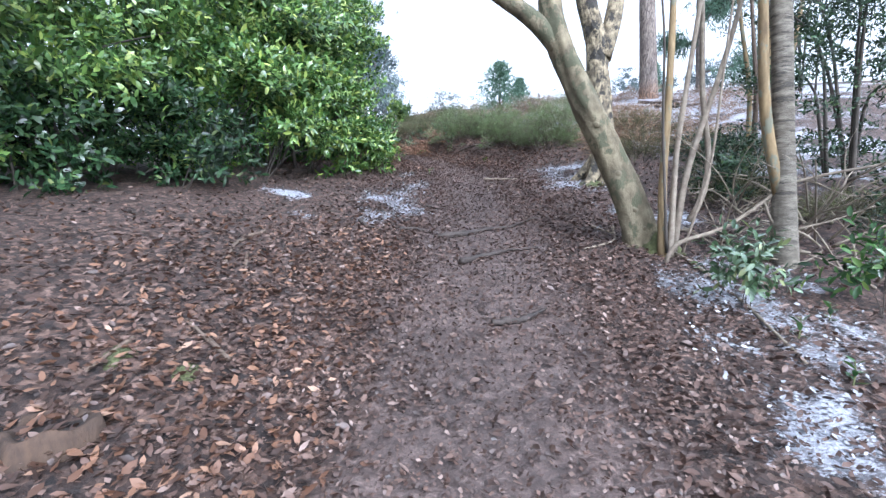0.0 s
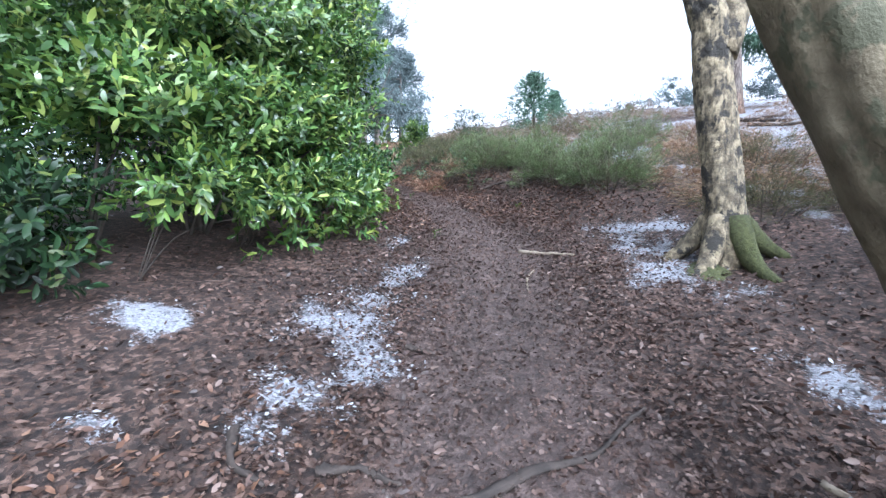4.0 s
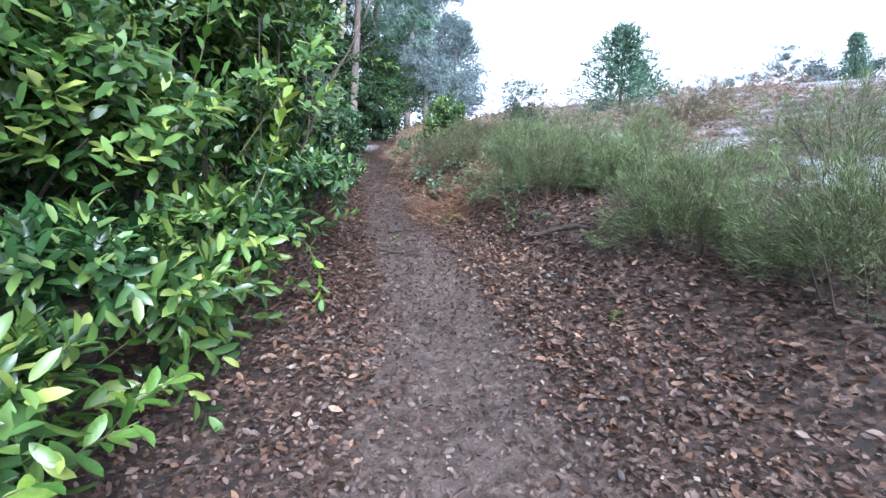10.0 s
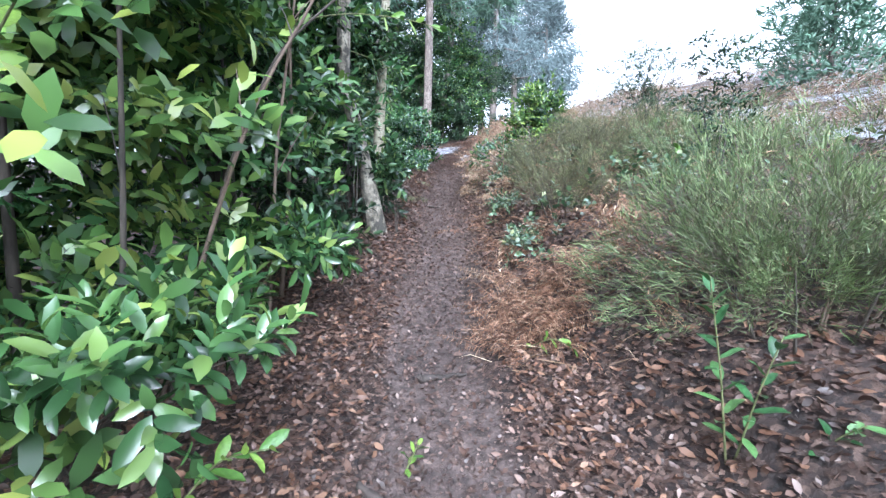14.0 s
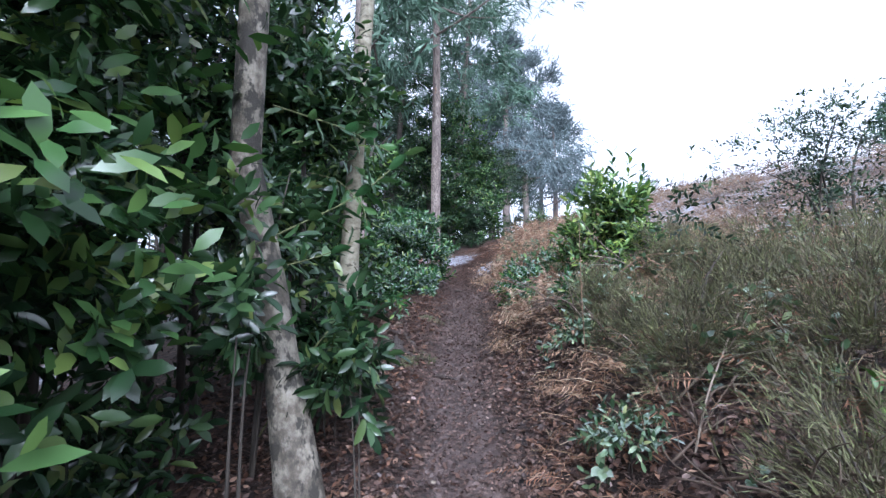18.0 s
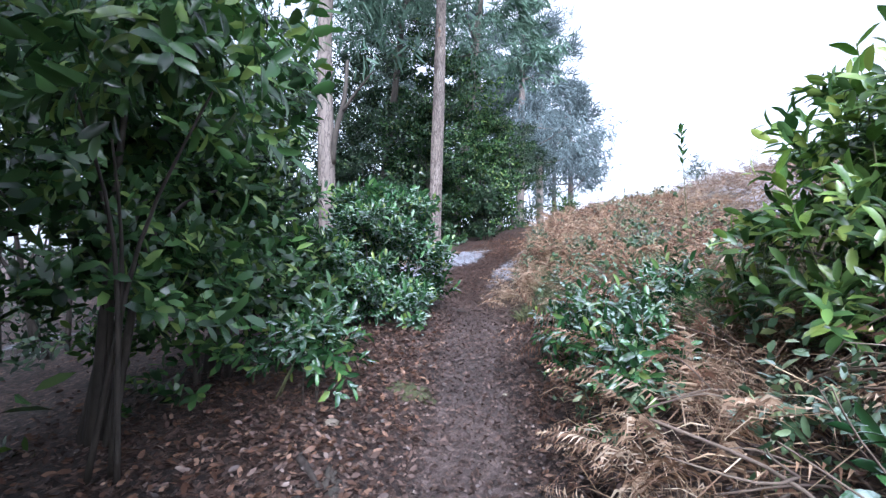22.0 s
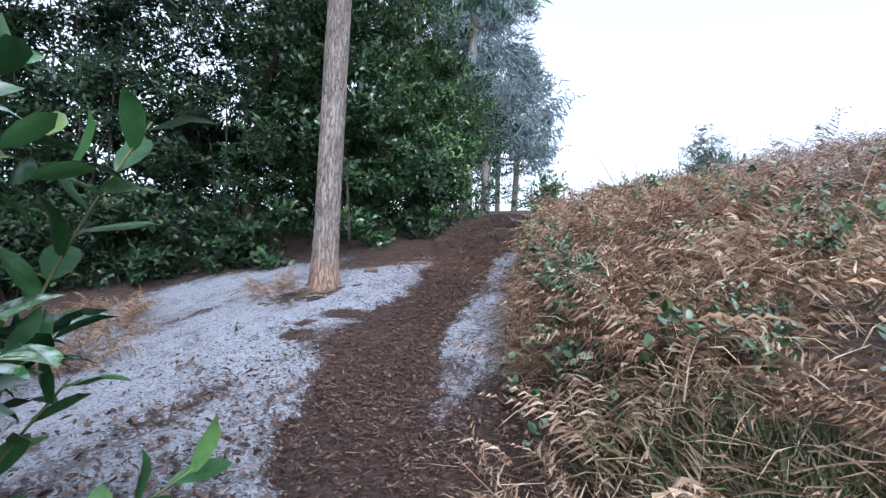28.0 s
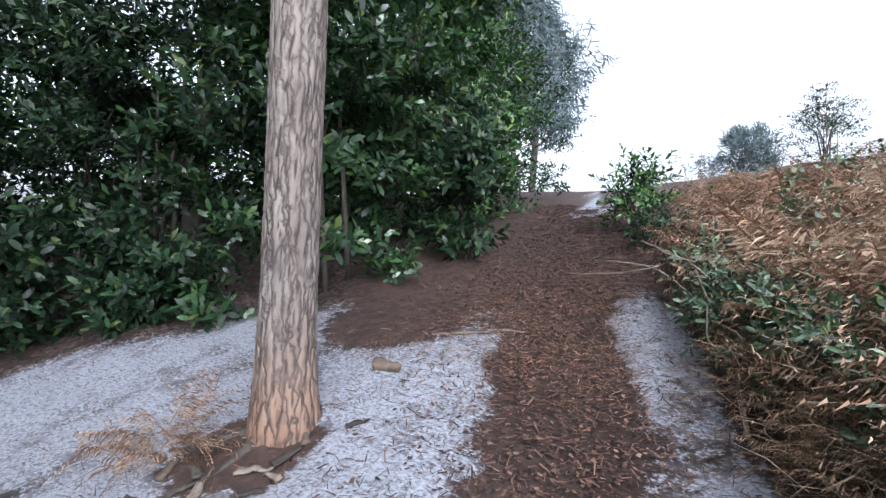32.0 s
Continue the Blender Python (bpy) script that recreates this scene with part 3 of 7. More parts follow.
rough = sum(np.sin(gx * a + b) * np.sin(gy * c + d) for a, b, c, d in ((23, 1, 19, 2), (41, .3, 37, 4), (13, 2, 29, 1), (57, 2, 61, 3)))
near = (np.abs(uu) < 5) & (gy > -5.6) & (gy < 37)
gz = gz + near * (.009 * rough * (1 - .4 * tread) - .035 * tread + .02 * smooth(.45, .7, snow_on))
rows_, cols_ = gx.shape
i, j = np.meshgrid(np.arange(rows_ - 1), np.arange(cols_ - 1), indexing="ij")
k = (i * cols_ + j).ravel()
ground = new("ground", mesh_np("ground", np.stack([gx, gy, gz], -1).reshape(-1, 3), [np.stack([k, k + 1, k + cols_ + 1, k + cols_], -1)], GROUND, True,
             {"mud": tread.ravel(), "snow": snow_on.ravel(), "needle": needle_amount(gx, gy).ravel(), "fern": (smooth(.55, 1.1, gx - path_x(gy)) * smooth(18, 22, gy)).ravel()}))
tagged(ground, "sloping woodland ground of leaf mould, trodden mud and thin snow", "ground", kind="structure")


def turned(n, tilt=0.5, r=None):
    """Random axes for n small things lying on the ground."""
    r = r or rng
    z = unit(np.stack([r.normal(0, tilt, n), r.normal(0, tilt, n), np.ones(n)], 1))
    a = r.uniform(0, 2 * np.pi, n)
    y = np.stack([np.cos(a), np.sin(a), 0 * a], 1)
    x = unit(np.cross(y, z))
    return x, np.cross(z, x), z


def scatter_leaves(name, label, material, n, where, lo, hi, template=(DEAD_V, DEAD_F), tilt=.45, lift=.012, category="leaf litter", stretch=1.0, ys=(-3.5, 36), wide=2.6):
    """Fallen leaves strewn where where(x, y) is high."""
    y = rng.uniform(*ys, n * 6)
    x = path_x(y) + np.clip(rng.normal(0, wide, n * 6), -6, 6)
    ok = rng.uniform(0, 1, n * 6) < where(x, y)
    x, y = x[ok][:n], y[ok][:n]
    ax, ay, az = turned(len(x), tilt)
    s = rng.uniform(lo, hi, len(x))
    z = height(x, y) - .035 * mud_amount(x, y) + lift + rng.uniform(0, .02, len(x))
    vv, ff = stamp(*template, np.stack([x, y, z], 1), ax, ay, az, np.stack([s, s * stretch, s], 1))
    ob = new(name, mesh_np(name, vv, ff, material))
    return tagged(ob, label, category, kind="stuff")


def litter_where(x, y):
    off = np.abs(x - path_x(y))
    base = .16 + .84 * smooth(.2, .9, off) - .25 * smooth(2.5, 5, off)
    base = base * (1 - .7 * smooth(-1.5, -2.3, x - path_x(y)) * smooth(4.5, 6.5, y) * smooth(17, 15, y))
    return base * smooth(27, 23, y) * (1 - .75 * snow_amount(x, y))


scatter_leaves("leaf_litter", "brown curled dead leaves strewn over the ground", LITTER, 46000, litter_where, .018, .046, ys=(.6, 27), wide=2.0, stretch=1.25)
scatter_leaves("curled_leaf_litter", "crisp folded dead leaves strewn over the ground", LITTER, 22000, litter_where, .02, .055, (CURL_V, CURL_F), tilt=.6, ys=(.6, 27), wide=2.0, stretch=1.1)
scatter_leaves("small_leaf_litter", "small crumbled leaf scraps on the trodden path", LITTER, 130000, lambda x, y: smooth(3.2, .2, np.abs(x - path_x(y))) * (.7 + .3 * smooth(.1, .7, np.abs(x - path_x(y)))) * smooth(28, 24, y), .009, .03, (SCRAP_V, SCRAP_F), tilt=.6, ys=(.6, 27), wide=1.2)
scatter_leaves("tan_leaf_litter", "tan and orange dead leaves heaped beside the path", ORANGE_LITTER, 21000,
               lambda x, y: (smooth(.5, 1.2, np.abs(x - path_x(y))) * smooth(6.5, 3.5, y) * smooth(.2, -.7, x) + smooth(.32, .6, np.abs(x - path_x(y))) * smooth(9.5, 11.5, y) * smooth(24.5, 22, y) * .8), .024, .058, ys=(.6, 24.5), wide=1.7, stretch=1.2)
scatter_leaves("snow_flecks", "frozen snow caught on fallen leaves", SNOW, 21000, lambda x, y: smooth(.25, .45, snow_amount(x, y)) * smooth(2.0, 1.0, np.abs(np.abs(x - path_x(y)) - 1.6)) * smooth(24, 12, y) + .25 * smooth(.5, .8, snow_amount(x, y)) * smooth(24, 25, y), .012, .036, tilt=.5, lift=.02, category="snow", ys=(0, 31))
scatter_leaves("pine_needle_litter", "brown needles and bark chips on the path", CHIPS, 30000, lambda x, y: smooth(24, 26, y) * smooth(2.6, .3, np.abs(x - path_x(y))) * (1 - .6 * smooth(.4, .6, snow_amount(x, y))), .02, .07,
               (np.array([(-.06, -.5, 0), (.06, -.5, .02), (.05, .5, .03), (-.05, .5, 0)], float), [np.array([(0, 1, 2), (0, 2, 3)])]), tilt=.3, ys=(23.5, 37), wide=1.2)
STALK = (np.array([(-.035, -.5, 0), (.035, -.5, .01), (.02, .1, .05), (-.02, .1, .05), (0, .55, .0)], float), [np.array([(3, 2, 4)]), np.array([(0, 1, 2, 3)])])
scatter_leaves("straw_litter", "orange bracken straw trodden over the upper path", BRACKEN_RED, 9000, lambda x, y: smooth(28.3, 29.3, y) * smooth(32.5, 30.5, y) * smooth(1.3, .5, np.abs(x - path_x(y) + .3)), .025, .085, STALK, tilt=.3, lift=.02, ys=(28, 33), wide=1.0)
scatter_leaves("needles_on_snow", "dark needles and stalk scraps lying on the snow", CHIPS, 12000, lambda x, y: smooth(.4, .5, snow_amount(x, y)) * smooth(24.5, 25.2, y), .02, .07, STALK, tilt=.35, lift=.018, ys=(24.5, 31), wide=2.6)

# ---- plants ----


def lumpy(d, seed, freq=2.3):
    """A smooth bumpy function of direction, about -1 to 1."""
    k = np.random.default_rng(seed)
    out = 0
    for n, f in enumerate((1, 1.9, 3.3)):
        w = unit(k.normal(0, 1, (3, 3))) * freq * f
        ph = k.uniform(0, 6.28, 3)
        out = out + np.sin(d @ w[0] + ph[0]) * np.sin(d @ w[1] + ph[1]) / (1 + .5 * n)
    return out / 1.5


def shoots(p, d, k, leaf, length, seed, template=(LEAF_V, LEAF_F), wide=1.0, spread=(75, 25), up=.35):
    """Leafy shoots: k leaves round each stem end at p that points along d."""
    r = np.random.default_rng(seed)
    n = len(p)
    f = np.tile((np.arange(k) + .5) / k, n)
    idx = np.repeat(np.arange(n), k)
    dd = d[idx]
    ref = unit(np.cross(dd, r.normal(0, 1, (n, 3))[idx]))
    oth = np.cross(dd, ref)
    a = np.tile(np.arange(k) * 2.4, n) + r.normal(0, .25, n * k)
    rad = np.cos(a)[:, None] * ref + np.sin(a)[:, None] * oth
    tilt = np.radians(spread[0] + (spread[1] - spread[0]) * f + r.normal(0, 9, n * k))
    y = unit(dd * np.cos(tilt)[:, None] + rad * np.sin(tilt)[:, None] + [0, 0, -.12])
    z = dd + np.array([0, 0, up])
    z = unit(z - (z * y).sum(1, keepdims=True) * y)
    x = np.cross(y, z)
    o = p[idx] + dd * ((f - .75) * length)[:, None]
    s = leaf * (1 - .35 * np.abs(f - .45)) * r.uniform(.75, 1.2, n * k)
    return stamp(*template, o, x, y, z, np.stack([s * wide, s, s], 1))


def bush_shell(n, rx, ry, rz, seed, hollow=.4, lump=.25, gaps=.35, low=-.75, inner=.25):
    """Points and outward directions through the outer shell of a lumpy bush round the origin."""
    r = np.random.default_rng(seed)
    d = unit(r.normal(0, 1, (n * 3, 3)))
    d = d[(d[:, 2] > low) & (lumpy(d, seed + 1, 4.0) > -gaps - r.uniform(0, .5, len(d)))][:n]
    R = 1 + lump * lumpy(d, seed, 2.6)
    t = 1 - hollow * r.uniform(0, 1, len(d)) ** 2
    deep = r.uniform(0, 1, len(d)) < inner
    t[deep] = r.uniform(.25, .75, deep.sum())
    full = np.where(d[:, 2] < 0, np.sqrt((1 - d[:, 2] ** 6) / np.maximum(1 - d[:, 2] ** 2, .02)), 1)
    p = np.column_stack([d[:, 0] * full, d[:, 1] * full, d[:, 2]]) * (R * t)[:, None] * [rx, ry, rz]
    out = unit(d / [rx, ry, rz] + r.normal(0, .35, d.shape) * .5 + [0, 0, .35])
    return p, out


def laurel(at, rx, ry, h, n, leaf=.12, material=None, seed=1, label="", base=.35, k=9, far=False, stems=5, gaps=.45, group="laurel thicket", lump=.28, name="laurel_bush", inner=.3, low=-.85, category="bush", fine=False, bough=0.0, foot_at=(0, 0)):
    """A cherry-laurel bush: stems from the ground and a shell of leafy shoots."""
    x, y = at
    g = float(height(x, y))
    root = thing(name, (x, y, g), label or "dense evergreen laurel bush with glossy green leaves", category, group)
    rz = (h - base) / 2 if h - base > .3 else .3
    mid = base + rz
    grouped = n >= 150
    if grouped and not fine:
        k, leaf = max(6, k - 2), leaf * 1.07
    per = 13 if n > 700 else 9
    p, d = bush_shell(max(10, n // per) if grouped else n, rx, ry, rz, seed, gaps=gaps, lump=lump, inner=inner, low=low)
    p = p + [0, 0, mid]
    floor_at = height(p[:, 0] + x, p[:, 1] + y) - g + .12
    p[:, 2] = np.maximum(p[:, 2], floor_at)
    r = np.random.default_rng(seed + 5)
    skirt = (r.uniform(0, 1, len(p)) < .28) & (p[:, 2] < mid + .2 * rz) & (base < .5)
    reach = r.uniform(.72, 1.0, len(p)) / np.maximum(np.hypot(p[:, 0] / rx, p[:, 1] / ry), .3)
    p[skirt, :2] = p[skirt, :2] * np.minimum(reach, 2.0)[skirt, None]
    low_z = height(p[:, 0] + x, p[:, 1] + y) - g + .08
    p[skirt, 2] = (low_z + (mid - low_z) * r.uniform(0, 1, len(p)) ** 1.3)[skirt]
    if grouped:
        # Boughs: each a flat drooping spray of shoots, tier over tier, with gaps between.
        b = bough or min(.62, .3 * min(rx, ry, rz) ** .5 + .08)
        idx = np.repeat(np.arange(len(p)), per)
        m = len(idx)
        o = unit(d[idx] * [1, 1, 0] + r.normal(0, .12, (m, 3)) * [1, 1, 0])
        side = np.stack([-o[:, 1], o[:, 0], 0 * o[:, 0]], 1)
        a_, s_ = r.uniform(-1.1, .45, m), r.normal(0, .42, m)
        p = p[idx] + b * (o * a_[:, None] + side * s_[:, None])
        p[:, 2] += b * (r.normal(0, .14, m) - .25 * s_ ** 2 - .22 * a_ * np.abs(a_) + .1)
        d = unit(o * .75 + side * (s_ * 1.1)[:, None] + r.normal(0, .22, (m, 3)) + [0, 0, .38 + .3 * (bough > 0)])
        p[:, 2] = np.maximum(p[:, 2], height(p[:, 0] + x, p[:, 1] + y) - g + .06)
        clear_ = (np.abs(p[:, 0] + x - path_x(p[:, 1] + y)) > .95) | (fine > 0)
        p, d = p[clear_], d[clear_]
    tmpl = (LEAF2_V, LEAF2_F) if far else (LEAF4_V, LEAF4_F) if n < 150 or fine else (LEAF3_V, LEAF3_F)
    v, f = shoots(p, d, k, leaf, leaf * 2.2, seed + 2, tmpl, .95 if bough else 1.0)
    part("foliage", mesh_np("laurel_foliage", v, f, material or LAUREL, not far), root, "glossy green leaves in whorls")
    for s in range(stems):
        tip = p[r.integers(len(p))] * [.8, .8, .9]
        foot = np.array([foot_at[0] + r.normal(0, .12 * rx), foot_at[1] + r.normal(0, .12 * ry), -.05])
        foot[2] += float(height(foot[0] + x, foot[1] + y)) - g
        bend = (foot + tip) / 2 + [tip[0] * -.2, tip[1] * -.2, .15 * h]
        part("stem", mesh_np("laurel_stem", *tube(bent([foot, bend, tip], 9), np.linspace(.028, .008, 9) * min(1.3, h / 2.2) * (.5 if name == "laurel_branch" else 1), 6, .08, seed + s), DARK_BARK, True), root)
    return root


def strands(p, d, length, width, seed, droop=.15):
    """Thin tapering blades: two joints each."""
    r = np.random.default_rng(seed)
    n = len(p)
    side = unit(np.cross(d, r.normal(0, 1, (n, 3))))
    L = (length * r.uniform(.6, 1.25, n))[:, None]
    w = (width * r.uniform(.7, 1.3, n))[:, None] * side
    q = unit(d + r.normal(0, .18, (n, 3)) + [0, 0, -droop])
    m = p + d * L * .55
    t = m + q * L * .5
    v = np.stack([p - w * .6, p + w * .6, m + w, m - w, t], 1).reshape(-1, 3)
    k = (np.arange(n) * 5)[:, None]
    return v, [k + np.array([[3, 2, 4]]), k + np.array([[0, 1, 2, 3]])]


def spikes(p, d, length, width, seed):
    """Fine single blades, for wiry foliage."""
    r = np.random.default_rng(seed)
    side = unit(np.cross(d, r.normal(0, 1, p.shape)))
    L, w = (length * r.uniform(.5, 1.4, len(p)))[:, None], (width * r.uniform(.6, 1.3, len(p)))[:, None]
    v = np.stack([p - side * w, p + side * w, p + unit(d + r.normal(0, .15, p.shape)) * L], 1).reshape(-1, 3)
    return v, [np.arange(len(v)).reshape(-1, 3)]


def heather(at, rx, ry, h, n, seed, material=None, label="", length=.095, width=.0032, group="heather on the bank", name="heather_bush"):
    """A broom-like heather bush: brush-shaped plumes of fine sprigs fanning out from woody stems."""
    x, y = at
    g = float(height(x, y))
    root = thing(name, (x, y, g), label or "green wiry heather bush with fine upright sprigs", "bush", group)
    r = np.random.default_rng(seed)
    each = 34
    p, d = bush_shell(max(30, n // each), rx, ry, h * .62, seed, hollow=.55, lump=.38, gaps=.75, low=-.8, inner=.18)
    p = p + [0, 0, h * .42]
    fl = height(p[:, 0] + x, p[:, 1] + y) - g
    p[:, 2] = np.maximum(p[:, 2], fl + .1)
    foot = p * [.45, .45, 0]
    foot[:, 2] = height(foot[:, 0] + x, foot[:, 1] + y) - g
    way = unit(unit(p - foot) + .6 * d + r.normal(0, .38, p.shape) + [0, 0, .1])
    idx = np.repeat(np.arange(len(p)), each)
    t = r.uniform(0, 1, len(idx)) ** .75
    reach = (np.minimum(.24, .45 * h) * r.uniform(.6, 1.3, len(p)))[idx]
    fan = r.normal(0, 1, (len(idx), 3))
    o = p[idx] - way[idx] * (reach * (1 - t))[:, None] + fan * (.012 + .02 * (1 - t))[:, None]
    o[:, 2] = np.maximum(o[:, 2], height(o[:, 0] + x, o[:, 1] + y) - g + .01)
    v, f = spikes(o, unit(way[idx] + fan * .34), length, width, seed + 1)
    tagged(part("foliage", mesh_np("heather_foliage", v, f, material or HEATHER, attributes={"age": np.repeat(t, 3)}), root), kind="stuff")
    for s in range(14):
        k = r.integers(len(p))
        tip, base = p[k] - way[k] * .12, foot[k] + [0, 0, -.03]
        part("stem", mesh_np("heather_stem", *tube(bent([base, (base + tip) / 2 + [0, 0, .06], tip], 6), np.linspace(.009, .003, 6), 5, .1, seed + s), TWIG if s % 2 else DARK_BARK, True), root)
    return root


def frond_template(pairs=13, wide=.24, seed=0, thin=.026):
    """A withered bracken frond along y, one long: curled leaflets in pairs, some lost."""
    kk = np.random.default_rng(seed)
    vs, fs = [], []
    s = np.linspace(0, 1, pairs + 3)
    mid = np.stack([kk.uniform(-.12, .12) * np.sin(s * 3), s, kk.uniform(.05, .15) * np.sin(s * 2.6) - kk.uniform(.3, .65) * s * s], 1)
    for a in range(0, pairs, 4):
        k = len(vs)
        w = .006 * (1 - .6 * s[a])
        vs += [mid[a] + [-w, 0, 0], mid[a] + [w, 0, 0], mid[min(a + 4, pairs + 2)] + [w, 0, 0], mid[min(a + 4, pairs + 2)] + [-w, 0, 0]]
        fs.append((k, k + 1, k + 2, k + 3))
    for a in range(3, pairs + 2):
        L = wide * np.sin(np.pi * (s[a] * .8 + .2)) ** .8
        for q in (-1, 1):
            if kk.uniform() < .08:
                continue
            L, drop, back = L * kk.uniform(.7, 1.1), kk.uniform(.1, .9), kk.uniform(-.1, .5)
            k = len(vs)
            o = mid[a]
            tip = o + np.array([q * L * (1 - .3 * drop), back * L, -drop * L])
            half = o + np.array([q * L * .5, .4 * back * L, .02 - .2 * drop * L])
            vs += [o + [0, -.01, 0], half + [0, -thin, 0], tip, half + [0, thin, .012]]
            fs.append((k, k + 1, k + 2, k + 3) if q > 0 else (k, k + 3, k + 2, k + 1))
    return np.array(vs), [np.array(fs)]


FRONDS = [frond_template(19, .19, s, .0085) for s in range(5)]
FRONDS_SMALL = [frond_template(11, .2, s, .0105) for s in range(5)]


def bracken(at, rx, ry, n, seed, size=(.3, .6), material=None, label="", small=False, up=.5, group="bracken on the bank", straw=1.0):
    """A clump of collapsed bracken: brown fronds and straw at all angles, lying on the ground's slope."""
    x, y = at
    g = float(height(x, y))
    root = thing("bracken_clump", (x, y, g), label or "clump of dead brown bracken fronds", "fern", group)
    r = np.random.default_rng(seed)
    stand = r.uniform(0, 1, n) < (.55 if straw <= 1.5 else .25)
    a, q = r.uniform(0, 6.28, n), np.sqrt(r.uniform(0, 1, n))
    q = np.where(stand, q * .45, q)
    px, py = np.cos(a) * q * rx, np.sin(a) * q * ry
    pz = height(px + x, py + y) - g + np.where(stand, r.uniform(0, .12, n), r.uniform(.02, .2, n))
    yaw = a + r.normal(0, .6, n)
    rise = np.where(stand, r.uniform(.25, 1.5, n), r.normal(up - .25, .35, n))
    d = unit(np.stack([np.cos(yaw), np.sin(yaw), rise], 1))
    z = unit(np.array([0, 0, 1.0]) + r.normal(0, .65, (n, 3)))
    z = unit(z - (z * d).sum(1, keepdims=True) * d)
    s = r.uniform(*size, n) * np.where(stand, 1.3, 1.0) * (.6 + .45 * r.uniform())
    o, ax = np.stack([px, py, pz], 1), np.cross(d, z)
    v, f = join([stamp(*t_, o[i_::5], ax[i_::5], d[i_::5], z[i_::5], s[i_::5]) for i_, t_ in enumerate(FRONDS_SMALL if small else FRONDS) if len(s[i_::5])])
    tagged(part("foliage", mesh_np("bracken_fronds", v, f, material or BRACKEN), root), kind="stuff")
    m = int(n * 5 * straw)
    a, q = r.uniform(0, 6.28, m), np.sqrt(r.uniform(0, 1, m))
    px, py = np.cos(a) * q * rx, np.sin(a) * q * ry
    pz = height(px + x, py + y) - g + r.uniform(0, .22, m)
    yaw = r.uniform(0, 6.28, m)
    d = unit(np.stack([np.cos(yaw), np.sin(yaw), r.normal(.15, .35, m)], 1))
    v, f = strands(np.stack([px, py, pz], 1), d, .3, .0026, seed + 1, .45)
    tagged(part("straw", mesh_np("bracken_straw", v, f, STRAW), root, "pale dead stalks"), kind="stuff")
    return root


def trunk_of(points, radii, material, sides=24, rough=.04, seed=0, n=60, plates=0.0, flare=0.0):
    """A trunk along points; plates: depth of vertical bark plates."""
    p = bent(points, n)
    rad = np.interp(np.linspace(0, 1, n), np.linspace(0, 1, len(radii)), radii)
    if flare:
        rad = rad * (1 + flare * np.exp(-np.linspace(0, 1, n) * np.linalg.norm(p[-1] - p[0]) / .28))
    v, f = tube(p, rad, sides, 0, seed)
    cracks = np.zeros(len(v))
    body = v[:-2].reshape(n, sides, 3)
    ang = np.linspace(0, 2 * np.pi, sides, endpoint=False)[None]
    h = np.concatenate([[0], np.cumsum(np.linalg.norm(np.diff(p, axis=0), axis=1))])[:, None]
    r = np.random.default_rng(seed)
    ph = r.uniform(0, 6.28, 8)
    k = rough * (np.sin(2 * ang + ph[0] + h * 1.3) + .7 * np.sin(3 * ang + ph[1] - h * 2.1) + .4 * np.sin(7 * ang + ph[2] + 3 * np.sin(h * 5 + ph[3])))
    if plates:
        wob = 1.1 * np.sin(h * 9 + ph[4] + 2 * ang) + .7 * np.sin(h * 21 + ph[5] + 3 * ang)
        crack = np.abs(np.sin(10 * ang + wob)) ** .4
        cross_ = np.abs(np.sin(h * 16 + 2.5 * np.sin(ang * 5 + ph[6]) + 1.5 * np.sin(ang * 11))) ** .25
        k = k + plates * (crack * cross_ - .7) + plates * .12 * r.normal(0, 1, k.shape[:1] + (sides,))
        cracks[:-2] = (1 - crack * cross_).ravel()
    body = p[:, None] + (body - p[:, None]) * (1 + k)[..., None]
    v[:-2] = body.reshape(-1, 3)
    return v, f, cracks


def trunk_mesh(name, made, material):
    return mesh_np(name, made[0], made[1], material, True, {"crack": made[2]})


def tufts(p, d, k, length, width, seed):
    """Needle tufts: k blades fanning out at each point."""
    r = np.random.default_rng(seed)
    idx = np.repeat(np.arange(len(p)), k)
    dd = unit(d[idx] * .7 + r.normal(0, .6, (len(idx), 3)))
    return strands(p[idx] + r.normal(0, length * .25, (len(idx), 3)), dd, length, width, seed + 1, .1)


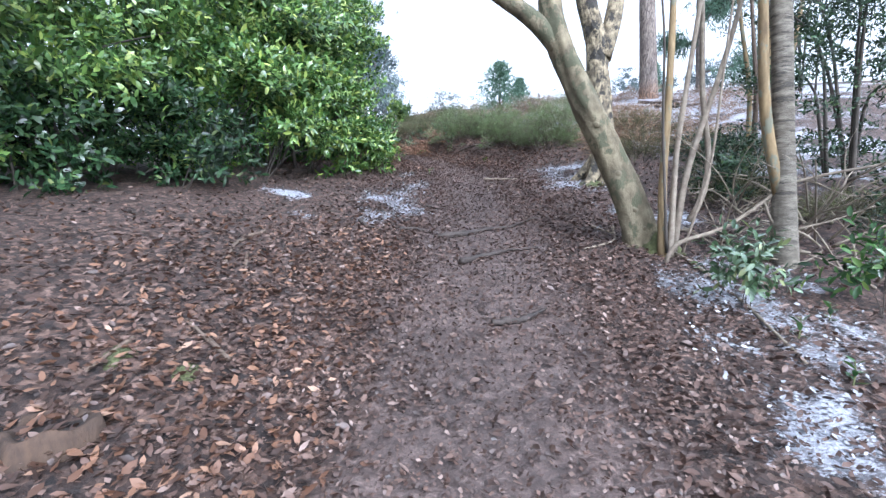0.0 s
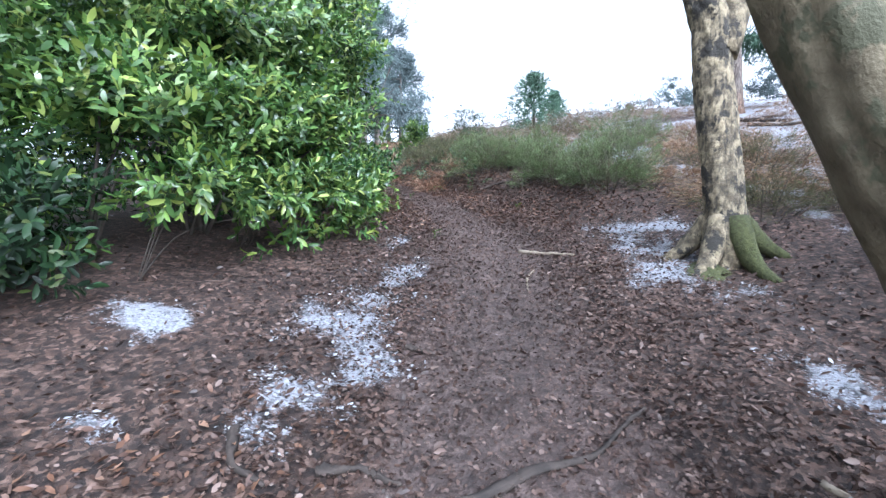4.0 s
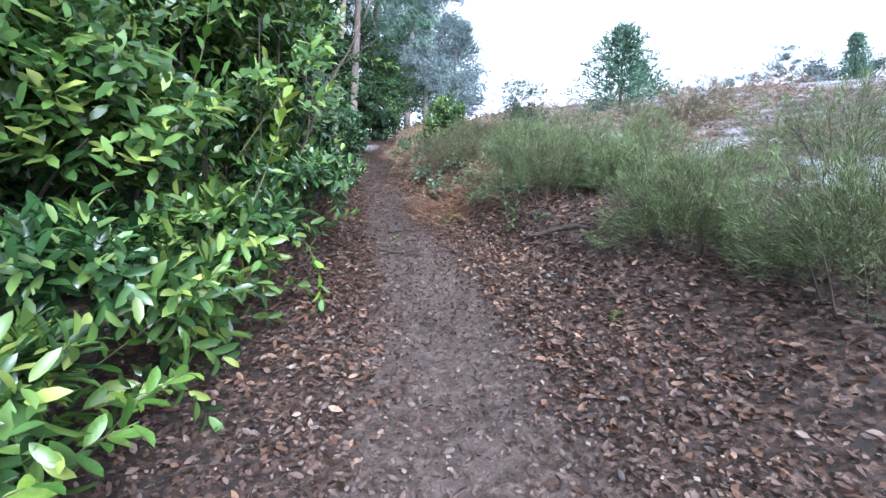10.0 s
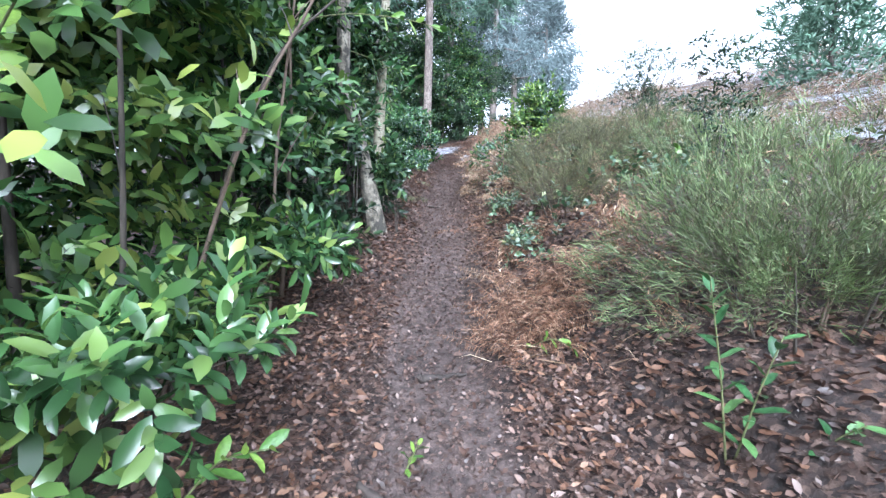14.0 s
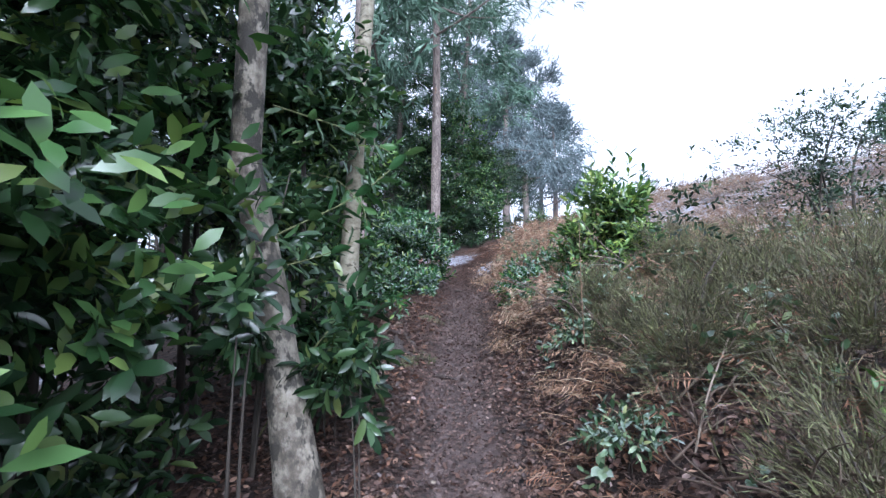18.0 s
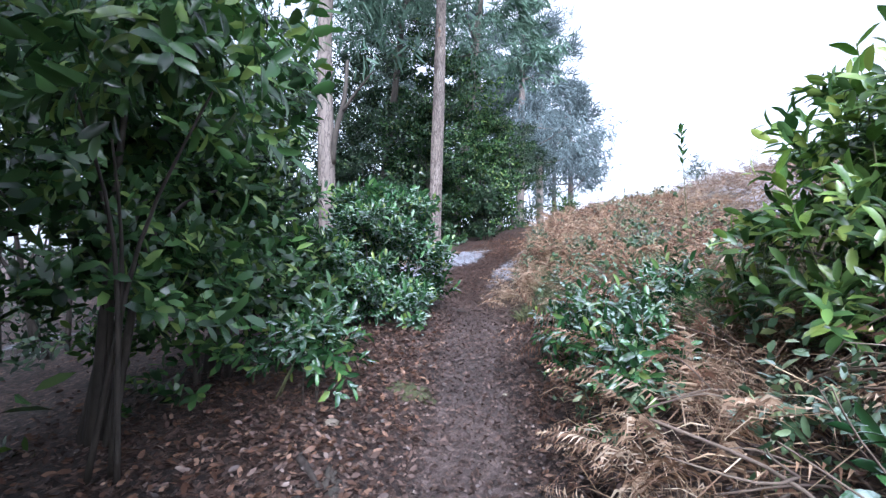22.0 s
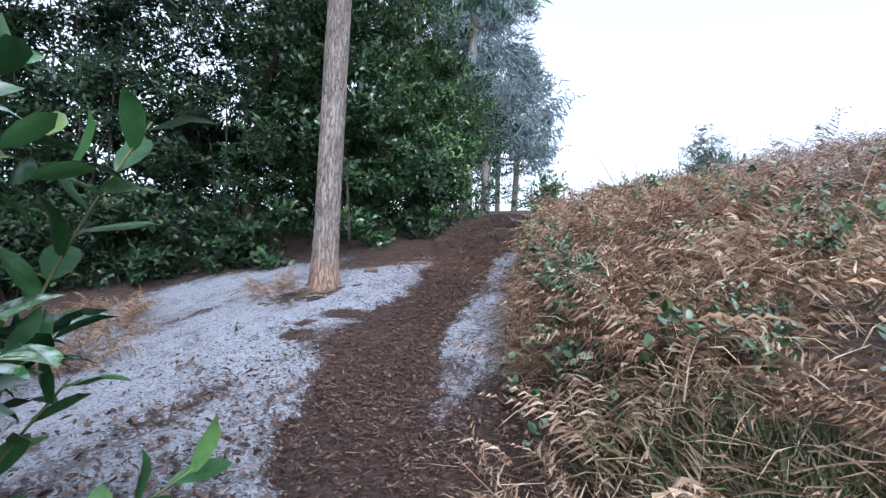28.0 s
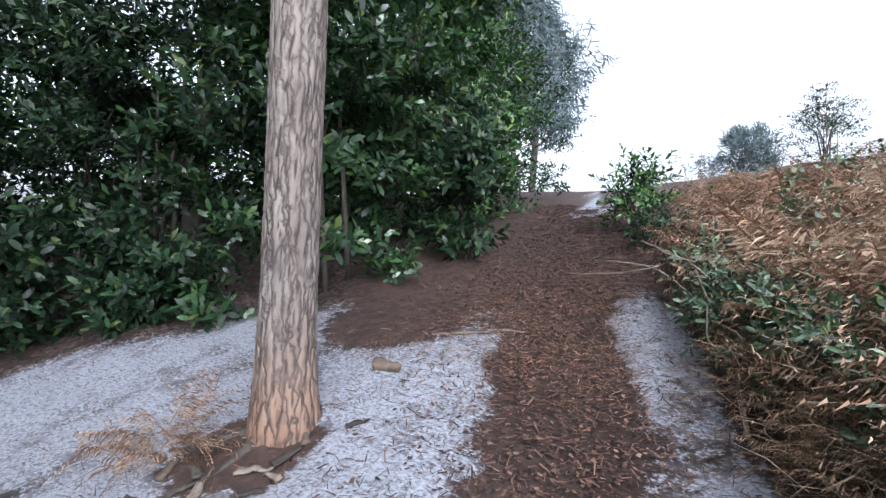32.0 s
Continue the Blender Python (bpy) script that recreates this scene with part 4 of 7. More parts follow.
def pine(at, h, r0, seed, label, crown_from=.55, crown_r=2.5, lean=(0, 0), material=None, needles=None, n=420, tuft=(.5, .03), bark_sides=20, rows=40, plates=0.0, limbs=12, group="pines", name="pine_tree", k=10, flare=1.35):
    """A tall pine: a bare trunk, limbs high up and a ragged crown of needle tufts."""
    x, y = at
    g = float(height(x, y))
    root = thing(name, (x, y, g), label, "tree", group)
    top = np.array([lean[0], lean[1], h])
    r = np.random.default_rng(seed)
    bow = np.array([r.normal(0, .12), r.normal(0, .12), 0])
    pts = [np.array([0, 0, -.2]), top * .03, top * .35 + bow, top * .7 + bow, top]
    part("trunk", trunk_mesh("pine_trunk", trunk_of(pts, [r0 * 1.02, r0, r0 * .93, r0 * .85, r0 * .75, r0 * .6, r0 * .35, r0 * .1], material or PINE_BARK, bark_sides, .02, seed, rows, plates, flare - 1), material or PINE_BARK), root)
    centres = []
    for b in range(limbs):
        t = crown_from + (1 - crown_from) * (b + r.uniform(0, .8)) / limbs
        yaw = b * 2.4 + r.normal(0, .4)
        reach = crown_r * (1.25 - t) / (1.25 - crown_from) * r.uniform(.6, 1.15)
        s = top * t
        e = s + np.array([np.cos(yaw) * reach, np.sin(yaw) * reach, reach * r.uniform(.0, .4)])
        line = bent([s, (s + e) / 2 + [0, 0, -.1 * reach], e], 7)
        part("limb", mesh_np("pine_limb", *tube(line, np.linspace(r0 * .3, r0 * .07, 7), 6, .1, seed + b), material or PINE_BARK, True), root)
        centres += [line[k_] + r.normal(0, .18 * reach, 3) for k_ in (3, 4, 5, 6, 6) for _ in range(max(1, n // (limbs * 5)))]
    centres = np.array(centres)
    d = unit(centres - top * .75 + [0, 0, .6])
    v, f = tufts(centres, d, k, tuft[0], tuft[1], seed + 3)
    part("crown", mesh_np("pine_crown", v, f, needles or CONIFER), root, "ragged crown of dark needles")
    return root

# ---- trees at the start of the walk ----


def branch(root, name, points, r0, r1, material, n=14, sides=8, knobs=.06, seed=0, label=""):
    """One limb in the thing's own coordinates."""
    return part(name, mesh_np(name, *tube(bent(points, n), np.linspace(r0, r1, n), sides, knobs, seed), material, True), root, label)


def local(root, pts):
    return [np.array(p, float) - np.array(root.location) for p in pts]


def leaning_tree():
    x, y = 2.02, 4.8
    root = thing("leaning_tree", (x, y, float(height(x, y))), "leaning tree with a smooth tan trunk, mossy at its foot", "tree")
    pts = local(root, [(2.1, 4.8, .95), (2.0, 4.78, 1.4), (1.86, 4.75, 1.75), (1.61, 4.7, 2.25), (1.36, 4.68, 2.76), (1.15, 4.76, 3.3), (1.08, 4.82, 3.6), (1.02, 4.9, 4.6), (1.1, 5.0, 6.5)])
    part("trunk", trunk_mesh("trunk", trunk_of(pts, [.21, .145, .13, .122, .12, .117, .106, .09, .06], SMOOTH_BARK, 36, .1, 3, 110), SMOOTH_BARK), root)
    branch(root, "limb", local(root, [(1.18, 4.76, 3.22), (.93, 4.8, 3.55), (.6, 4.82, 3.78), (-.3, 4.8, 4.4)]), .1, .06, SMOOTH_BARK, 16, 14, .03, 5)
    branch(root, "limb", local(root, [(1.05, 4.9, 4.4), (1.4, 5.0, 5.2), (1.9, 5.1, 6.2)]), .07, .03, SMOOTH_BARK, 12, 10, .03, 6)
    for k, (a, b) in enumerate([((1.98, 4.78, 1.3), (1.5, 4.55, 1.2)), ((2.05, 4.7, 1.25), (2.0, 4.2, 1.1)), ((2.1, 4.85, 1.3), (2.5, 4.8, 1.15)), ((2.0, 4.9, 1.3), (1.75, 5.3, 1.38))]):
        m = (np.array(a) + b) / 2 + [0, 0, -.02]
        b = (b[0], b[1], float(height(b[0], b[1])) - .08)
        m = (np.array(a) + b) / 2 + [0, 0, -.08]
        branch(root, "root_flare", local(root, [a, m, b]), .08, .03, MOSS if k % 2 else SMOOTH_BARK, 8, 8, .1, k)
    for k, (a, b) in enumerate([((1.9, 4.7, 1.62), (1.87, 4.6, 1.64)), ((1.72, 4.66, 1.98), (1.68, 4.56, 2.0)), ((1.5, 4.62, 2.46), (1.44, 4.53, 2.47)), ((1.98, 4.72, 1.42), (2.0, 4.58, 1.45))]):
        branch(root, "knot", local(root, [a, (a[0] * .7 + b[0] * .3, a[1] * .7 + b[1] * .3, a[2]), ((a[0] + b[0]) / 2, (a[1] + b[1]) / 2, (a[2] + b[2]) / 2)]), .06, .034, SMOOTH_BARK, 6, 10, .2, 20 + k, "healed knot in the bark" if k == 0 else "")
    return root


leaning_tree()


def stemmed_shrub():
    """The cluster of thin bare stems beside the leaning tree."""
    x, y = 2.2, 4.45
    root = thing("bare_shrub", (x, y, float(height(x, y))), "cluster of thin bare ochre and grey stems", "shrub")
    lines = [([(2.08, 4.45, 1.1), (2.09, 4.5, 1.9), (2.14, 4.5, 2.6), (2.17, 4.5, 3.6), (2.2, 4.5, 5)], .045, ORANGE_BARK), ([(2.15, 4.45, 1.1), (2.22, 4.5, 2.2), (2.32, 4.5, 2.85), (2.43, 4.5, 3.6), (2.6, 4.5, 5)], .032, TWIG_PALE),
             ([(2.2, 4.5, 1.1), (2.3, 4.5, 1.9), (2.45, 4.5, 2.4), (2.6, 4.5, 2.8), (2.82, 4.5, 3.6), (3.1, 4.5, 5)], .034, TWIG_PALE), ([(2.36, 4.5, 1.5), (2.52, 4.5, 1.75), (2.55, 4.5, 2.2), (2.46, 4.5, 2.6), (2.5, 4.6, 3.7), (2.4, 4.7, 5)], .03, TWIG_PALE),
             ([(2.1, 4.4, 1.2), (2.04, 4.4, 2.4), (2.0, 4.3, 3.2), (1.85, 4.2, 4.2)], .016, DARK_BARK), ([(2.25, 4.4, 1.2), (2.45, 4.3, 2.0), (2.5, 4.2, 3.0), (2.6, 4.1, 4.4)], .014, TWIG_PALE)]
    for k, (pts, r, m) in enumerate(lines):
        branch(root, "stem", local(root, pts), r, r * .45, m, 22, 10, .06, k)
    return root


stemmed_shrub()


def ochre_stems():
    x, y = 5.9, 8.9
    root = thing("bare_shrub", (x, y, float(height(x, y))), "cluster of thin ochre stems at the wood's edge", "shrub")
    for k, (dx, dy, tx, ty) in enumerate([(-.15, 0, -.35, .1), (0, .05, -.05, .2), (.12, -.05, .2, 0), (.3, .1, .25, .3), (.5, 0, .7, .2)]):
        branch(root, "stem", [(dx, dy, -.1), (dx + .04, dy, 1.2), (dx + tx * .5, dy + ty * .5, 2.6), (dx + tx, dy + ty, 4.6)], .05, .022, ORANGE_BARK if k % 2 == 0 else TWIG, 18, 8, .08, k)
    return root


ochre_stems()


def old_birch():
    x, y = 2.87, 8.45
    root = thing("old_birch", (x, y, float(height(x, y))), "old birch with rough dark-fissured bark and a forked top", "tree")
    pts = local(root, [(2.94, 8.45, 2.0), (2.88, 8.42, 2.6), (2.8, 8.4, 3.3), (2.73, 8.4, 4.2), (2.71, 8.4, 4.7), (2.45, 8.4, 5.6), (2.2, 8.5, 7.5)])
    part("trunk", trunk_mesh("trunk", trunk_of(pts, [.31, .2, .185, .175, .165, .145, .12, .07], OLD_BIRCH_BARK, 48, .07, 9, 140, .1), OLD_BIRCH_BARK), root)
    branch(root, "limb", local(root, [(2.8, 8.4, 4.4), (3.0, 8.4, 5.0), (3.08, 8.4, 5.7), (3.3, 8.5, 7.5)]), .17, .08, OLD_BIRCH_BARK, 18, 14, .05, 4)
    for k, (dx, dy) in enumerate([(-.5, -.45), (.15, -.65), (-.55, .2), (.6, -.1), (.4, .5)]):
        e = np.array([x + dx, y + dy, float(height(x + dx, y + dy)) - .03])
        branch(root, "root_flare", local(root, [(x + dx * .2, y + dy * .2, 2.65), (x + dx * .6, y + dy * .6, e[2] + .14), e]), .15, .05, MOSS if k in (1, 3) else OLD_BIRCH_BARK, 10, 9, .12, k)
    return root


old_birch()


def grey_birch():
    x, y = 3.03, 4.15
    root = thing("grey_tree", (x, y, float(height(x, y))), "slim upright tree with grey-brown ringed bark", "tree")
    part("trunk", trunk_mesh("trunk", trunk_of(local(root, [(3.05, 4.15, .9), (3.0, 4.15, 2.2), (2.94, 4.15, 3.4), (2.9, 4.2, 6.5)]), [.12, .085, .08, .075, .05], RINGED_BARK, 24, .03, 5, 60), RINGED_BARK), root)
    branch(root, "limb", local(root, [(2.98, 4.15, 1.7), (2.78, 4.1, 2.4), (2.74, 4.1, 3.6), (2.66, 4.0, 5)]), .05, .03, ORANGE_BARK, 14, 8, .05, 2)
    return root


grey_birch()


def twig_tangle(at, seed, n=9, size=1.0, label="tangle of bare pale twigs low over the ground", material=None):
    """Bare arching twigs that fork, springing from one foot."""
    x, y = at
    root = thing("bare_branch", (x, y, float(height(x, y))), label, "branch", "bare twigs")
    r = np.random.default_rng(seed)
    for k in range(n):
        yaw = r.uniform(0, 6.28)
        L = size * r.uniform(.5, 1.2)
        d = np.array([np.cos(yaw), np.sin(yaw), r.uniform(.1, .9)])
        a = np.array([r.normal(0, .1), r.normal(0, .1), -.03])
        m = a + d * L * .5 + [0, 0, .15 * L]
        e = a + d * L + [0, 0, -.1 * L]
        e[2] = max(e[2], float(height(e[0] + x, e[1] + y)) - root.location.z + .03)
        tw = branch(root, "twig", [a, m, e], .013 * size, .004, material or TWIG_PALE, 10, 6, .1, seed + k)
        for q in range(2):
            f = e + r.normal(0, .2 * L, 3) + [0, 0, .1]
            ob = new("twiglet", mesh_np("twiglet", *tube(bent([m, (m + f) / 2 + r.normal(0, .05, 3), f], 6), np.linspace(.007 * size, .002, 6), 5), material or TWIG_PALE, True))
            ob.parent = tw
    return root


def arching_branch():
    """A pale bare branch that springs from the shrub's foot and loops low over the ground."""
    root = thing("bare_branch", (2.05, 4.32, float(height(2.05, 4.32))), "pale bare branch arching low over frozen leaves", "branch", "bare twigs")
    branch(root, "bough", local(root, [(2.05, 4.32, 1.1), (2.1, 4.3, 1.3), (2.51, 4.25, 1.41), (2.78, 4.2, 1.6), (3.04, 4.15, 1.83), (3.38, 4.1, 1.91), (3.9, 4.0, 2.0)]), .021, .01, TWIG_PALE, 26, 8, .08, 1)
    branch(root, "twig", local(root, [(2.86, 4.18, 1.68), (2.92, 4.15, 1.46), (3.15, 4.1, 1.4), (3.37, 4.1, 1.23), (3.16, 4.1, 1.11), (2.81, 4.1, 1.18)]), .014, .006, TWIG_PALE, 26, 7, .08, 2)
    branch(root, "twig", local(root, [(3.1, 4.1, 1.42), (3.4, 4.05, 1.5), (3.7, 4.0, 1.62)]), .011, .004, TWIG_PALE, 14, 7, .08, 3)
    branch(root, "twig", local(root, [(2.95, 4.17, 1.75), (3.0, 4.1, 2.0), (3.15, 4.1, 2.3)]), .008, .003, TWIG_PALE, 12, 6, .08, 4)
    branch(root, "twig", local(root, [(3.2, 4.13, 1.87), (3.5, 4.05, 1.7), (3.75, 3.95, 1.72)]), .008, .003, TWIG_PALE, 12, 6, .08, 5)
    return root


arching_branch()

for k, (p, s) in enumerate([((2.75, 4.6), 1.0), ((3.6, 4.6), 1.1), ((4.2, 5.2), 1.2), ((3.5, 3.7), .9), ((4.4, 7.0), 1.1), ((3.7, 5.8), 1.0)]):
    twig_tangle(p, 20 + k, 8, s)

laurel((6.0, 7.2), 1.3, 1.3, 5.0, 1300, .09, SHADE_DARK_LEAF, 61, "dark evergreen holly behind the bare shrub", .2, 7, True, 5, group="evergreens by the first trees")
for k, (p, rx, ry, h, b, n) in enumerate([((4.9, 5.6), .9, .8, 4.4, .9, 1100), ((3.9, 3.4), .7, .6, 3.6, 1.0, 620), ((5.3, 4.6), .9, .9, 1.1, .0, 260), ((4.4, 4.3), .5, .5, .7, .0, 130), ((4.4, 7.2), .8, .7, .9, .0, 320), ((3.75, 6.1), .6, .5, .7, .0, 240), ((5.9, 6.0), .9, .8, 1.2, .0, 260)]):
    laurel(p, rx, ry, h, n, .075, SHADE_DARK_LEAF, 660 + k, "dark small-leaved evergreen behind bare twigs", b, 7, True, 2, group="evergreens by the first trees", name="holly_bush", gaps=.7)
laurel((8.8, 12.6), 1.7, 1.6, 6.2, 900, .1, SHADE_DARK_LEAF, 62, "dark evergreen holly at the wood's edge", 1.3, 7, True, 5, group="evergreens by the first trees")
laurel((11, 14.6), 2.0, 1.8, 7, 900, .11, SHADE_DARK_LEAF, 63, "dark evergreen holly beyond the big pine", 1.3, 7, True, 5, group="evergreens by the first trees")
laurel((3.0, 3.2), .35, .3, .35, 40, .1, LAUREL, 64, "low green laurel seedling in frozen leaves", .05, 7, stems=2, group="laurel seedlings", name="laurel_seedling")
pine((6.95, 16.0), 13, .27, 71, "big grey-brown pine on the heath", .6, 2.6, (-.2, .2), PINE_BARK, n=360, tuft=(.4, .03), bark_sides=64, rows=200, plates=.06)
pine((9.5, 17.5), 10, .14, 72, "green pine at the heath's edge, leafy to the ground", .06, 1.9, (.2, 0), FAR_PINE_BARK, n=1500, tuft=(.24, .014))

# ---- laurels along the way ----
laurel((-6.0, 6.9), 2.7, 2.3, 4.9, 2900, .14, LAUREL_YOUNG, 1, "tall laurel bush with bright yellow-green leaves", .3, 9, gaps=.8)
laurel((-3.75, 9.6), 2.2, 2.0, 4.2, 3300, .145, LAUREL_YOUNG, 2, "large laurel bush, bright green, overhanging the path's edge", .7, 9, gaps=.8, low=-.6)
laurel((-3.6, 12.7), 1.95, 1.8, 5.4, 3200, .15, LAUREL_YOUNG, 3, "tall green laurel bush beside the narrowing path", .42, 9, gaps=1.1, low=-.8)
laurel((-4.4, 15.2), 1.75, 1.5, 5.4, 2200, .145, LAUREL, 5, "laurel with many bare stems below its leaves", .6, 9, stems=12)
for k, (p, r, h, n) in enumerate([((-2.35, 7.4), .6, 1.0, 100), ((-1.95, 8.7), .55, .85, 100), ((-1.75, 10.1), .5, .75, 90), ((-1.55, 11.4), .35, .6, 45), ((-1.9, 12.7), .6, .85, 100), ((-2.6, 14.2), .55, .8, 90), ((-3.15, 15.4), .5, .9, 80), ((-3.75, 17.7), .35, .6, 50), ((-3.0, 6.3), .5, 1.2, 60)]):
    laurel(p, r, r, h + (.3 if k < 5 else .15), n, .13, LAUREL_YOUNG if k < 2 else LAUREL if k < 6 else SHADE_DARK_LEAF, 30 + k, "low leafy laurel branch reaching toward the path", .52 if k < 6 else .1, 9, stems=4, group="low laurel branches", name="laurel_branch", category="branch", foot_at=(-.6, 0))
laurel((-5.25, 17.5), 1.5, 1.35, 6.8, 2600, .13, LAUREL_DEEP, 6, "dark laurel grown around a birch trunk", .3, 9, gaps=.6)
laurel((-4.35, 18.0), .75, .65, 3.6, 420, .14, LAUREL_DEEP, 298, "dark laurel boughs hanging above the path", 1.7, 9, stems=2, gaps=.8, fine=True)
laurel((-6.45, 20.2), 1.3, 1.2, 5.0, 1500, .14, LAUREL, 8, "dark laurel with hanging leaves behind the second birch", .1, 9, gaps=.5)
laurel((-6.9, 21.4), 1.35, 1.1, 2.7, 1500, .125, LAUREL, 9, "dark green laurel bush beside the path", .1, 9, gaps=.7)
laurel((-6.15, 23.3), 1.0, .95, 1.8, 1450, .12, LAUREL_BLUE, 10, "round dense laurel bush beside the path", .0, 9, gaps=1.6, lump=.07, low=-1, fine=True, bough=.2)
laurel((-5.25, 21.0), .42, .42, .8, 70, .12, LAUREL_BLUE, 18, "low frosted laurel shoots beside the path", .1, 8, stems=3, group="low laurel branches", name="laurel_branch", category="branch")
for k, (p, rx, ry, h, n) in enumerate([((-9.0, 30.7), 1.6, 1.3, 6.4, 2800), ((-8.3, 33.9), 1.4, 1.6, 6.2, 2300), ((-8.0, 36.4), 1.3, 1.7, 5.0, 1500), ((-11.2, 30.7), 2.1, 1.7, 8.0, 2600), ((-13.7, 30.2), 2.3, 2.0, 8.5, 2600), ((-15.2, 28.0), 2.4, 2.2, 8.5, 2400), ((-13.8, 24.6), 2.4, 2.2, 8, 2000), ((-10.6, 21.6), 2.2, 2.0, 7.5, 1900), ((-8.0, 39.8), 1.6, 2.0, 5, 1000)]):
    laurel(p, rx, ry, h, int(n * .75), .145, LAUREL if k == 1 else LAUREL_DEEP if k in (0, 2) else SHADE_DARK_LEAF, 40 + k, "tall dark-green laurel wall behind the snowy clearing", .12, 9, k > 1, 5, group="laurels round the clearing", gaps=.8, inner=.35)
# Edge laurels in the darkened leaf colour that paints their shade.
for k, (p, rx, ry, h, n) in enumerate([((-11.5, 28.95), .9, .7, 1.5, 480), ((-10.3, 29.55), .7, .5, 1.1, 260), ((-12.7, 27.9), 1.0, .8, 1.6, 480), ((-12.9, 26.4), 1.1, 1.0, 1.8, 440), ((-12.3, 30.6), 1.4, 1.0, 4.2, 620), ((-7.35, 31.6), .7, .8, 1.9, 420), ((-14.8, 29.2), 1.6, 1.2, 3.0, 420), ((-16.5, 26.8), 1.8, 1.5, 3.2, 420), ((-13.5, 32.6), 1.6, 1.2, 3.2, 380), ((-11.2, 33.4), 1.4, 1.2, 3.0, 380), ((-14.6, 26.2), 1.5, 1.3, 2.6, 380)]):
    laurel(p, rx, ry, h, n, .13, SHADE_DARK_LEAF, 240 + k, "low laurel at the edge of the snow, shade painted into its leaves", .0, 8, False, 4, group="laurels at the snow's edge", gaps=1.0, inner=.3, low=-1)
# The bush at (-8.6, .6) is out of view, added to shade the left ground.
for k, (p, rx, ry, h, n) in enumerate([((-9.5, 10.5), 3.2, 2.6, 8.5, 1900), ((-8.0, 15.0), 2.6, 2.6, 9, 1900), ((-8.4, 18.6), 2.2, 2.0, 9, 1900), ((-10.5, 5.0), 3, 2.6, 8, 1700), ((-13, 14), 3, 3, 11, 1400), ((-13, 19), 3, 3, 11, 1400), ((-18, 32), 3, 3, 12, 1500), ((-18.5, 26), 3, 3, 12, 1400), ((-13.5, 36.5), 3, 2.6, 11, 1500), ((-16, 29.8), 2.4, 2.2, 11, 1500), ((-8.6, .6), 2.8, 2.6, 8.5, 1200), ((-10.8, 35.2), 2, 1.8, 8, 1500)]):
    laurel(p, rx, ry, h, int(n * (.75 if k > 5 else .45)), .22, SHADE_DARK_LEAF if k else LAUREL, 140 + k, "tall evergreen thicket deeper in the wood", .05, 8, True, 4, group="thicket in the wood", gaps=.9, inner=.35)

# Backing added to close bright gaps under the wall, leaves darkened as shade.
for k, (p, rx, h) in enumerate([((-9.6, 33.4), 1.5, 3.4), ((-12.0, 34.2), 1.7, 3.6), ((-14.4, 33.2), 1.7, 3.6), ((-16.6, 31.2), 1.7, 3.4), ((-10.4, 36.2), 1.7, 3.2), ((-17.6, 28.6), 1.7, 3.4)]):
    laurel(p, rx, rx, h, 800, .2, SHADE_DARK_LEAF, 350 + k, "dense laurel deep behind the clearing, shade painted into its leaves", .0, 8, True, 3, group="laurels round the clearing", gaps=1.6, inner=.6, low=-1)

# Backdrop thickets, with the wood's shade painted into the leaf colour.
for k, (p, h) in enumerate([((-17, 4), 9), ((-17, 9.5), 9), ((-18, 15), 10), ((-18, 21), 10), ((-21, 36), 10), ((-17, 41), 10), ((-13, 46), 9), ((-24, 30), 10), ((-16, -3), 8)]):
    laurel(p, 3.4, 3.2, h, 650, .34, SHADE_DARK_LEAF, 170 + k, "tall evergreen thicket far in the wood, shade painted into its leaves", .05, 7, True, 2, group="thicket in the wood", gaps=1.2, inner=.3)

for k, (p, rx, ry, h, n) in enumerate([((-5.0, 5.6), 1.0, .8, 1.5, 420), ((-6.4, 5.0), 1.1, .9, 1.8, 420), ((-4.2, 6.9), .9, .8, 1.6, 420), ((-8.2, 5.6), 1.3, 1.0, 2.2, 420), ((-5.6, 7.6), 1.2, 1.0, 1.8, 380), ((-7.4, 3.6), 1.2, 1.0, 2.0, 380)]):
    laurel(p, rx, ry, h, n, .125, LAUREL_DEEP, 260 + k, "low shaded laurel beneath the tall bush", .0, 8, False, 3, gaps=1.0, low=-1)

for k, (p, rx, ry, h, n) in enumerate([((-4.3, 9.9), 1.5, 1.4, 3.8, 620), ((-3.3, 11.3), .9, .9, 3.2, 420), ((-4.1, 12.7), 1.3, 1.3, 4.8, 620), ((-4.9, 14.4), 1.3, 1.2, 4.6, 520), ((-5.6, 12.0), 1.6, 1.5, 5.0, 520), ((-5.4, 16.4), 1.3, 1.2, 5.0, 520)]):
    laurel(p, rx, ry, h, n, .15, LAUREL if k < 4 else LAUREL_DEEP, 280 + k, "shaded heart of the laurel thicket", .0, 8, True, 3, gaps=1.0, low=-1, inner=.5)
laurel((-4.5, 16.1), .75, .7, 5.0, 600, .13, LAUREL_DEEP, 291, "dark laurel hanging about a white birch trunk", .2, 9, stems=4, gaps=.8, fine=True)

for k, (p, r_, h, n) in enumerate([((-3.75, 15.7), .4, 2.6, 145), ((-3.95, 17.15), .35, 2.4, 90), ((-3.35, 16.4), .2, 1.9, 26), ((-3.12, 16.95), .22, 1.25, 30), ((-3.75, 17.6), .28, 1.0, 45)]):
    laurel(p, r_, r_, h, n, .13, LAUREL_DEEP, 295 + k, "hanging laurel spray before a white birch trunk", .5, 9, stems=2, group="low laurel branches", name="laurel_branch", category="branch")

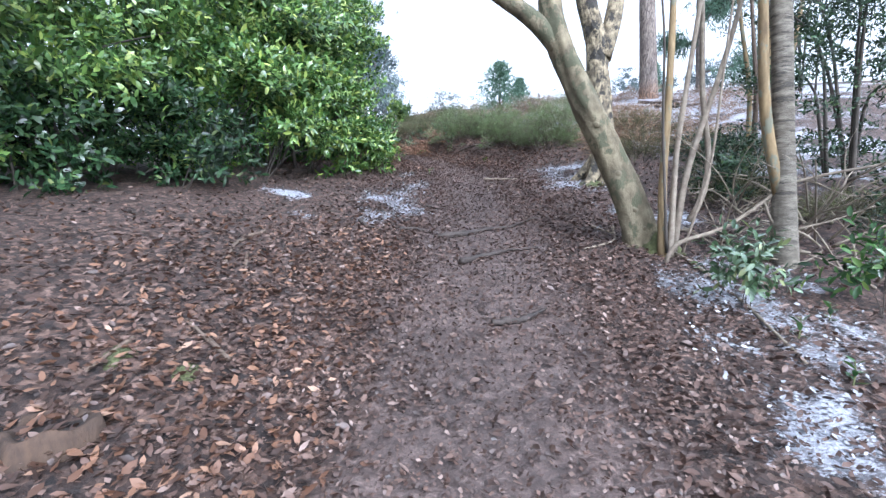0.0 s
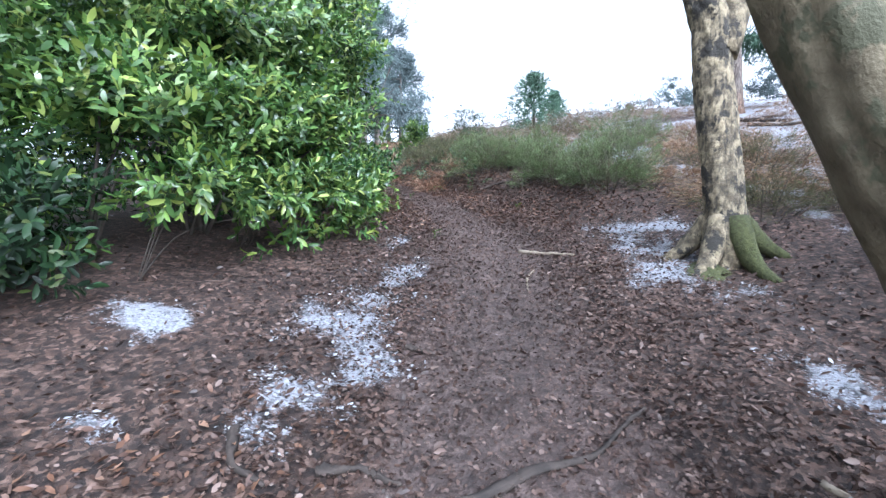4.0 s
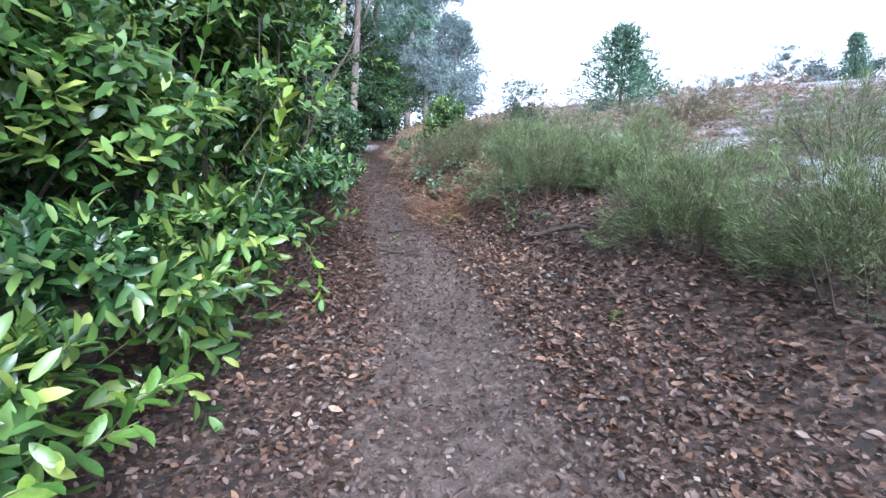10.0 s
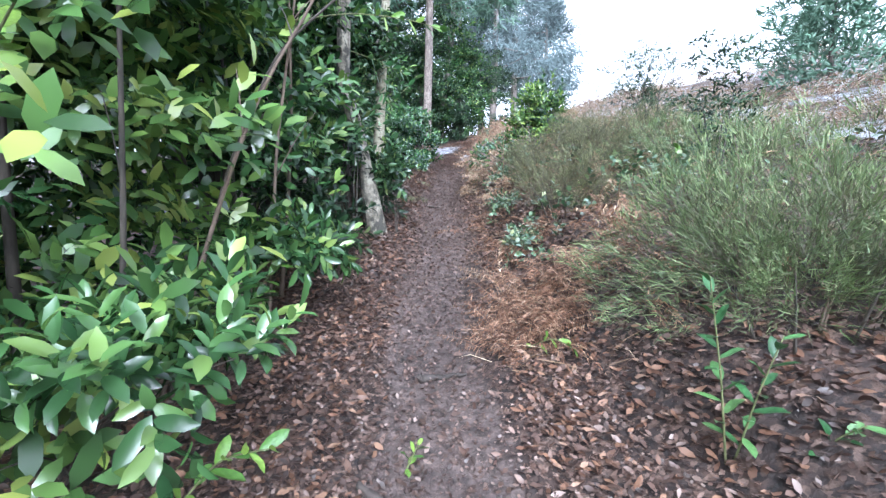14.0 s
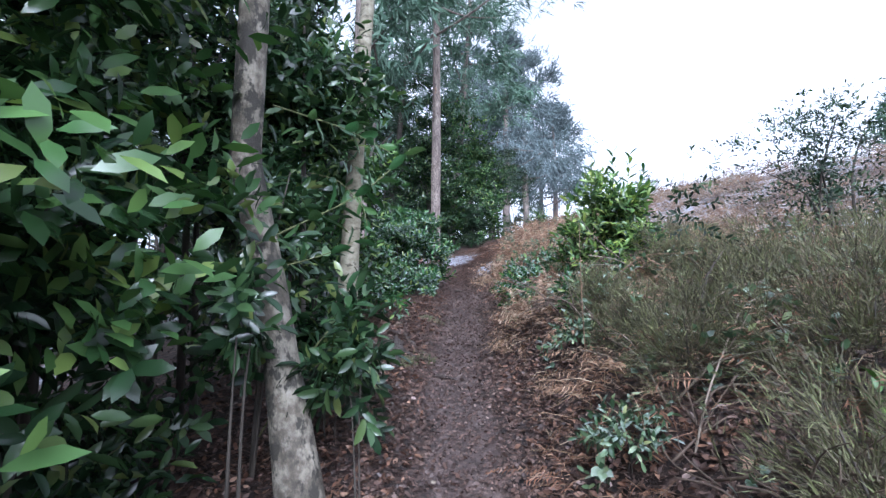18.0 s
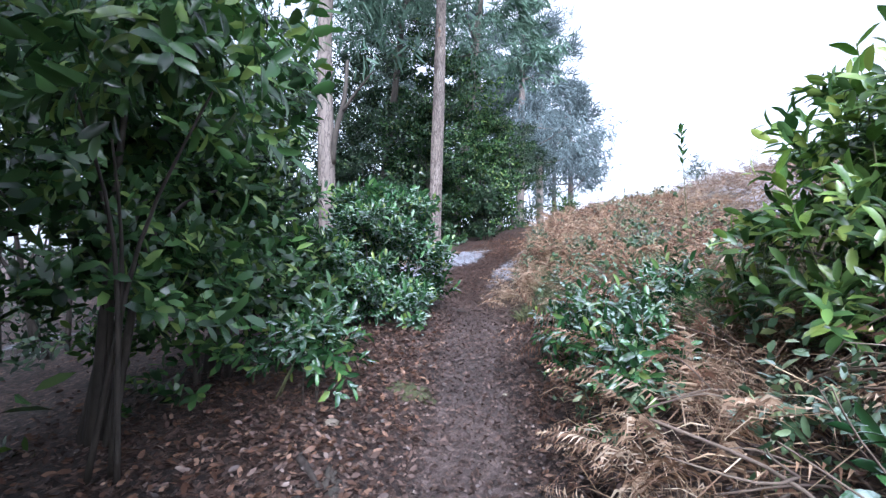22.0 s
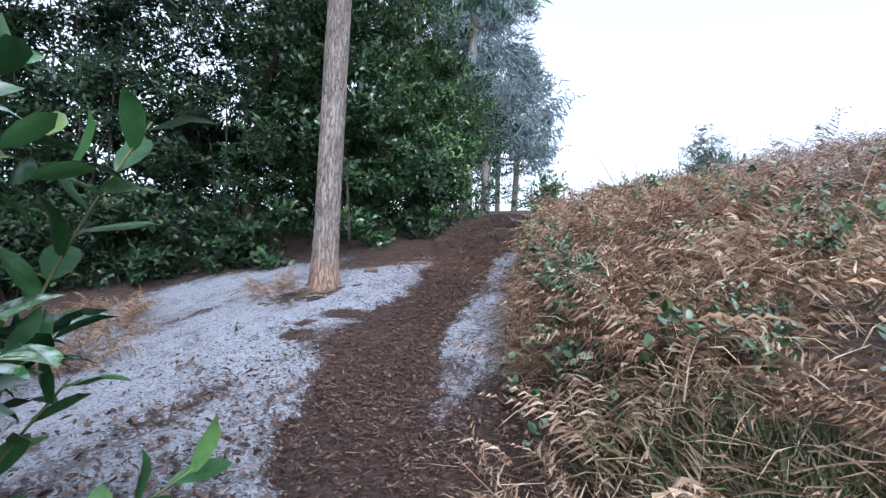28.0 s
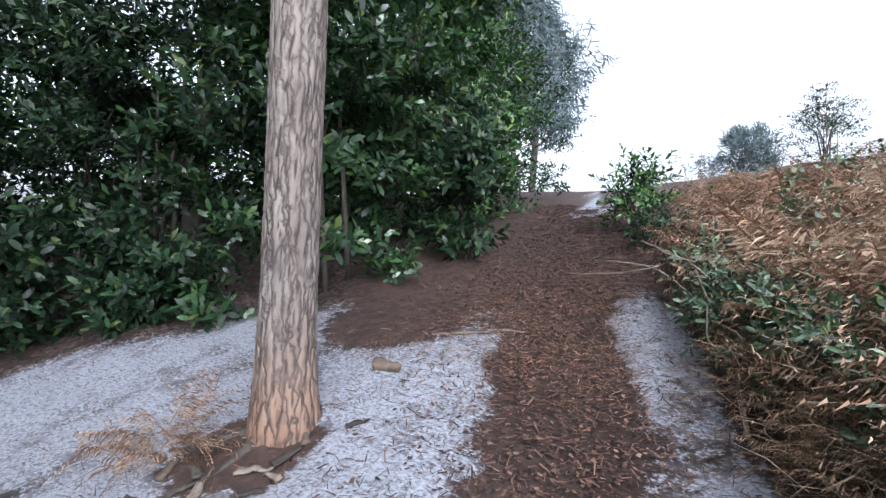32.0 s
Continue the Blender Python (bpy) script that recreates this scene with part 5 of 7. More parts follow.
for k, (p, r_, h, b) in enumerate([((-3.0, 7.6), .95, 2.1, .75), ((-2.6, 8.9), .8, 2.0, .7), ((-2.35, 10.6), .75, 2.0, .75)]):
    laurel(p, r_, r_, h, 300, .145, LAUREL_YOUNG, 310 + k, "bright laurel boughs spreading over shaded ground", b, 9, stems=3, gaps=.9, low=-.4, bough=.4, foot_at=(-.8, .2))

for k, (p, r_, h, n) in enumerate([((-1.55, 9.4), .45, .78, 110), ((-2.0, 8.4), .48, .85, 110), ((-1.5, 10.3), .32, .82, 70), ((-1.75, 8.9), .4, .72, 80), ((-1.65, 11.0), .35, 1.0, 80)]):
    laurel(p, r_, r_, h, n, .145, LAUREL_YOUNG, 330 + k, "low bright laurel bough spread over the path's edge", .42, 9, stems=3, group="low laurel branches", name="laurel_branch", category="branch", fine=True, bough=.3, gaps=1.2, foot_at=(-.6, .1))

# Mostly out of view: added to shade the ground, its edge fills the top left.
laurel((-4.7, 2.9), 1.5, 1.5, 5.6, 900, .14, LAUREL, 340, "tall laurel bush mostly out of view, added to shade the leaf-strewn ground", 1.3, 9, stems=6, gaps=.9, low=-.5)
laurel((-4.85, 19.45), .55, .5, 3.0, 90, .15, LAUREL, 341, "laurel bough hanging over the narrow path", 1.6, 9, stems=3, gaps=.9, group="low laurel branches", name="laurel_branch", category="branch", fine=True, foot_at=(-1.0, .4))
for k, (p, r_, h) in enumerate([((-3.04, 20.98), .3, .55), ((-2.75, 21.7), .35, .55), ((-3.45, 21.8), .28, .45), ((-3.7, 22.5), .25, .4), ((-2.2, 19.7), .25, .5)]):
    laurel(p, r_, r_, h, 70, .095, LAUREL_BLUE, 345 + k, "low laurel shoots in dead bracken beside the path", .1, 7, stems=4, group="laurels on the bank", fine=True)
laurel((2.1, 3.25), .32, .3, .28, 55, .085, BRAMBLE, 352, "low green seedlings in frozen dead leaves", .04, 6, stems=3, group="laurel seedlings", name="laurel_seedling", fine=True)

# laurels and saplings on the bank
laurel((-1.98, 20.72), .6, .55, 1.4, 380, .12, LAUREL_YOUNG, 11, "young upright laurel standing in brown bracken", .0, 9, stems=7, fine=True, bough=.22, group="laurels on the bank")
laurel((-5.3, 33.4), .5, .5, 1.2, 130, .12, LAUREL, 12, "small laurel beside the upper path", .1, 8, stems=5, group="laurels on the bank")
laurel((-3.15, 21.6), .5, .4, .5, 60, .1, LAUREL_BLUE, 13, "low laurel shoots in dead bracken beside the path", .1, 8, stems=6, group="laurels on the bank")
laurel((-.1, 19.9), .75, .7, 1.4, 800, .05, SHADE_DARK_LEAF, 14, "dark small-leaved holly on the bank", .1, 8, True, 6, group="hollies on the bank", name="holly_bush")
laurel((.3, 15.7), .26, .26, 1.3, 260, .045, SHADE_DARK_LEAF, 15, "small dark holly sapling in heather", .1, 8, True, 4, group="hollies on the bank", name="holly_bush")
laurel((-.95, 38.2), .7, .7, 1.7, 520, .07, SHADE_DARK_LEAF, 16, "dark shrub on the hill's skyline", .1, 8, True, 5, group="hollies on the bank", name="holly_bush")


def young_fir(at, h, r, seed, label):
    x, y = at
    root = thing("young_fir", (x, y, float(height(x, y))), label, "tree", "young firs on the heath")
    part("trunk", mesh_np("fir_trunk", *tube(bent([(0, 0, -.1), (0, 0, h)], 10), np.linspace(.05, .01, 10), 8), DARK_BARK, True), root)
    k = np.random.default_rng(seed)
    p, d = [], []
    for t in np.linspace(.05, 1, 13):
        for yaw in np.arange(7) * .9 + k.uniform(0, 6):
            reach = r * (1.02 - t) ** .65 * k.uniform(.5, 1.15) + .05
            for f in np.linspace(.25, 1, 6):
                p.append([np.cos(yaw) * reach * f + k.normal(0, .05), np.sin(yaw) * reach * f + k.normal(0, .05), t * h + .25 * reach * f + k.normal(0, .06)])
                d.append([np.cos(yaw), np.sin(yaw), .5])
    v_, f_ = tufts(np.array(p), unit(np.array(d)), 8, .15, .015, seed)
    tagged(part("foliage", mesh_np("fir_needles", v_, f_, CONIFER), root), kind="stuff")
    return root


young_fir((2.4, 20.25), 2.0, 1.25, 81, "young blue-green fir on the heath")
young_fir((4.8, 30), 1.5, .8, 83, "young fir on the snowy hillside")
young_fir((15.2, 33.9), 2.5, .9, 82, "small misty pine far off on the heath")
# Far heath trees: their haze comes from the pale leaf colour.
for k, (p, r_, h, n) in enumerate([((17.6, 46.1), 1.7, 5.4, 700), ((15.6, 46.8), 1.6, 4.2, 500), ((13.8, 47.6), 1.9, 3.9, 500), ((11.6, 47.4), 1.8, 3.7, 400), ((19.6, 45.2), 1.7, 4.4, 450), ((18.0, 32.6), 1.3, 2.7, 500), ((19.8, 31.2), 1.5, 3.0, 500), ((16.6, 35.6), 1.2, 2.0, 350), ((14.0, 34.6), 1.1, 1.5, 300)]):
    laurel(p, r_, r_, h, n, .17, FAR_CONIFER, 370 + k, "rounded tree far off on the heath, haze painted into its leaves", .0, 8, True, 3, group="misty trees on the heath", name="heath_tree", category="tree", gaps=1.2, inner=.4, low=-1, lump=.2)

# ---- heather, bracken and brambles on the bank ----
for k, (p, rx, ry, h, n, brown) in enumerate([((2.5, 11.55), .95, .85, .92, 5200, 0), ((1.72, 12.6), .68, .66, .88, 4200, 0), ((.55, 14.38), .92, .7, .95, 4800, 0), ((1.35, 14.2), .6, .5, .75, 2600, 0), ((1.9, 15.0), .6, .6, .75, 1800, 0), ((3.6, 13.8), 1.2, .9, .8, 2600, 0), ((-.85, 16.7), .55, .7, .65, 1800, 1), ((.5, 17.2), 1.0, .8, .7, 2400, 0),
                                              ((-1.35, 18.2), .55, .7, .55, 2400, 1), ((-.2, 18.8), .7, .7, .6, 1800, 1), ((3.4, 17.9), .8, .8, .5, 1200, 1), ((2.6, 16.5), 1.2, 1, .7, 1800, 1), ((3.9, 9.6), .9, .8, .6, 1800, 1), ((3.9, 6.3), .7, .6, .5, 1200, 1), ((4.7, 7.6), .8, .7, .5, 1200, 1), ((4.5, 5.1), .7, .6, .45, 1200, 1), ((5.2, 9.2), .9, .8, .5, 1200, 1), ((4.6, 11.2), 1.2, 1, .7, 1800, 1), ((-.65, 17.7), .6, .6, .8, 2600, 1), ((-1.0, 18.9), .5, .5, .7, 2200, 1), ((-1.75, 18.75), .35, .4, .5, 1400, 1), ((-1.25, 20.0), .5, .5, .65, 1800, 1), ((-2.05, 19.6), .4, .5, .55, 2400, 1), ((-2.3, 21.3), .5, .5, .55, 1500, 0), ((-1.5, 22.4), .7, .6, .5, 1200, 1)]):
    heather(p, rx, ry, h, int(n * 6.4), 100 + k, HEATHER_BROWN if brown else HEATHER, length=.06 if brown else .066, width=.0023 if brown else .0025, label= "brown-green straggling heather bush" if brown else "")

bank = np.random.default_rng(5)
for k, yy in enumerate(np.arange(14.6, 34, .95)):
    for m, off in enumerate((1.0, 1.85, 2.9, 4.2, 5.8)):
        y = yy + bank.uniform(-.3, .3)
        x = float(path_x(y)) + off + bank.uniform(-.25, .25) + (.4 if y > 26 else 0)
        few = .12 if y < 17 and m < 3 else .3 if y < 19.5 and m < 2 else (.25, .6)[m] if 22.6 < y < 25 and m < 2 else 1.0
        near_ = m < 3
        bracken((x, y), .5 + .12 * m, .6, int((78 if m == 0 else 78 if near_ else 70) * few), 300 + 7 * k + m, (.28, .55) if m < 2 else (.24, .45) if near_ else (.25, .45), BRACKEN_FROST if m > 2 else (BRACKEN, BRACKEN_RED, BRACKEN, BRACKEN_PALE, BRACKEN_RED)[(k * 3 + m * 2) % 5], "frost-dusted dead bracken on the slope" if m > 2 else "", m > 1 or (m == 1 and y < 22), .25, straw=.35 if y < 18 else 1.15 if near_ else .5)
for k, p in enumerate([(3.7, 11.2), (4.3, 10.6), (4.7, 11.6), (3.6, 10.3), (4.9, 10.1), (3.3, 12.3), (4.2, 12.6), (5.3, 12.4)]):
    bracken(p, .55, .5, 80, 840 + k, (.25, .45), BRACKEN, "red-brown dead bracken beside the heather", True, .3)
for k, p in enumerate([(-4.2, 25.7), (-4.4, 26.5), (-4.5, 27.2), (-4.55, 27.9), (-4.55, 28.6), (-4.6, 29.3), (-4.2, 27.6), (-3.8, 26.4), (-4.4, 28.2), (-4.3, 28.9), (-4.5, 27.65), (-4.75, 30.0), (-4.82, 27.75), (-4.78, 28.3), (-4.75, 27.1)]):
    bracken(p, .42, .42, 80, 820 + k, (.3, .58), BRACKEN_PALE if k > 11 else BRACKEN, "pale orange dead bracken leaning over the path's edge", False, .35, straw=1.4)
for k, p in enumerate([(-5.0, 26.6), (-4.95, 27.0), (-5.02, 27.35), (-5.08, 27.7), (-4.98, 28.2), (-5.1, 28.35), (-5.12, 28.9), (-4.9, 27.9), (-4.85, 26.2), (-5.05, 29.4)]):
    bracken(p, .2, .24, 46, 880 + k, (.16, .32), BRACKEN_PALE if k % 2 else BRACKEN, "low pale bracken at the foot of the bank", False, .7, straw=.8)
for k in range(9):
    bracken((bank.uniform(4.4, 6.0), bank.uniform(8.8, 14.5)), .7, .6, 60, 860 + k, (.25, .45), BRACKEN_FROST, "dead brown bracken clump among thin snow", True, .25)
for k in range(34):
    y = bank.uniform(11, 40)
    x = float(path_x(y)) + bank.uniform(5.5, 14)
    bracken((x, y), 1.1, 1.1, 42, 900 + k, (.4, .75), BRACKEN_FROST, "frosted dead bracken far up the heath", True, .2, straw=.5)
for k, p in enumerate([(-.9, 14.5), (-.75, 14.9), (-1.0, 15.3), (-.6, 15.2), (-.93, 14.9), (-.4, 15.75), (-1.2, 16.2), (-8.45, 26.0), (-9.06, 26.7), (-10.3, 27.4), (-8.2, 28.0), (-9.7, 27.35), (-8.7, 25.8)]):
    bracken(p, .26, .26, 40, 700 + k, (.22, .42), BRACKEN_RED if k < 7 else BRACKEN, "small tuft of dead bracken and straw", False, .6, straw=.15)

brambles = []
for k in range(2600):
    y = bank.uniform(15.5, 33)
    brambles.append((float(path_x(y)) + bank.uniform(.65, 3.6), y))
b_xy = np.array(brambles)
b_xy = b_xy[wave(b_xy[:, 0] * 1.6, b_xy[:, 1] * 1.6) > .38]
b_p = np.column_stack([b_xy, height(b_xy[:, 0], b_xy[:, 1]) + bank.uniform(.1, .42, len(b_xy))])
v_, f_ = shoots(b_p, unit(bank.normal(0, .6, b_p.shape) + [0, 0, .9]), 6, .07, .15, 77, (LEAF_V, LEAF_F), 1.7)
tagged(new("bramble_leaves", mesh_np("bramble_leaves", v_, f_, BRAMBLE)), "green bramble leaves trailing through the bracken", "bramble", kind="stuff")

# ---- birches and pines ----


def birch(at, pts, radii, label, seed, bark):
    x, y = at
    root = thing("birch_tree", (x, y, float(height(x, y))), label, "tree", "birches")
    part("trunk", trunk_mesh("birch_trunk", trunk_of(local(root, pts), radii, bark, 28, .035, seed, 80), bark), root)
    branch(root, "limb", local(root, [pts[-2], np.array(pts[-2]) + [.3, .2, .9], np.array(pts[-2]) + [.5, .5, 2.2]]), .05, .02, BIRCH_BARK, 10, 8, .05, seed)
    return root


birch((-3.28, 16.76), [(-3.22, 16.76, 4.0), (-3.33, 16.76, 4.6), (-3.5, 16.76, 5.4), (-3.72, 16.76, 6.15), (-3.68, 16.76, 7.0), (-3.7, 16.8, 8), (-3.5, 16.9, 10.5)], [.14, .092, .086, .082, .078, .07, .045], "white birch with peeling black-marked bark", 12, BIRCH_BARK)
birch((-4.25, 18.5), [(-4.28, 18.5, 4.3), (-4.25, 18.5, 5.1), (-4.18, 18.5, 6.0), (-4.12, 18.5, 6.8), (-4.0, 18.6, 9), (-3.9, 18.7, 11)], [.13, .088, .075, .069, .06, .038], "pale birch with smooth greenish-white bark", 13, PALE_BIRCH_BARK)

pine((-7.66, 28.3), 15, .152, 91, "tall pine with plated grey-pink bark in the clearing", .5, 4.2, (.25, .1), PINE_BARK, n=2000, tuft=(.26, .012), limbs=20, k=9, bark_sides=90, rows=330, plates=.07, flare=1.6)
pine((-8.1, 24.8), 14, .15, 92, "slim grey pine with a dark dead branch", .45, 3.2, (.35, .2), FAR_PINE_BARK, n=800, tuft=(.4, .03))
pine((-10.9, 30.8), 14, .12, 93, "dark pine trunk at the clearing's edge", .45, 3.6, (1.4, .3), DARK_BARK, n=1800, tuft=(.28, .014), limbs=18, k=9)
pine((-9.3, 33.6), 15, .17, 94, "leaning grey pine behind the laurels", .4, 3.4, (1.3, .6), FAR_PINE_BARK, n=800, tuft=(.45, .03))
# Far pines whose needles carry the haze as painted colour.
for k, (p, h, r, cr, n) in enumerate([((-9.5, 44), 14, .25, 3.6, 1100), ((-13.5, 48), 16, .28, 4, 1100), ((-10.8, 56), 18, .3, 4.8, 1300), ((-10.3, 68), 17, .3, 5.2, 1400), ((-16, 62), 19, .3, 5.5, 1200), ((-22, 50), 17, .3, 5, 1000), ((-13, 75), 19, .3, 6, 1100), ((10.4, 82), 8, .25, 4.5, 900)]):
    pine(p, h, r, 110 + k, "tall far pine with a broad ragged crown, haze painted into its needles", .3, cr, (.4, 0), FAR_PINE_BARK, FAR_CONIFER, int(n * 1.5) if k < 2 else n, (.45, .022) if k < 2 else (.7, .04), 12, 20, limbs=18, group="far pines", k=7)


def dead_branch():
    x, y = -8.1, 24.8
    root = thing("dead_branch", (-8.0, 24.7, 8.75), "dark forked dead branch on the slim pine", "branch")
    branch(root, "bough", [(-.05, .1, -.6), (.05, 0, -.1), (.25, 0, .45), (.3, 0, 1.2)], .06, .03, DARK_BARK, 12, 8, .1, 1)
    branch(root, "bough", [(.22, 0, .3), (.5, 0, .6), (.9, -.1, .85)], .035, .012, DARK_BARK, 10, 8, .1, 2)
    return root


dead_branch()

# ---- roots, sticks and stones ----


def lying(name, label, category, pts, r0, r1, material, seed=0, lift=.0, knobs=.12, flat=1.0, n=12, group=""):
    """A root or stick lying along points on the ground."""
    q = bent([(x, y, 0) for x, y in pts], n)
    k = np.random.default_rng(seed)
    q[:, 2] = height(q[:, 0], q[:, 1]) - .035 * mud_amount(q[:, 0], q[:, 1]) + lift + k.normal(0, .004, n)
    base = q[0].copy()
    return thing(name, tuple(base), label, category, group, mesh_np(name, *tube(q - base, np.linspace(r0, r1, n), 9, knobs, seed, flat), material, True))


for k, pts in enumerate([[(-.1, 5.25), (.2, 5.3), (.45, 5.5), (.8, 5.6), (1.02, 5.85), (1.15, 5.95)], [(.12, 4.38), (.3, 4.5), (.6, 4.72), (.95, 4.8)], [(.3, 3.15), (.5, 3.17), (.72, 3.36)], [(-1.05, 5.6), (-.95, 5.38), (-.75, 5.3)], [(-.55, 5.42), (-.35, 5.46), (-.15, 5.4)], [(-.3, 6.6), (-.1, 6.55)],
                         [(-1.47, 14.13), (-1.2, 14.26)], [(-1.35, 13.25), (-1.05, 13.18), (-.79, 13.12)], [(-3.75, 19.5), (-3.5, 19.42)], [(-5.5, 24.5), (-5.3, 24.4)]]):
    lying("tree_root", "bare dark root crossing the trodden path", "root", pts, .034 if k < 2 else .026, .01, ROOT, k, .024, .45, .9, 24, "roots on the path")
for k, (pts, r, m) in enumerate([([(.75, 9.02), (1.07, 8.86), (1.34, 8.7)], .028, TWIG_PALE), ([(.84, 8.32), (.74, 8.1), (.73, 7.96), (.71, 7.74)], .017, TWIG_PALE), ([(-1.86, 4.7), (-1.95, 4.2), (-1.8, 3.7)], .02, TWIG), ([(-1.75, 4.0), (-1.6, 3.6)], .016, TWIG), ([(-1.2, 2.45), (-1.6, 2.75)], .016, TWIG), ([(-1.75, 2.5), (-1.75, 2.15)], .014, TWIG),
                                 ([(2.22, 4.5), (2.28, 4.15), (2.2, 3.62), (2.08, 3.0), (1.97, 2.5)], .017, TWIG_PALE), ([(1.92, 5.35), (1.84, 5.05), (1.76, 4.83), (1.6, 4.71), (1.37, 4.6)], .017, TWIG_PALE), ([(-4.62, 19.76), (-4.35, 19.85)], .028, ROOT), ([(-4.5, 19.95), (-4.25, 19.5), (-4.15, 19.35)], .03, ROOT), ([(-4.75, 20.25), (-4.5, 20.1)], .024, ROOT), ([(1.7, 5.4), (1.85, 5.1)], .018, TWIG_PALE), ([(1.25, 8.4), (1.6, 8.3)], .012, TWIG), ([(6.3, 15.2), (6.7, 14.6), (7.3, 14.2)], .06, ROOT), ([(6.7, 14.6), (6.95, 14.75), (7.4, 14.85)], .04, ROOT), ([(6.4, 14.3), (6.9, 14.0), (7.6, 13.9)], .05, ROOT)]):
    lying("fallen_stick", "weathered fallen stick on dead leaves", "stick", pts, r, r * .6, m, 40 + k, r * .8, .1, group="fallen sticks")
lying("fallen_log", "half-buried dark log among dead leaves", "log", [(.42, 13.39), (.65, 13.3), (.95, 13.16)], .045, .03, ROOT, 3, .01, .15, .8)
for k, (pts, r_) in enumerate([([(-4.05, 19.05), (-4.2, 19.45), (-4.42, 19.85)], .065), ([(-4.45, 19.5), (-4.3, 19.62), (-4.12, 19.68)], .05), ([(-4.3, 20.0), (-4.55, 20.25)], .045)]):
    lying("rotten_log", "rotten mossy log half sunk beside the path", "log", pts, r_, r_ * .75, ROOT if k == 0 else DARK_BARK, 90 + k, r_ * .05, .55, .7, 22, "rotten logs by the path")
lying("bark_chunk", "chunk of rotten pine wood on the snow", "wood", [(-7.36, 28.85), (-7.2, 28.83)], .05, .035, TWIG, 4, .03, .25)
for k, (yaw, L) in enumerate([(2.6, .5), (3.6, .75), (4.4, .5)]):
    x0, y0 = -7.66 + .2 * math.cos(yaw), 28.3 + .2 * math.sin(yaw)
    lying("pine_root", "surface root at the foot of the pine", "root", [(x0, y0), (x0 + .3 * L * math.cos(yaw + .2), y0 + .3 * L * math.sin(yaw + .2)), (x0 + .6 * L * math.cos(yaw), y0 + .6 * L * math.sin(yaw))], .045, .012, DARK_BARK, 60 + k, -.005, .2, .9, 12, "roots of the pine")
for k, (x, y, yaw, L) in enumerate([(-7.98, 28.02, .6, .16), (-8.02, 27.82, 1.9, .2), (-7.82, 27.86, 2.6, .14), (-7.66, 27.92, .2, .18), (-7.5, 27.98, 1.1, .15), (-7.42, 28.14, 2.2, .13), (-7.9, 27.7, .9, .22), (-7.74, 27.74, 2.0, .12), (-7.56, 27.78, .4, .13), (-8.14, 27.95, 2.8, .14), (-8.1, 27.66, .3, .12), (-7.4, 27.9, 2.9, .1), (-7.28, 28.3, .5, .12), (-7.95, 27.56, 1.4, .13)]):
    lying("bark_flake", "curled flake of pine bark at the tree's foot", "bark", [(x, y), (x + .5 * L * math.cos(yaw), y + .5 * L * math.sin(yaw) + .01), (x + L * math.cos(yaw), y + L * math.sin(yaw))], .026, .014, (ROOT, TWIG, DARK_BARK, TWIG_PALE)[k % 4], 130 + k, .012, .4, .5, 9, "bark flakes by the pine")
lying("fallen_stick", "weathered fallen stick on dead leaves", "stick", [(-7.15, 29.4), (-6.8, 29.55), (-6.5, 29.75)], .015, .008, TWIG_PALE, 8, .012, .1, group="fallen sticks")


def pine_cone(x, y, seed):
    k = np.arange(26)
    t = (k + .5) / 26
    a = k * 2.4
    o = np.stack([np.cos(a) * .018 * np.sin(np.pi * t), np.sin(a) * .018 * np.sin(np.pi * t), .012 + .05 * t], 1)
    y_ = unit(np.stack([np.cos(a), np.sin(a), .6 + 0 * a], 1))
    x_ = unit(np.cross(y_, [0, 0, 1]))
    v_, f_ = stamp(LEAF2_V, LEAF2_F, o, x_, y_, np.cross(x_, y_), np.full(26, .024) * np.array([1.0]))
    return thing("pine_cone", (x, y, float(height(x, y)) + .015), "small dark pine cone lying on snow", "cone", "pine cones", mesh_np("pine_cone", *join([(v_, f_), tube([(0, 0, 0), (0, 0, .055)], [.014, .006], 8)]), DARK_BARK))


pine_cone(-7.66, 26.78, 1)
for p in [(-4.86, 20.68, .055), (-3.3, 21.9, .05), (-4.05, 21.9, .025), (-4.95, 22.1, .03), (-5.0, 21.2, .045), (-4.6, 21.3, .02), (-2.95, 17.6, .02)]:
    st = bmesh.new()
    bmesh.ops.create_icosphere(st, subdivisions=2, radius=p[2])
    for v_ in st.verts:
        v_.co *= 1 + .35 * noise.noise(v_.co * 30 + Vector((p[0], p[1], 0)))
        v_.co.z *= .6
    me_ = bpy.data.meshes.new("stone")
    st.to_mesh(me_)
    me_.materials.append(TWIG_PALE)
    thing("stone", (p[0], p[1], float(height(p[0], p[1])) + p[2] * .2), "small pale stone beside the path", "stone", "stones by the path", me_)

# ---- single shoots beside the walker, leaf by leaf ----


def leaf_mesh(seed, material):
    """One laurel leaf along y, one long: folded at its rib, wavy at the edge, drooping."""
    r = np.random.default_rng(seed)
    t = np.array([0, .12, .35, .62, .84, 1.0])
    w = np.array([.012, .1, .185, .2, .14, .012])
    vs, fs = [], []
    for a, b in zip(t, w):
        z = -.16 * a * a + .03 * np.sin(a * 9 + seed)
        e = r.normal(0, .012, 2)
        vs += [(-b, a, z + .3 * b + e[0]), (0, a, z), (b, a, z + .3 * b + e[1])]
    for k in range(5):
        o = 3 * k
        fs += [(o, o + 1, o + 4, o + 3), (o + 1, o + 2, o + 5, o + 4)]
    return mesh_np("leaf", np.array(vs), [np.array(fs)], material, True)


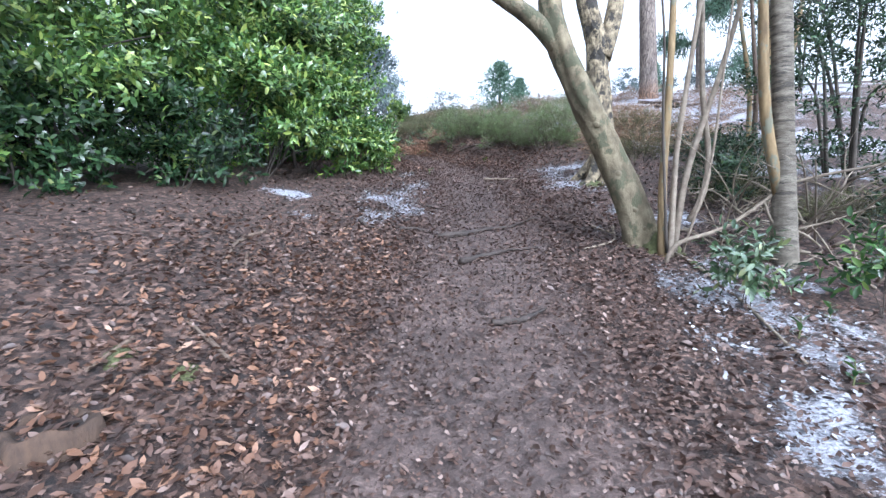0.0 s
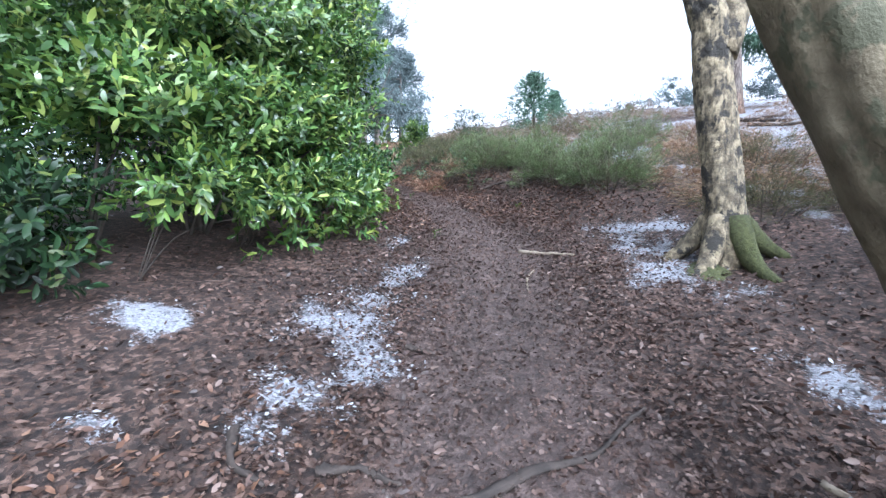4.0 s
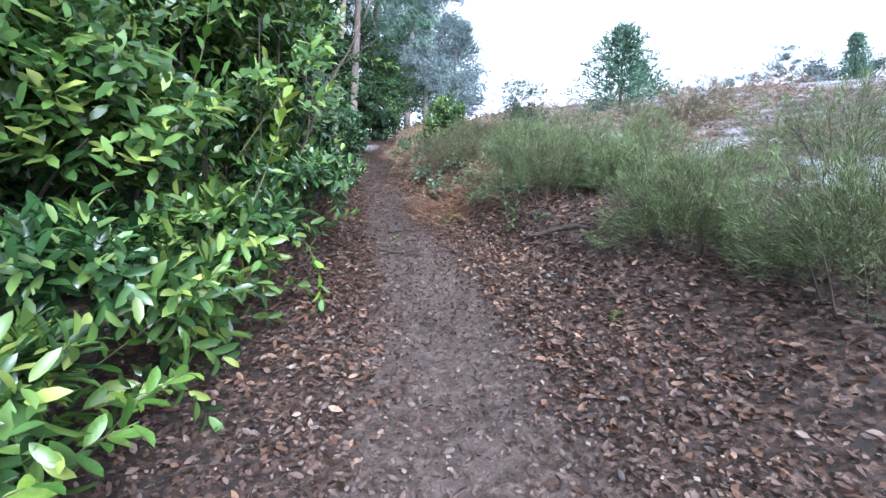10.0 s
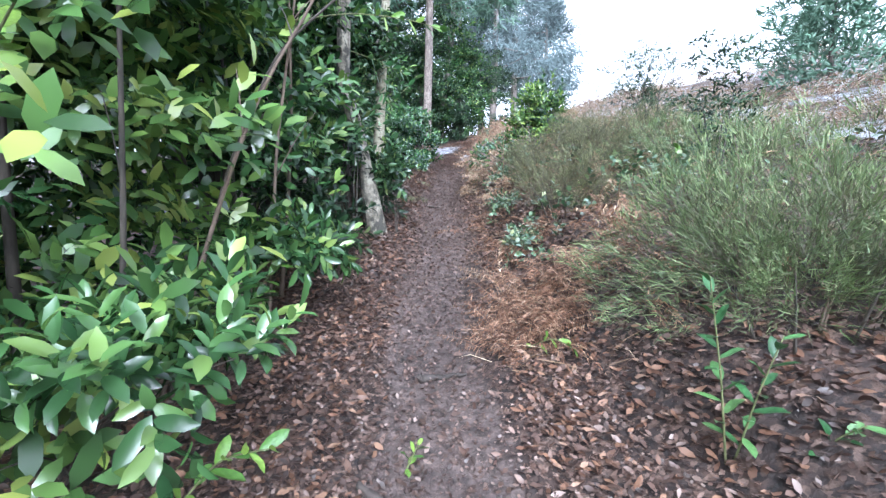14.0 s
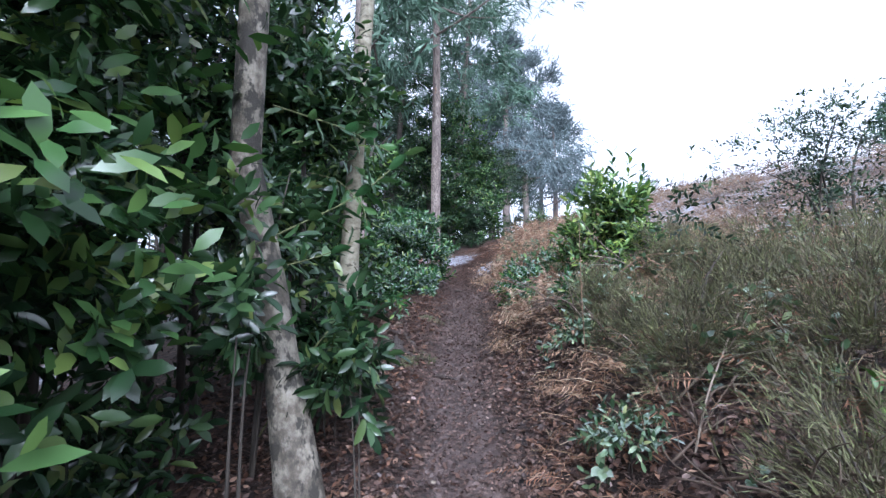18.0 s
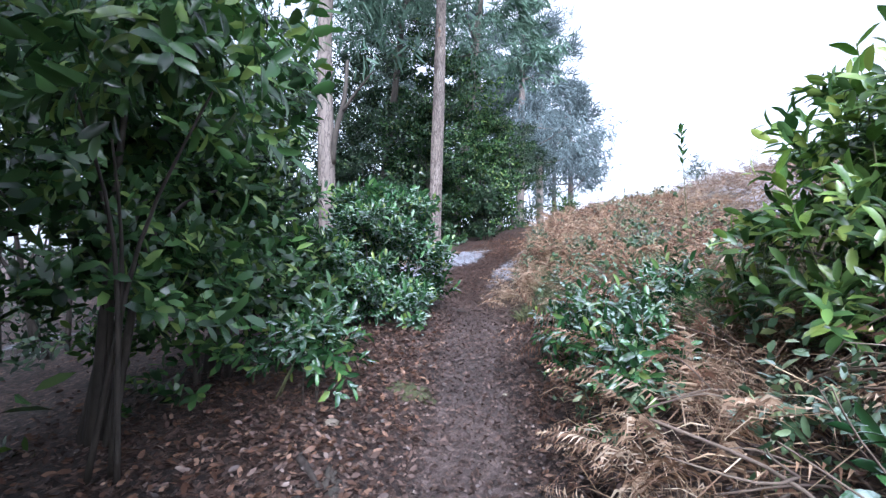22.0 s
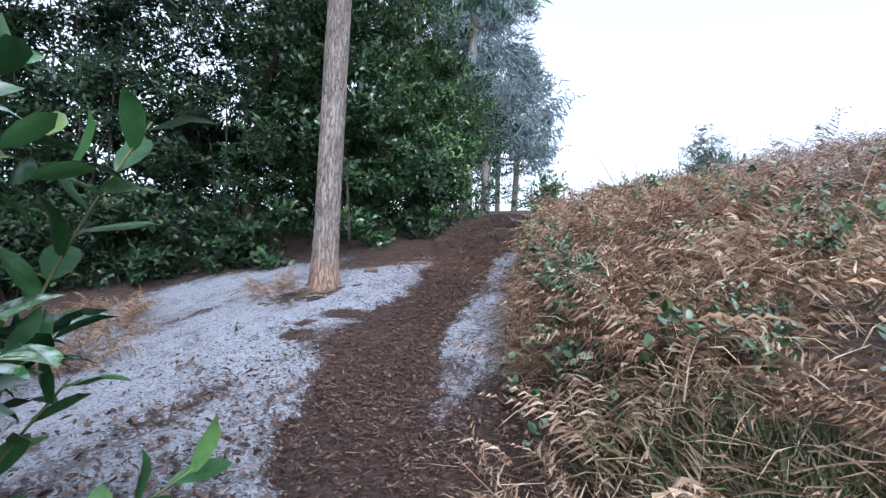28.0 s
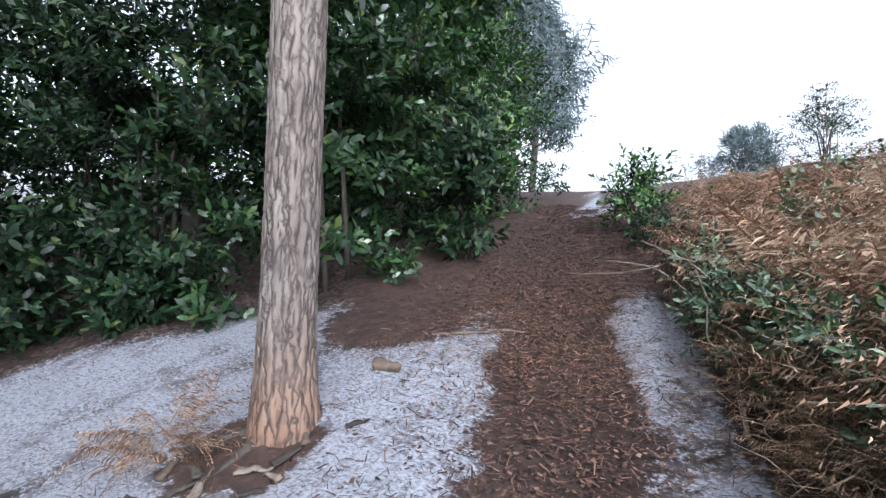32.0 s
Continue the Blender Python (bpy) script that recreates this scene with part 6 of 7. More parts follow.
def one_by_one(name, material, rough=.28):
    """Leaf material for leaves that are objects of their own."""
    m, n, l, b = nodes_of(name)
    info = n.new("ShaderNodeObjectInfo")
    colour = ramp(n, l, info.outputs["Random"], material)
    colour = mixed(n, l, "MULTIPLY", 1.0, colour, ramp(n, l, noise_of(n, l, 5, 3), [(0.3, (0.75, 0.75, 0.75)), (0.7, (1.2, 1.2, 1.15))]))
    l.new(colour, b.inputs["Base Color"])
    b.inputs["Roughness"].default_value = rough
    bumped(n, l, b, noise_of(n, l, 14, 2), 0.25, 0.01)
    t = n.new("ShaderNodeBsdfTranslucent")
    l.new(mixed(n, l, "MULTIPLY", 0.6, colour, (0.35, 0.5, 0.1)), t.inputs["Color"])
    x = n.new("ShaderNodeMixShader")
    x.inputs[0].default_value = 0.2
    l.new(b.outputs[0], x.inputs[1])
    l.new(t.outputs[0], x.inputs[2])
    l.new(x.outputs[0], n["Material Output"].inputs[0])
    return m


LEAF_BRIGHT = one_by_one("bright_single_leaf", [(0, (0.05, 0.12, 0.02)), (0.6, (0.11, 0.21, 0.035)), (1, (0.2, 0.3, 0.05))])
LEAF_DEEP = one_by_one("deep_single_leaf", [(0, (0.022, 0.062, 0.022)), (0.6, (0.045, 0.12, 0.04)), (1, (0.1, 0.19, 0.06))])
LEAF_YELLOW = one_by_one("yellow_green_leaf", [(0, (0.12, 0.19, 0.03)), (0.6, (0.22, 0.31, 0.045)), (1, (0.33, 0.38, 0.06))])
LEAVES = {m: [leaf_mesh(k, m) for k in range(3)] for m in (LEAF_BRIGHT, LEAF_DEEP, LEAF_YELLOW)}


def leafy_shoot(points, n, size, material, seed, label, start=.25, group="single laurel shoots"):
    """A stem through points with n leaves spiralling up it, each an object."""
    p = bent(points, 16)
    root = thing("laurel_shoot", tuple(p[0]), label, "shoot", group)
    q = p - p[0]
    part("stem", mesh_np("shoot_stem", *tube(q, np.linspace(.0055, .0025, 16), 6), GREEN_STEM, True), root)
    r = np.random.default_rng(seed)
    d = unit(np.gradient(q, axis=0))
    for k in range(n):
        f = start + (1 - start) * (k + .5) / n
        a = f * 15
        i0 = min(int(a), 14)
        o = q[i0] + (q[i0 + 1] - q[i0]) * (a - i0)
        ax = d[i0]
        ref = unit(np.cross(ax, [.3, .2, 1.0]))
        oth = np.cross(ax, ref)
        g = k * 2.4 + r.normal(0, .2)
        tilt = radians(72 - 42 * f + r.normal(0, 8))
        y_ = unit(ax * math.cos(tilt) + (ref * math.cos(g) + oth * math.sin(g)) * math.sin(tilt) + np.array([0, 0, -.12]))
        z_ = ax + np.array([0, 0, .4])
        z_ = unit(z_ - (z_ @ y_) * y_)
        x_ = np.cross(y_, z_)
        s = size * r.uniform(.75, 1.15) * (1 - .3 * abs(f - .55))
        m = Matrix.Identity(4)
        for c, axis in enumerate((x_, y_, z_)):
            for w in range(3):
                m[w][c] = axis[w] * s
        m.translation = Vector(o)
        leaf = new("leaf", LEAVES[material][k % 3])
        leaf.parent = root
        leaf.matrix_local = m
    return root


leafy_shoot([(-5.85, 23.75, 6.0), (-5.78, 23.88, 6.7), (-5.68, 23.93, 6.95), (-5.58, 23.98, 7.14)], 15, .155, LEAF_DEEP, 1, "frosted laurel shoot reaching over the snowy clearing", .35)
leafy_shoot([(-5.8, 23.6, 5.9), (-5.7, 23.78, 6.45), (-5.6, 23.85, 6.62)], 12, .14, LEAF_DEEP, 2, "dark laurel shoot dusted with snow", .4)
leafy_shoot([(-5.75, 23.7, 5.9), (-5.6, 23.9, 6.3), (-5.45, 24.0, 6.42)], 11, .14, LEAF_DEEP, 3, "dark laurel shoot dusted with snow", .4)
leafy_shoot([(-5.5, 20.9, 5.1), (-5.25, 20.95, 5.7), (-5.1, 21.0, 6.0)], 12, .13, LEAF_DEEP, 4, "pale laurel shoot low beside the path", .3)
leafy_shoot([(-5.45, 20.8, 5.1), (-5.2, 20.85, 5.6), (-5.02, 20.88, 5.8)], 12, .13, LEAF_DEEP, 5, "pale laurel shoot low beside the path", .3)
leafy_shoot([(-4.2, 17.9, 6.45), (-3.9, 17.9, 6.35), (-3.62, 17.85, 6.1), (-3.55, 17.8, 5.9)], 11, .14, LEAF_DEEP, 6, "drooping laurel shoot with hanging leaves", .3)
leafy_shoot([(-4.3, 18.1, 6.7), (-4.0, 18.2, 6.6), (-3.75, 18.25, 6.35)], 11, .14, LEAF_DEEP, 7, "drooping laurel shoot with hanging leaves", .3)
leafy_shoot([(-3.9, 17.6, 4.5), (-3.75, 17.8, 5.2), (-3.66, 17.82, 5.5)], 9, .13, LEAF_DEEP, 8, "slim laurel shoot at the birch's foot", .4)
leafy_shoot([(-2.0, 10.0, 2.7), (-1.5, 10.1, 3.1), (-1.2, 10.2, 3.35), (-1.05, 10.22, 3.5)], 16, .12, LEAF_BRIGHT, 9, "bright laurel shoot reaching toward the path", .3)
leafy_shoot([(-1.75, 11.4, 2.95), (-1.45, 11.55, 3.2), (-1.3, 11.62, 3.1)], 11, .11, LEAF_BRIGHT, 10, "bright drooping laurel shoot at the path's edge", .3)
leafy_shoot([(-1.9, 12.6, 3.3), (-1.6, 12.75, 3.7), (-1.4, 12.8, 3.75)], 14, .12, LEAF_BRIGHT, 11, "bright laurel shoot over dead leaves", .3)
leafy_shoot([(-2.7, 13.9, 3.6), (-2.45, 13.9, 4.1), (-2.25, 13.92, 4.28)], 12, .13, LEAF_BRIGHT, 12, "laurel shoot low beside the narrow path", .3)
leafy_shoot([(-2.0, 8.6, 2.3), (-1.5, 8.7, 2.8), (-1.15, 8.72, 2.95)], 14, .12, LEAF_BRIGHT, 14, "bright laurel shoot reaching toward the path", .3)
leafy_shoot([(-1.9, 9.6, 2.55), (-1.45, 9.8, 2.9), (-1.15, 9.9, 2.98)], 14, .12, LEAF_BRIGHT, 15, "bright laurel shoot reaching toward the path", .3)
leafy_shoot([(-2.6, 14.4, 5.9), (-2.1, 14.45, 5.9), (-1.7, 14.5, 5.82), (-1.45, 14.52, 5.72)], 14, .12, LEAF_BRIGHT, 16, "overhanging laurel shoot above the path", .3)
leafy_shoot([(.12, 13.72, 3.5), (.08, 13.7, 3.9), (.02, 13.68, 4.3)], 15, .115, LEAF_DEEP, 17, "small laurel seedling before the heather", .15, "laurel seedlings")
leafy_shoot([(.14, 13.72, 3.5), (.2, 13.66, 3.85), (.26, 13.62, 4.1)], 13, .115, LEAF_DEEP, 18, "small laurel seedling before the heather", .15, "laurel seedlings")
leafy_shoot([(.4, 13.7, 3.5), (.45, 13.66, 3.72), (.52, 13.62, 3.8)], 10, .1, LEAF_DEEP, 28, "small laurel seedling before the heather", .1, "laurel seedlings")
leafy_shoot([(-1.5, 11.35, 3.6), (-1.25, 11.4, 3.55), (-1.14, 11.42, 3.3), (-1.13, 11.42, 3.05)], 15, .12, LEAF_BRIGHT, 29, "bright laurel shoot hanging to the path's edge", .3)
leafy_shoot([(-1.5, 11.0, 3.6), (-1.35, 11.05, 4.0), (-1.27, 11.08, 4.3), (-1.24, 11.1, 4.5)], 14, .15, LEAF_YELLOW, 30, "yellow-green laurel shoot before the dark thicket", .45)
leafy_shoot([(-2.2, 10.9, 3.6), (-1.9, 10.95, 4.3), (-1.75, 11.0, 4.8), (-1.7, 11.0, 5.2)], 14, .14, LEAF_BRIGHT, 31, "tall laurel shoot before the dark thicket", .35)
leafy_shoot([(-2.3, 12.1, 4.2), (-1.9, 12.3, 4.9), (-1.65, 12.4, 5.3), (-1.55, 12.45, 5.5)], 15, .12, LEAF_BRIGHT, 32, "yellow-green laurel shoot over the path's edge", .3)
leafy_shoot([(-.95, 14.6, 3.6), (-.7, 14.5, 3.75), (-.55, 14.45, 3.7)], 7, .09, LEAF_BRIGHT, 19, "small laurel seedling beside the path", .2, "laurel seedlings")
leafy_shoot([(-.9, 17.3, 4.4), (-.85, 17.25, 4.75), (-.83, 17.2, 5.0)], 12, .12, LEAF_BRIGHT, 20, "bright laurel seedling in bracken", .15, "laurel seedlings")
leafy_shoot([(.1, 16.9, 4.5), (.13, 16.88, 4.9), (.15, 16.85, 5.15)], 12, .13, LEAF_BRIGHT, 21, "bright laurel seedling in bracken", .15, "laurel seedlings")
leafy_shoot([(-1.9, 21.4, 5.6), (-1.93, 21.4, 6.1), (-1.95, 21.38, 6.35)], 12, .13, LEAF_DEEP, 22, "laurel shoot in dead bracken", .15, "laurel seedlings")
leafy_shoot([(-2.85, 21.9, 5.4), (-2.9, 21.92, 5.75), (-2.95, 21.9, 5.95)], 12, .12, LEAF_DEEP, 23, "laurel shoot in dead bracken", .1, "laurel seedlings")
leafy_shoot([(-3.35, 21.3, 5.1), (-3.35, 21.3, 5.4), (-3.4, 21.28, 5.55)], 10, .11, LEAF_DEEP, 24, "laurel shoot in dead bracken", .1, "laurel seedlings")
leafy_shoot([(-.75, 17.0, 4.3), (-.8, 17.0, 4.6)], 7, .1, LEAF_DEEP, 25, "low green shoot on the bank", .1, "laurel seedlings")
for k, (x, y) in enumerate([(2.3, 3.3), (2.5, 3.0), (2.05, 2.3), (2.7, 3.7), (2.15, 2.8), (2.6, 2.4), (-.35, 9.6), (.95, 11.6), (-1.2, 13.4)]):
    z = float(height(x, y))
    leafy_shoot([(x, y, z - .01), (x + .03, y + .02, z + .07), (x + .05, y + .05, z + .12)], 7, .08, LEAF_DEEP if k < 6 else LEAF_BRIGHT, 40 + k, "low green seedling among frozen dead leaves", .1, "laurel seedlings")

leafy_shoot([(-2.5, 23.9, 6.1), (-2.53, 23.9, 7.0), (-2.54, 23.9, 7.5), (-2.54, 23.9, 7.72)], 16, .12, LEAF_DEEP, 80, "tall thin laurel sprig above the bracken", .72, "laurel seedlings")
for k, (dx, dy, top) in enumerate([(-.35, 0, 1.3), (-.15, -.2, 1.5), (.1, .1, 1.6), (.3, -.1, 1.5), (.45, .15, 1.3), (-.45, -.2, 1.05), (.15, -.3, 1.2)]):
    z = float(height(-1.98 + dx, 20.72 + dy))
    leafy_shoot([(-1.98 + dx * .4, 20.72 + dy * .4, z + .3), (-1.98 + dx * .8, 20.72 + dy, z + top * .7), (-1.98 + dx, 20.72 + dy, z + top)], 13, .13, LEAF_BRIGHT if k % 2 else LEAF_DEEP, 90 + k, "upright laurel shoot standing in brown bracken", .6, "laurel seedlings")

# bare limbs among the laurels
for k, (pts, r0, m) in enumerate([([(-2.75, 13.3, 3.3), (-2.3, 13.45, 4.6), (-2.17, 13.55, 5.05), (-2.08, 13.66, 5.35), (-1.95, 13.8, 5.65), (-1.7, 14.0, 6.4)], .02, TWIG), ([(-2.9, 13.5, 3.3), (-2.5, 13.7, 4.8), (-2.15, 13.75, 5.45), (-1.6, 14.0, 5.95)], .02, DARK_BARK),
                                  ([(-2.45, 12.9, 3.2), (-2.4, 13.0, 4.4), (-2.45, 13.1, 5.8), (-2.4, 13.2, 7)], .022, DARK_BARK), ([(-2.3, 12.3, 3.1), (-2.2, 12.35, 4.3), (-2.25, 12.4, 5.6)], .016, DARK_BARK), ([(-2.8, 14.3, 3.6), (-2.75, 14.4, 5), (-2.6, 14.6, 6.6)], .022, TWIG), ([(-3.2, 14.9, 3.7), (-3.1, 15, 5.2), (-3.15, 15.1, 7)], .028, TWIG)]):
    base_ = np.array(pts[0])
    limb_root = thing("laurel_limb", tuple(base_), "bare slanting laurel limb at the thicket's edge", "branch", "bare laurel limbs")
    line_ = bent(np.array(pts) - base_, 24)
    part("bough", mesh_np("laurel_bough", *tube(line_, np.linspace(r0 * .75, r0 * .3, 24), 9, .05, k), m, True), limb_root)
    kk = np.random.default_rng(k)
    for j_ in (9, 12, 15, 18, 21):
        e_ = line_[j_] + np.array([kk.uniform(-.35, .3), kk.uniform(-.1, .4), kk.uniform(.15, .5)])
        part("twig", mesh_np("laurel_twig", *tube(bent([line_[j_], (line_[j_] + e_) / 2 + [0, 0, .05], e_], 7), np.linspace(.006, .002, 7), 5), m, True), limb_root)

# ---- small things on the ground ----


def hollow_stump(x, y):
    """The rotten rim of a stump round a near-black disc that paints the hollow's shade."""
    g = float(height(x, y))
    ang = np.linspace(0, 2 * np.pi, 28, endpoint=False)
    rings = []
    for r_, z_ in ((.22, -.06), (.2, .015), (.185, .05), (.155, .045), (.145, .03), (.135, .018)):
        rr = .8 * r_ * (1 + .12 * np.sin(3 * ang + 1) + .07 * np.sin(7 * ang))
        rings.append(np.stack([np.cos(ang) * rr, np.sin(ang) * rr, z_ + .012 * np.sin(5 * ang) * (z_ > .02)], 1))
    v_ = np.concatenate(rings)
    i_, j_ = np.meshgrid(np.arange(5), np.arange(28), indexing="ij")
    a, b = i_ * 28 + j_, i_ * 28 + (j_ + 1) % 28
    f_ = np.stack([a, b, b + 28, a + 28], -1).reshape(-1, 4)
    root = thing("tree_stump", (x, y, g), "rotten hollow stump sunk in dead leaves", "stump")
    part("rim", mesh_np("stump_rim", v_, [f_], ROTTEN_WOOD, True), root, "brown crumbling rim")
    # Flat disc just above the ground, painted dark to look like a cavity.
    part("hollow", mesh_np("stump_hollow", np.concatenate([rings[-1] * [1, 1, 0] + [0, 0, .018], [[0, 0, .016]]]), [np.stack([np.arange(28), (np.arange(28) + 1) % 28, np.full(28, 28)], -1)], HOLLOW_SHADE), root, "near-black disc painted as the hollow's shade")


hollow_stump(-1.6, 1.78)


def mound(name, label, category, x, y, rx, ry, h, material, seed, n=26):
    """A low lumpy mound pressed into the ground."""
    t, a = np.meshgrid(np.linspace(0, 1, 9), np.linspace(0, 2 * np.pi, n, endpoint=False), indexing="ij")
    k = np.random.default_rng(seed).uniform(0, 6.28, 4)
    rr = t * (1 + .18 * np.sin(2 * a + k[0]) + .12 * np.sin(5 * a + k[1]))
    px, py = rr * np.cos(a) * rx, rr * np.sin(a) * ry
    g = float(height(x, y))
    pz = height(px + x, py + y) - g + h * (1 - t ** 2.2) * (1 + .35 * np.sin(9 * px / rx + k[2]) * np.sin(8 * py / ry + k[3])) - .01
    i_, j_ = np.meshgrid(np.arange(8), np.arange(n), indexing="ij")
    p_, q_ = i_ * n + j_, i_ * n + (j_ + 1) % n
    return thing(name, (x, y, g), label, category, data=mesh_np(name, np.stack([px, py, pz], -1).reshape(-1, 3), [np.stack([p_, q_, q_ + n, p_ + n], -1).reshape(-1, 4)], material, True))


mound("moss_cushion", "green-brown moss cushion beside a rotting log", "moss", -4.1, 19.55, .09, .3, .04, MOSS, 1)
mound("moss_cushion", "small moss cushion on the path's lip", "moss", -4.75, 21.6, .16, .25, .04, MOSS, 3)
mound("moss_cushion", "moss at the foot of the old birch", "moss", 2.55, 8.15, .25, .25, .08, MOSS, 4)
mound("moss_cushion", "mossy hump at the foot of the leaning tree", "moss", 2.12, 4.72, .27, .24, .16, MOSS, 7)
mound("moss_cushion", "green moss in dead leaves", "moss", -1.35, 2.3, .1, .08, .03, MOSS, 5)
mound("moss_cushion", "green moss in dead leaves", "moss", -1.72, 2.35, .09, .12, .03, MOSS, 6)
twig_tangle((-5.0, 29.6), 51, 8, .8, "pale bare branch lying over bracken", TWIG_PALE)
twig_tangle((-4.9, 30.3), 52, 6, .6, "pale bare branch lying over bracken", TWIG_PALE)
twig_tangle((-3.3, 22.6), 53, 5, .5, "thin dead stalks in bracken", TWIG)
twig_tangle((-1.4, 17.3), 54, 7, .6, "thin brown stalks on the bank", TWIG)
twig_tangle((-2.1, 19.6), 55, 7, .6, "thin brown stalks on the bank", TWIG)
twig_tangle((-1.0, 18.6), 56, 7, .6, "thin brown stalks on the bank", TWIG)
laurel((-1.33, 18.35), .28, .28, 1.45, 22, .055, SHADE_DARK_LEAF, 19, "thin dark-leaved sapling above the bracken", .55, 7, False, 1, group="hollies on the bank", name="holly_sapling")
laurel((-5.4, 31.3), .45, .5, .7, 200, .075, SHADE_DARK_LEAF, 24, "dark bramble bush beside the upper path", .05, 8, False, 4, group="brambles by the snow", name="bramble_bush")
laurel((-5.05, 30.3), .36, .5, .55, 145, .075, BRAMBLE, 25, "low bramble beside the snowy strip", .05, 7, False, 3, group="brambles by the snow", name="bramble_bush")
laurel((-4.9, 29.3), .3, .5, .42, 140, .075, BRAMBLE, 26, "low bramble beside the snowy strip", .03, 7, False, 3, group="brambles by the snow", name="bramble_bush")
laurel((-4.8, 28.4), .28, .45, .4, 140, .075, BRAMBLE, 27, "low bramble beside the snowy strip", .03, 7, False, 3, group="brambles by the snow", name="bramble_bush")
laurel((-5.1, 32.3), .4, .5, .6, 120, .075, SHADE_DARK_LEAF, 28, "dark bramble bush beside the upper path", .05, 8, False, 4, group="brambles by the snow", name="bramble_bush")

for k, (x, y) in enumerate([(-5.02, 28.0), (-4.9, 27.5), (-5.06, 28.6), (-4.8, 26.9), (-4.7, 26.3), (-5.15, 29.15), (-5.25, 29.6)]):
    laurel((x, y), .2, .3, .2, 75, .07, BRAMBLE, 420 + k, "low dark bramble at the edge of the snowy strip", .03, 7, False, 3, group="brambles by the snow", name="bramble_bush", fine=True)


def dead_stem(x, y, h, seed, label="tall dead bracken stem above the bank"):
    """A bare upright stem with a few withered side sprays."""
    g = float(height(x, y))
    root = thing("dead_fern", (x, y, g), label, "fern", "dead stems on the skyline")
    r = np.random.default_rng(seed)
    tip = np.array([r.normal(0, .1), r.normal(0, .1), h])
    line = bent([(0, 0, -.03), tip * .5 + [r.normal(0, .04), 0, 0], tip], 10)
    part("stalk", mesh_np("dead_stalk", *tube(line, np.linspace(.006, .002, 10), 5), STRAW, True), root)
    for k in range(4):
        o = line[4 + k]
        e = o + np.array([r.normal(0, .14), r.normal(0, .14), r.uniform(-.02, .14)])
        part("spray", mesh_np("dead_spray", *tube(bent([o, (o + e) / 2 + [0, 0, .03], e + [0, 0, -.04]], 6), np.linspace(.003, .001, 6), 4), STRAW, True), root)
    return root


for k, (x, y, h) in enumerate([(-3.9, 31.3, 1.25), (-3.7, 31.5, 1.0), (-4.5, 32.1, .7), (-4.2, 31.9, .9), (-3.4, 30.9, .9), (-2.6, 30.0, .8), (-2.9, 31.8, 1.0), (-2.09, 18.6, 1.2), (-2.3, 26.0, .8), (-1.6, 25.0, .9), (-1.2, 27, .9)]):
    dead_stem(x, y, h, k)


def bramble_cane(x, y, yaw, reach, rise, seed):
    """A long thorny cane that arches over the bracken, with a few side leaves."""
    g = float(height(x, y))
    root = thing("bramble_cane", (x, y, g), "long arching bare bramble cane over bracken", "bramble", "canes on the bank")
    r = np.random.default_rng(seed)
    c, q = math.cos(yaw), math.sin(yaw)
    ex, ey = c * reach, q * reach
    end = float(height(x + ex, y + ey)) - g + .3
    line = bent([(0, 0, -.03), (ex * .15, ey * .15, rise * .6), (ex * .5, ey * .5 + r.normal(0, .05), rise + end * .3), (ex, ey, end)], 22)
    part("stalk", mesh_np("cane_stalk", *tube(line, np.linspace(.0065, .003, 22), 6, .08, seed), TWIG_PALE if seed % 2 else STRAW, True), root)
    p = line[4:20:3] + r.normal(0, .015, (6, 3))
    part("foliage", mesh_np("cane_leaves", *shoots(p, unit(r.normal(0, .6, (6, 3)) + [0, 0, .8]), 4, .06, .05, seed, (LEAF_V, LEAF_F), 1.7), BRAMBLE, True), root)
    return root


for k, (x, y, yaw, reach, rise) in enumerate([(-2.0, 18.7, .5, 1.4, .55), (-1.75, 18.2, .2, 1.2, .4), (-2.3, 19.4, .1, 1.3, .5), (-1.5, 17.4, .9, 1.1, .5), (-2.6, 20.6, .4, 1.2, .5), (-2.9, 21.8, .1, 1.4, .6), (-3.3, 24.0, .3, 1.5, .6), (-3.6, 24.8, -.2, 1.3, .5), (-3.9, 26.0, .5, 1.3, .6), (-4.2, 27.0, .1, 1.2, .5), (-4.0, 27.9, -.3, 1.4, .6), (-4.5, 28.8, .4, 1.2, .5), (-3.0, 26.8, .8, 1.4, .5), (-2.5, 22.8, .6, 1.3, .5), (-4.7, 30.2, .3, 1.0, .5)]):
    bramble_cane(x, y, yaw, reach, rise, 900 + k)


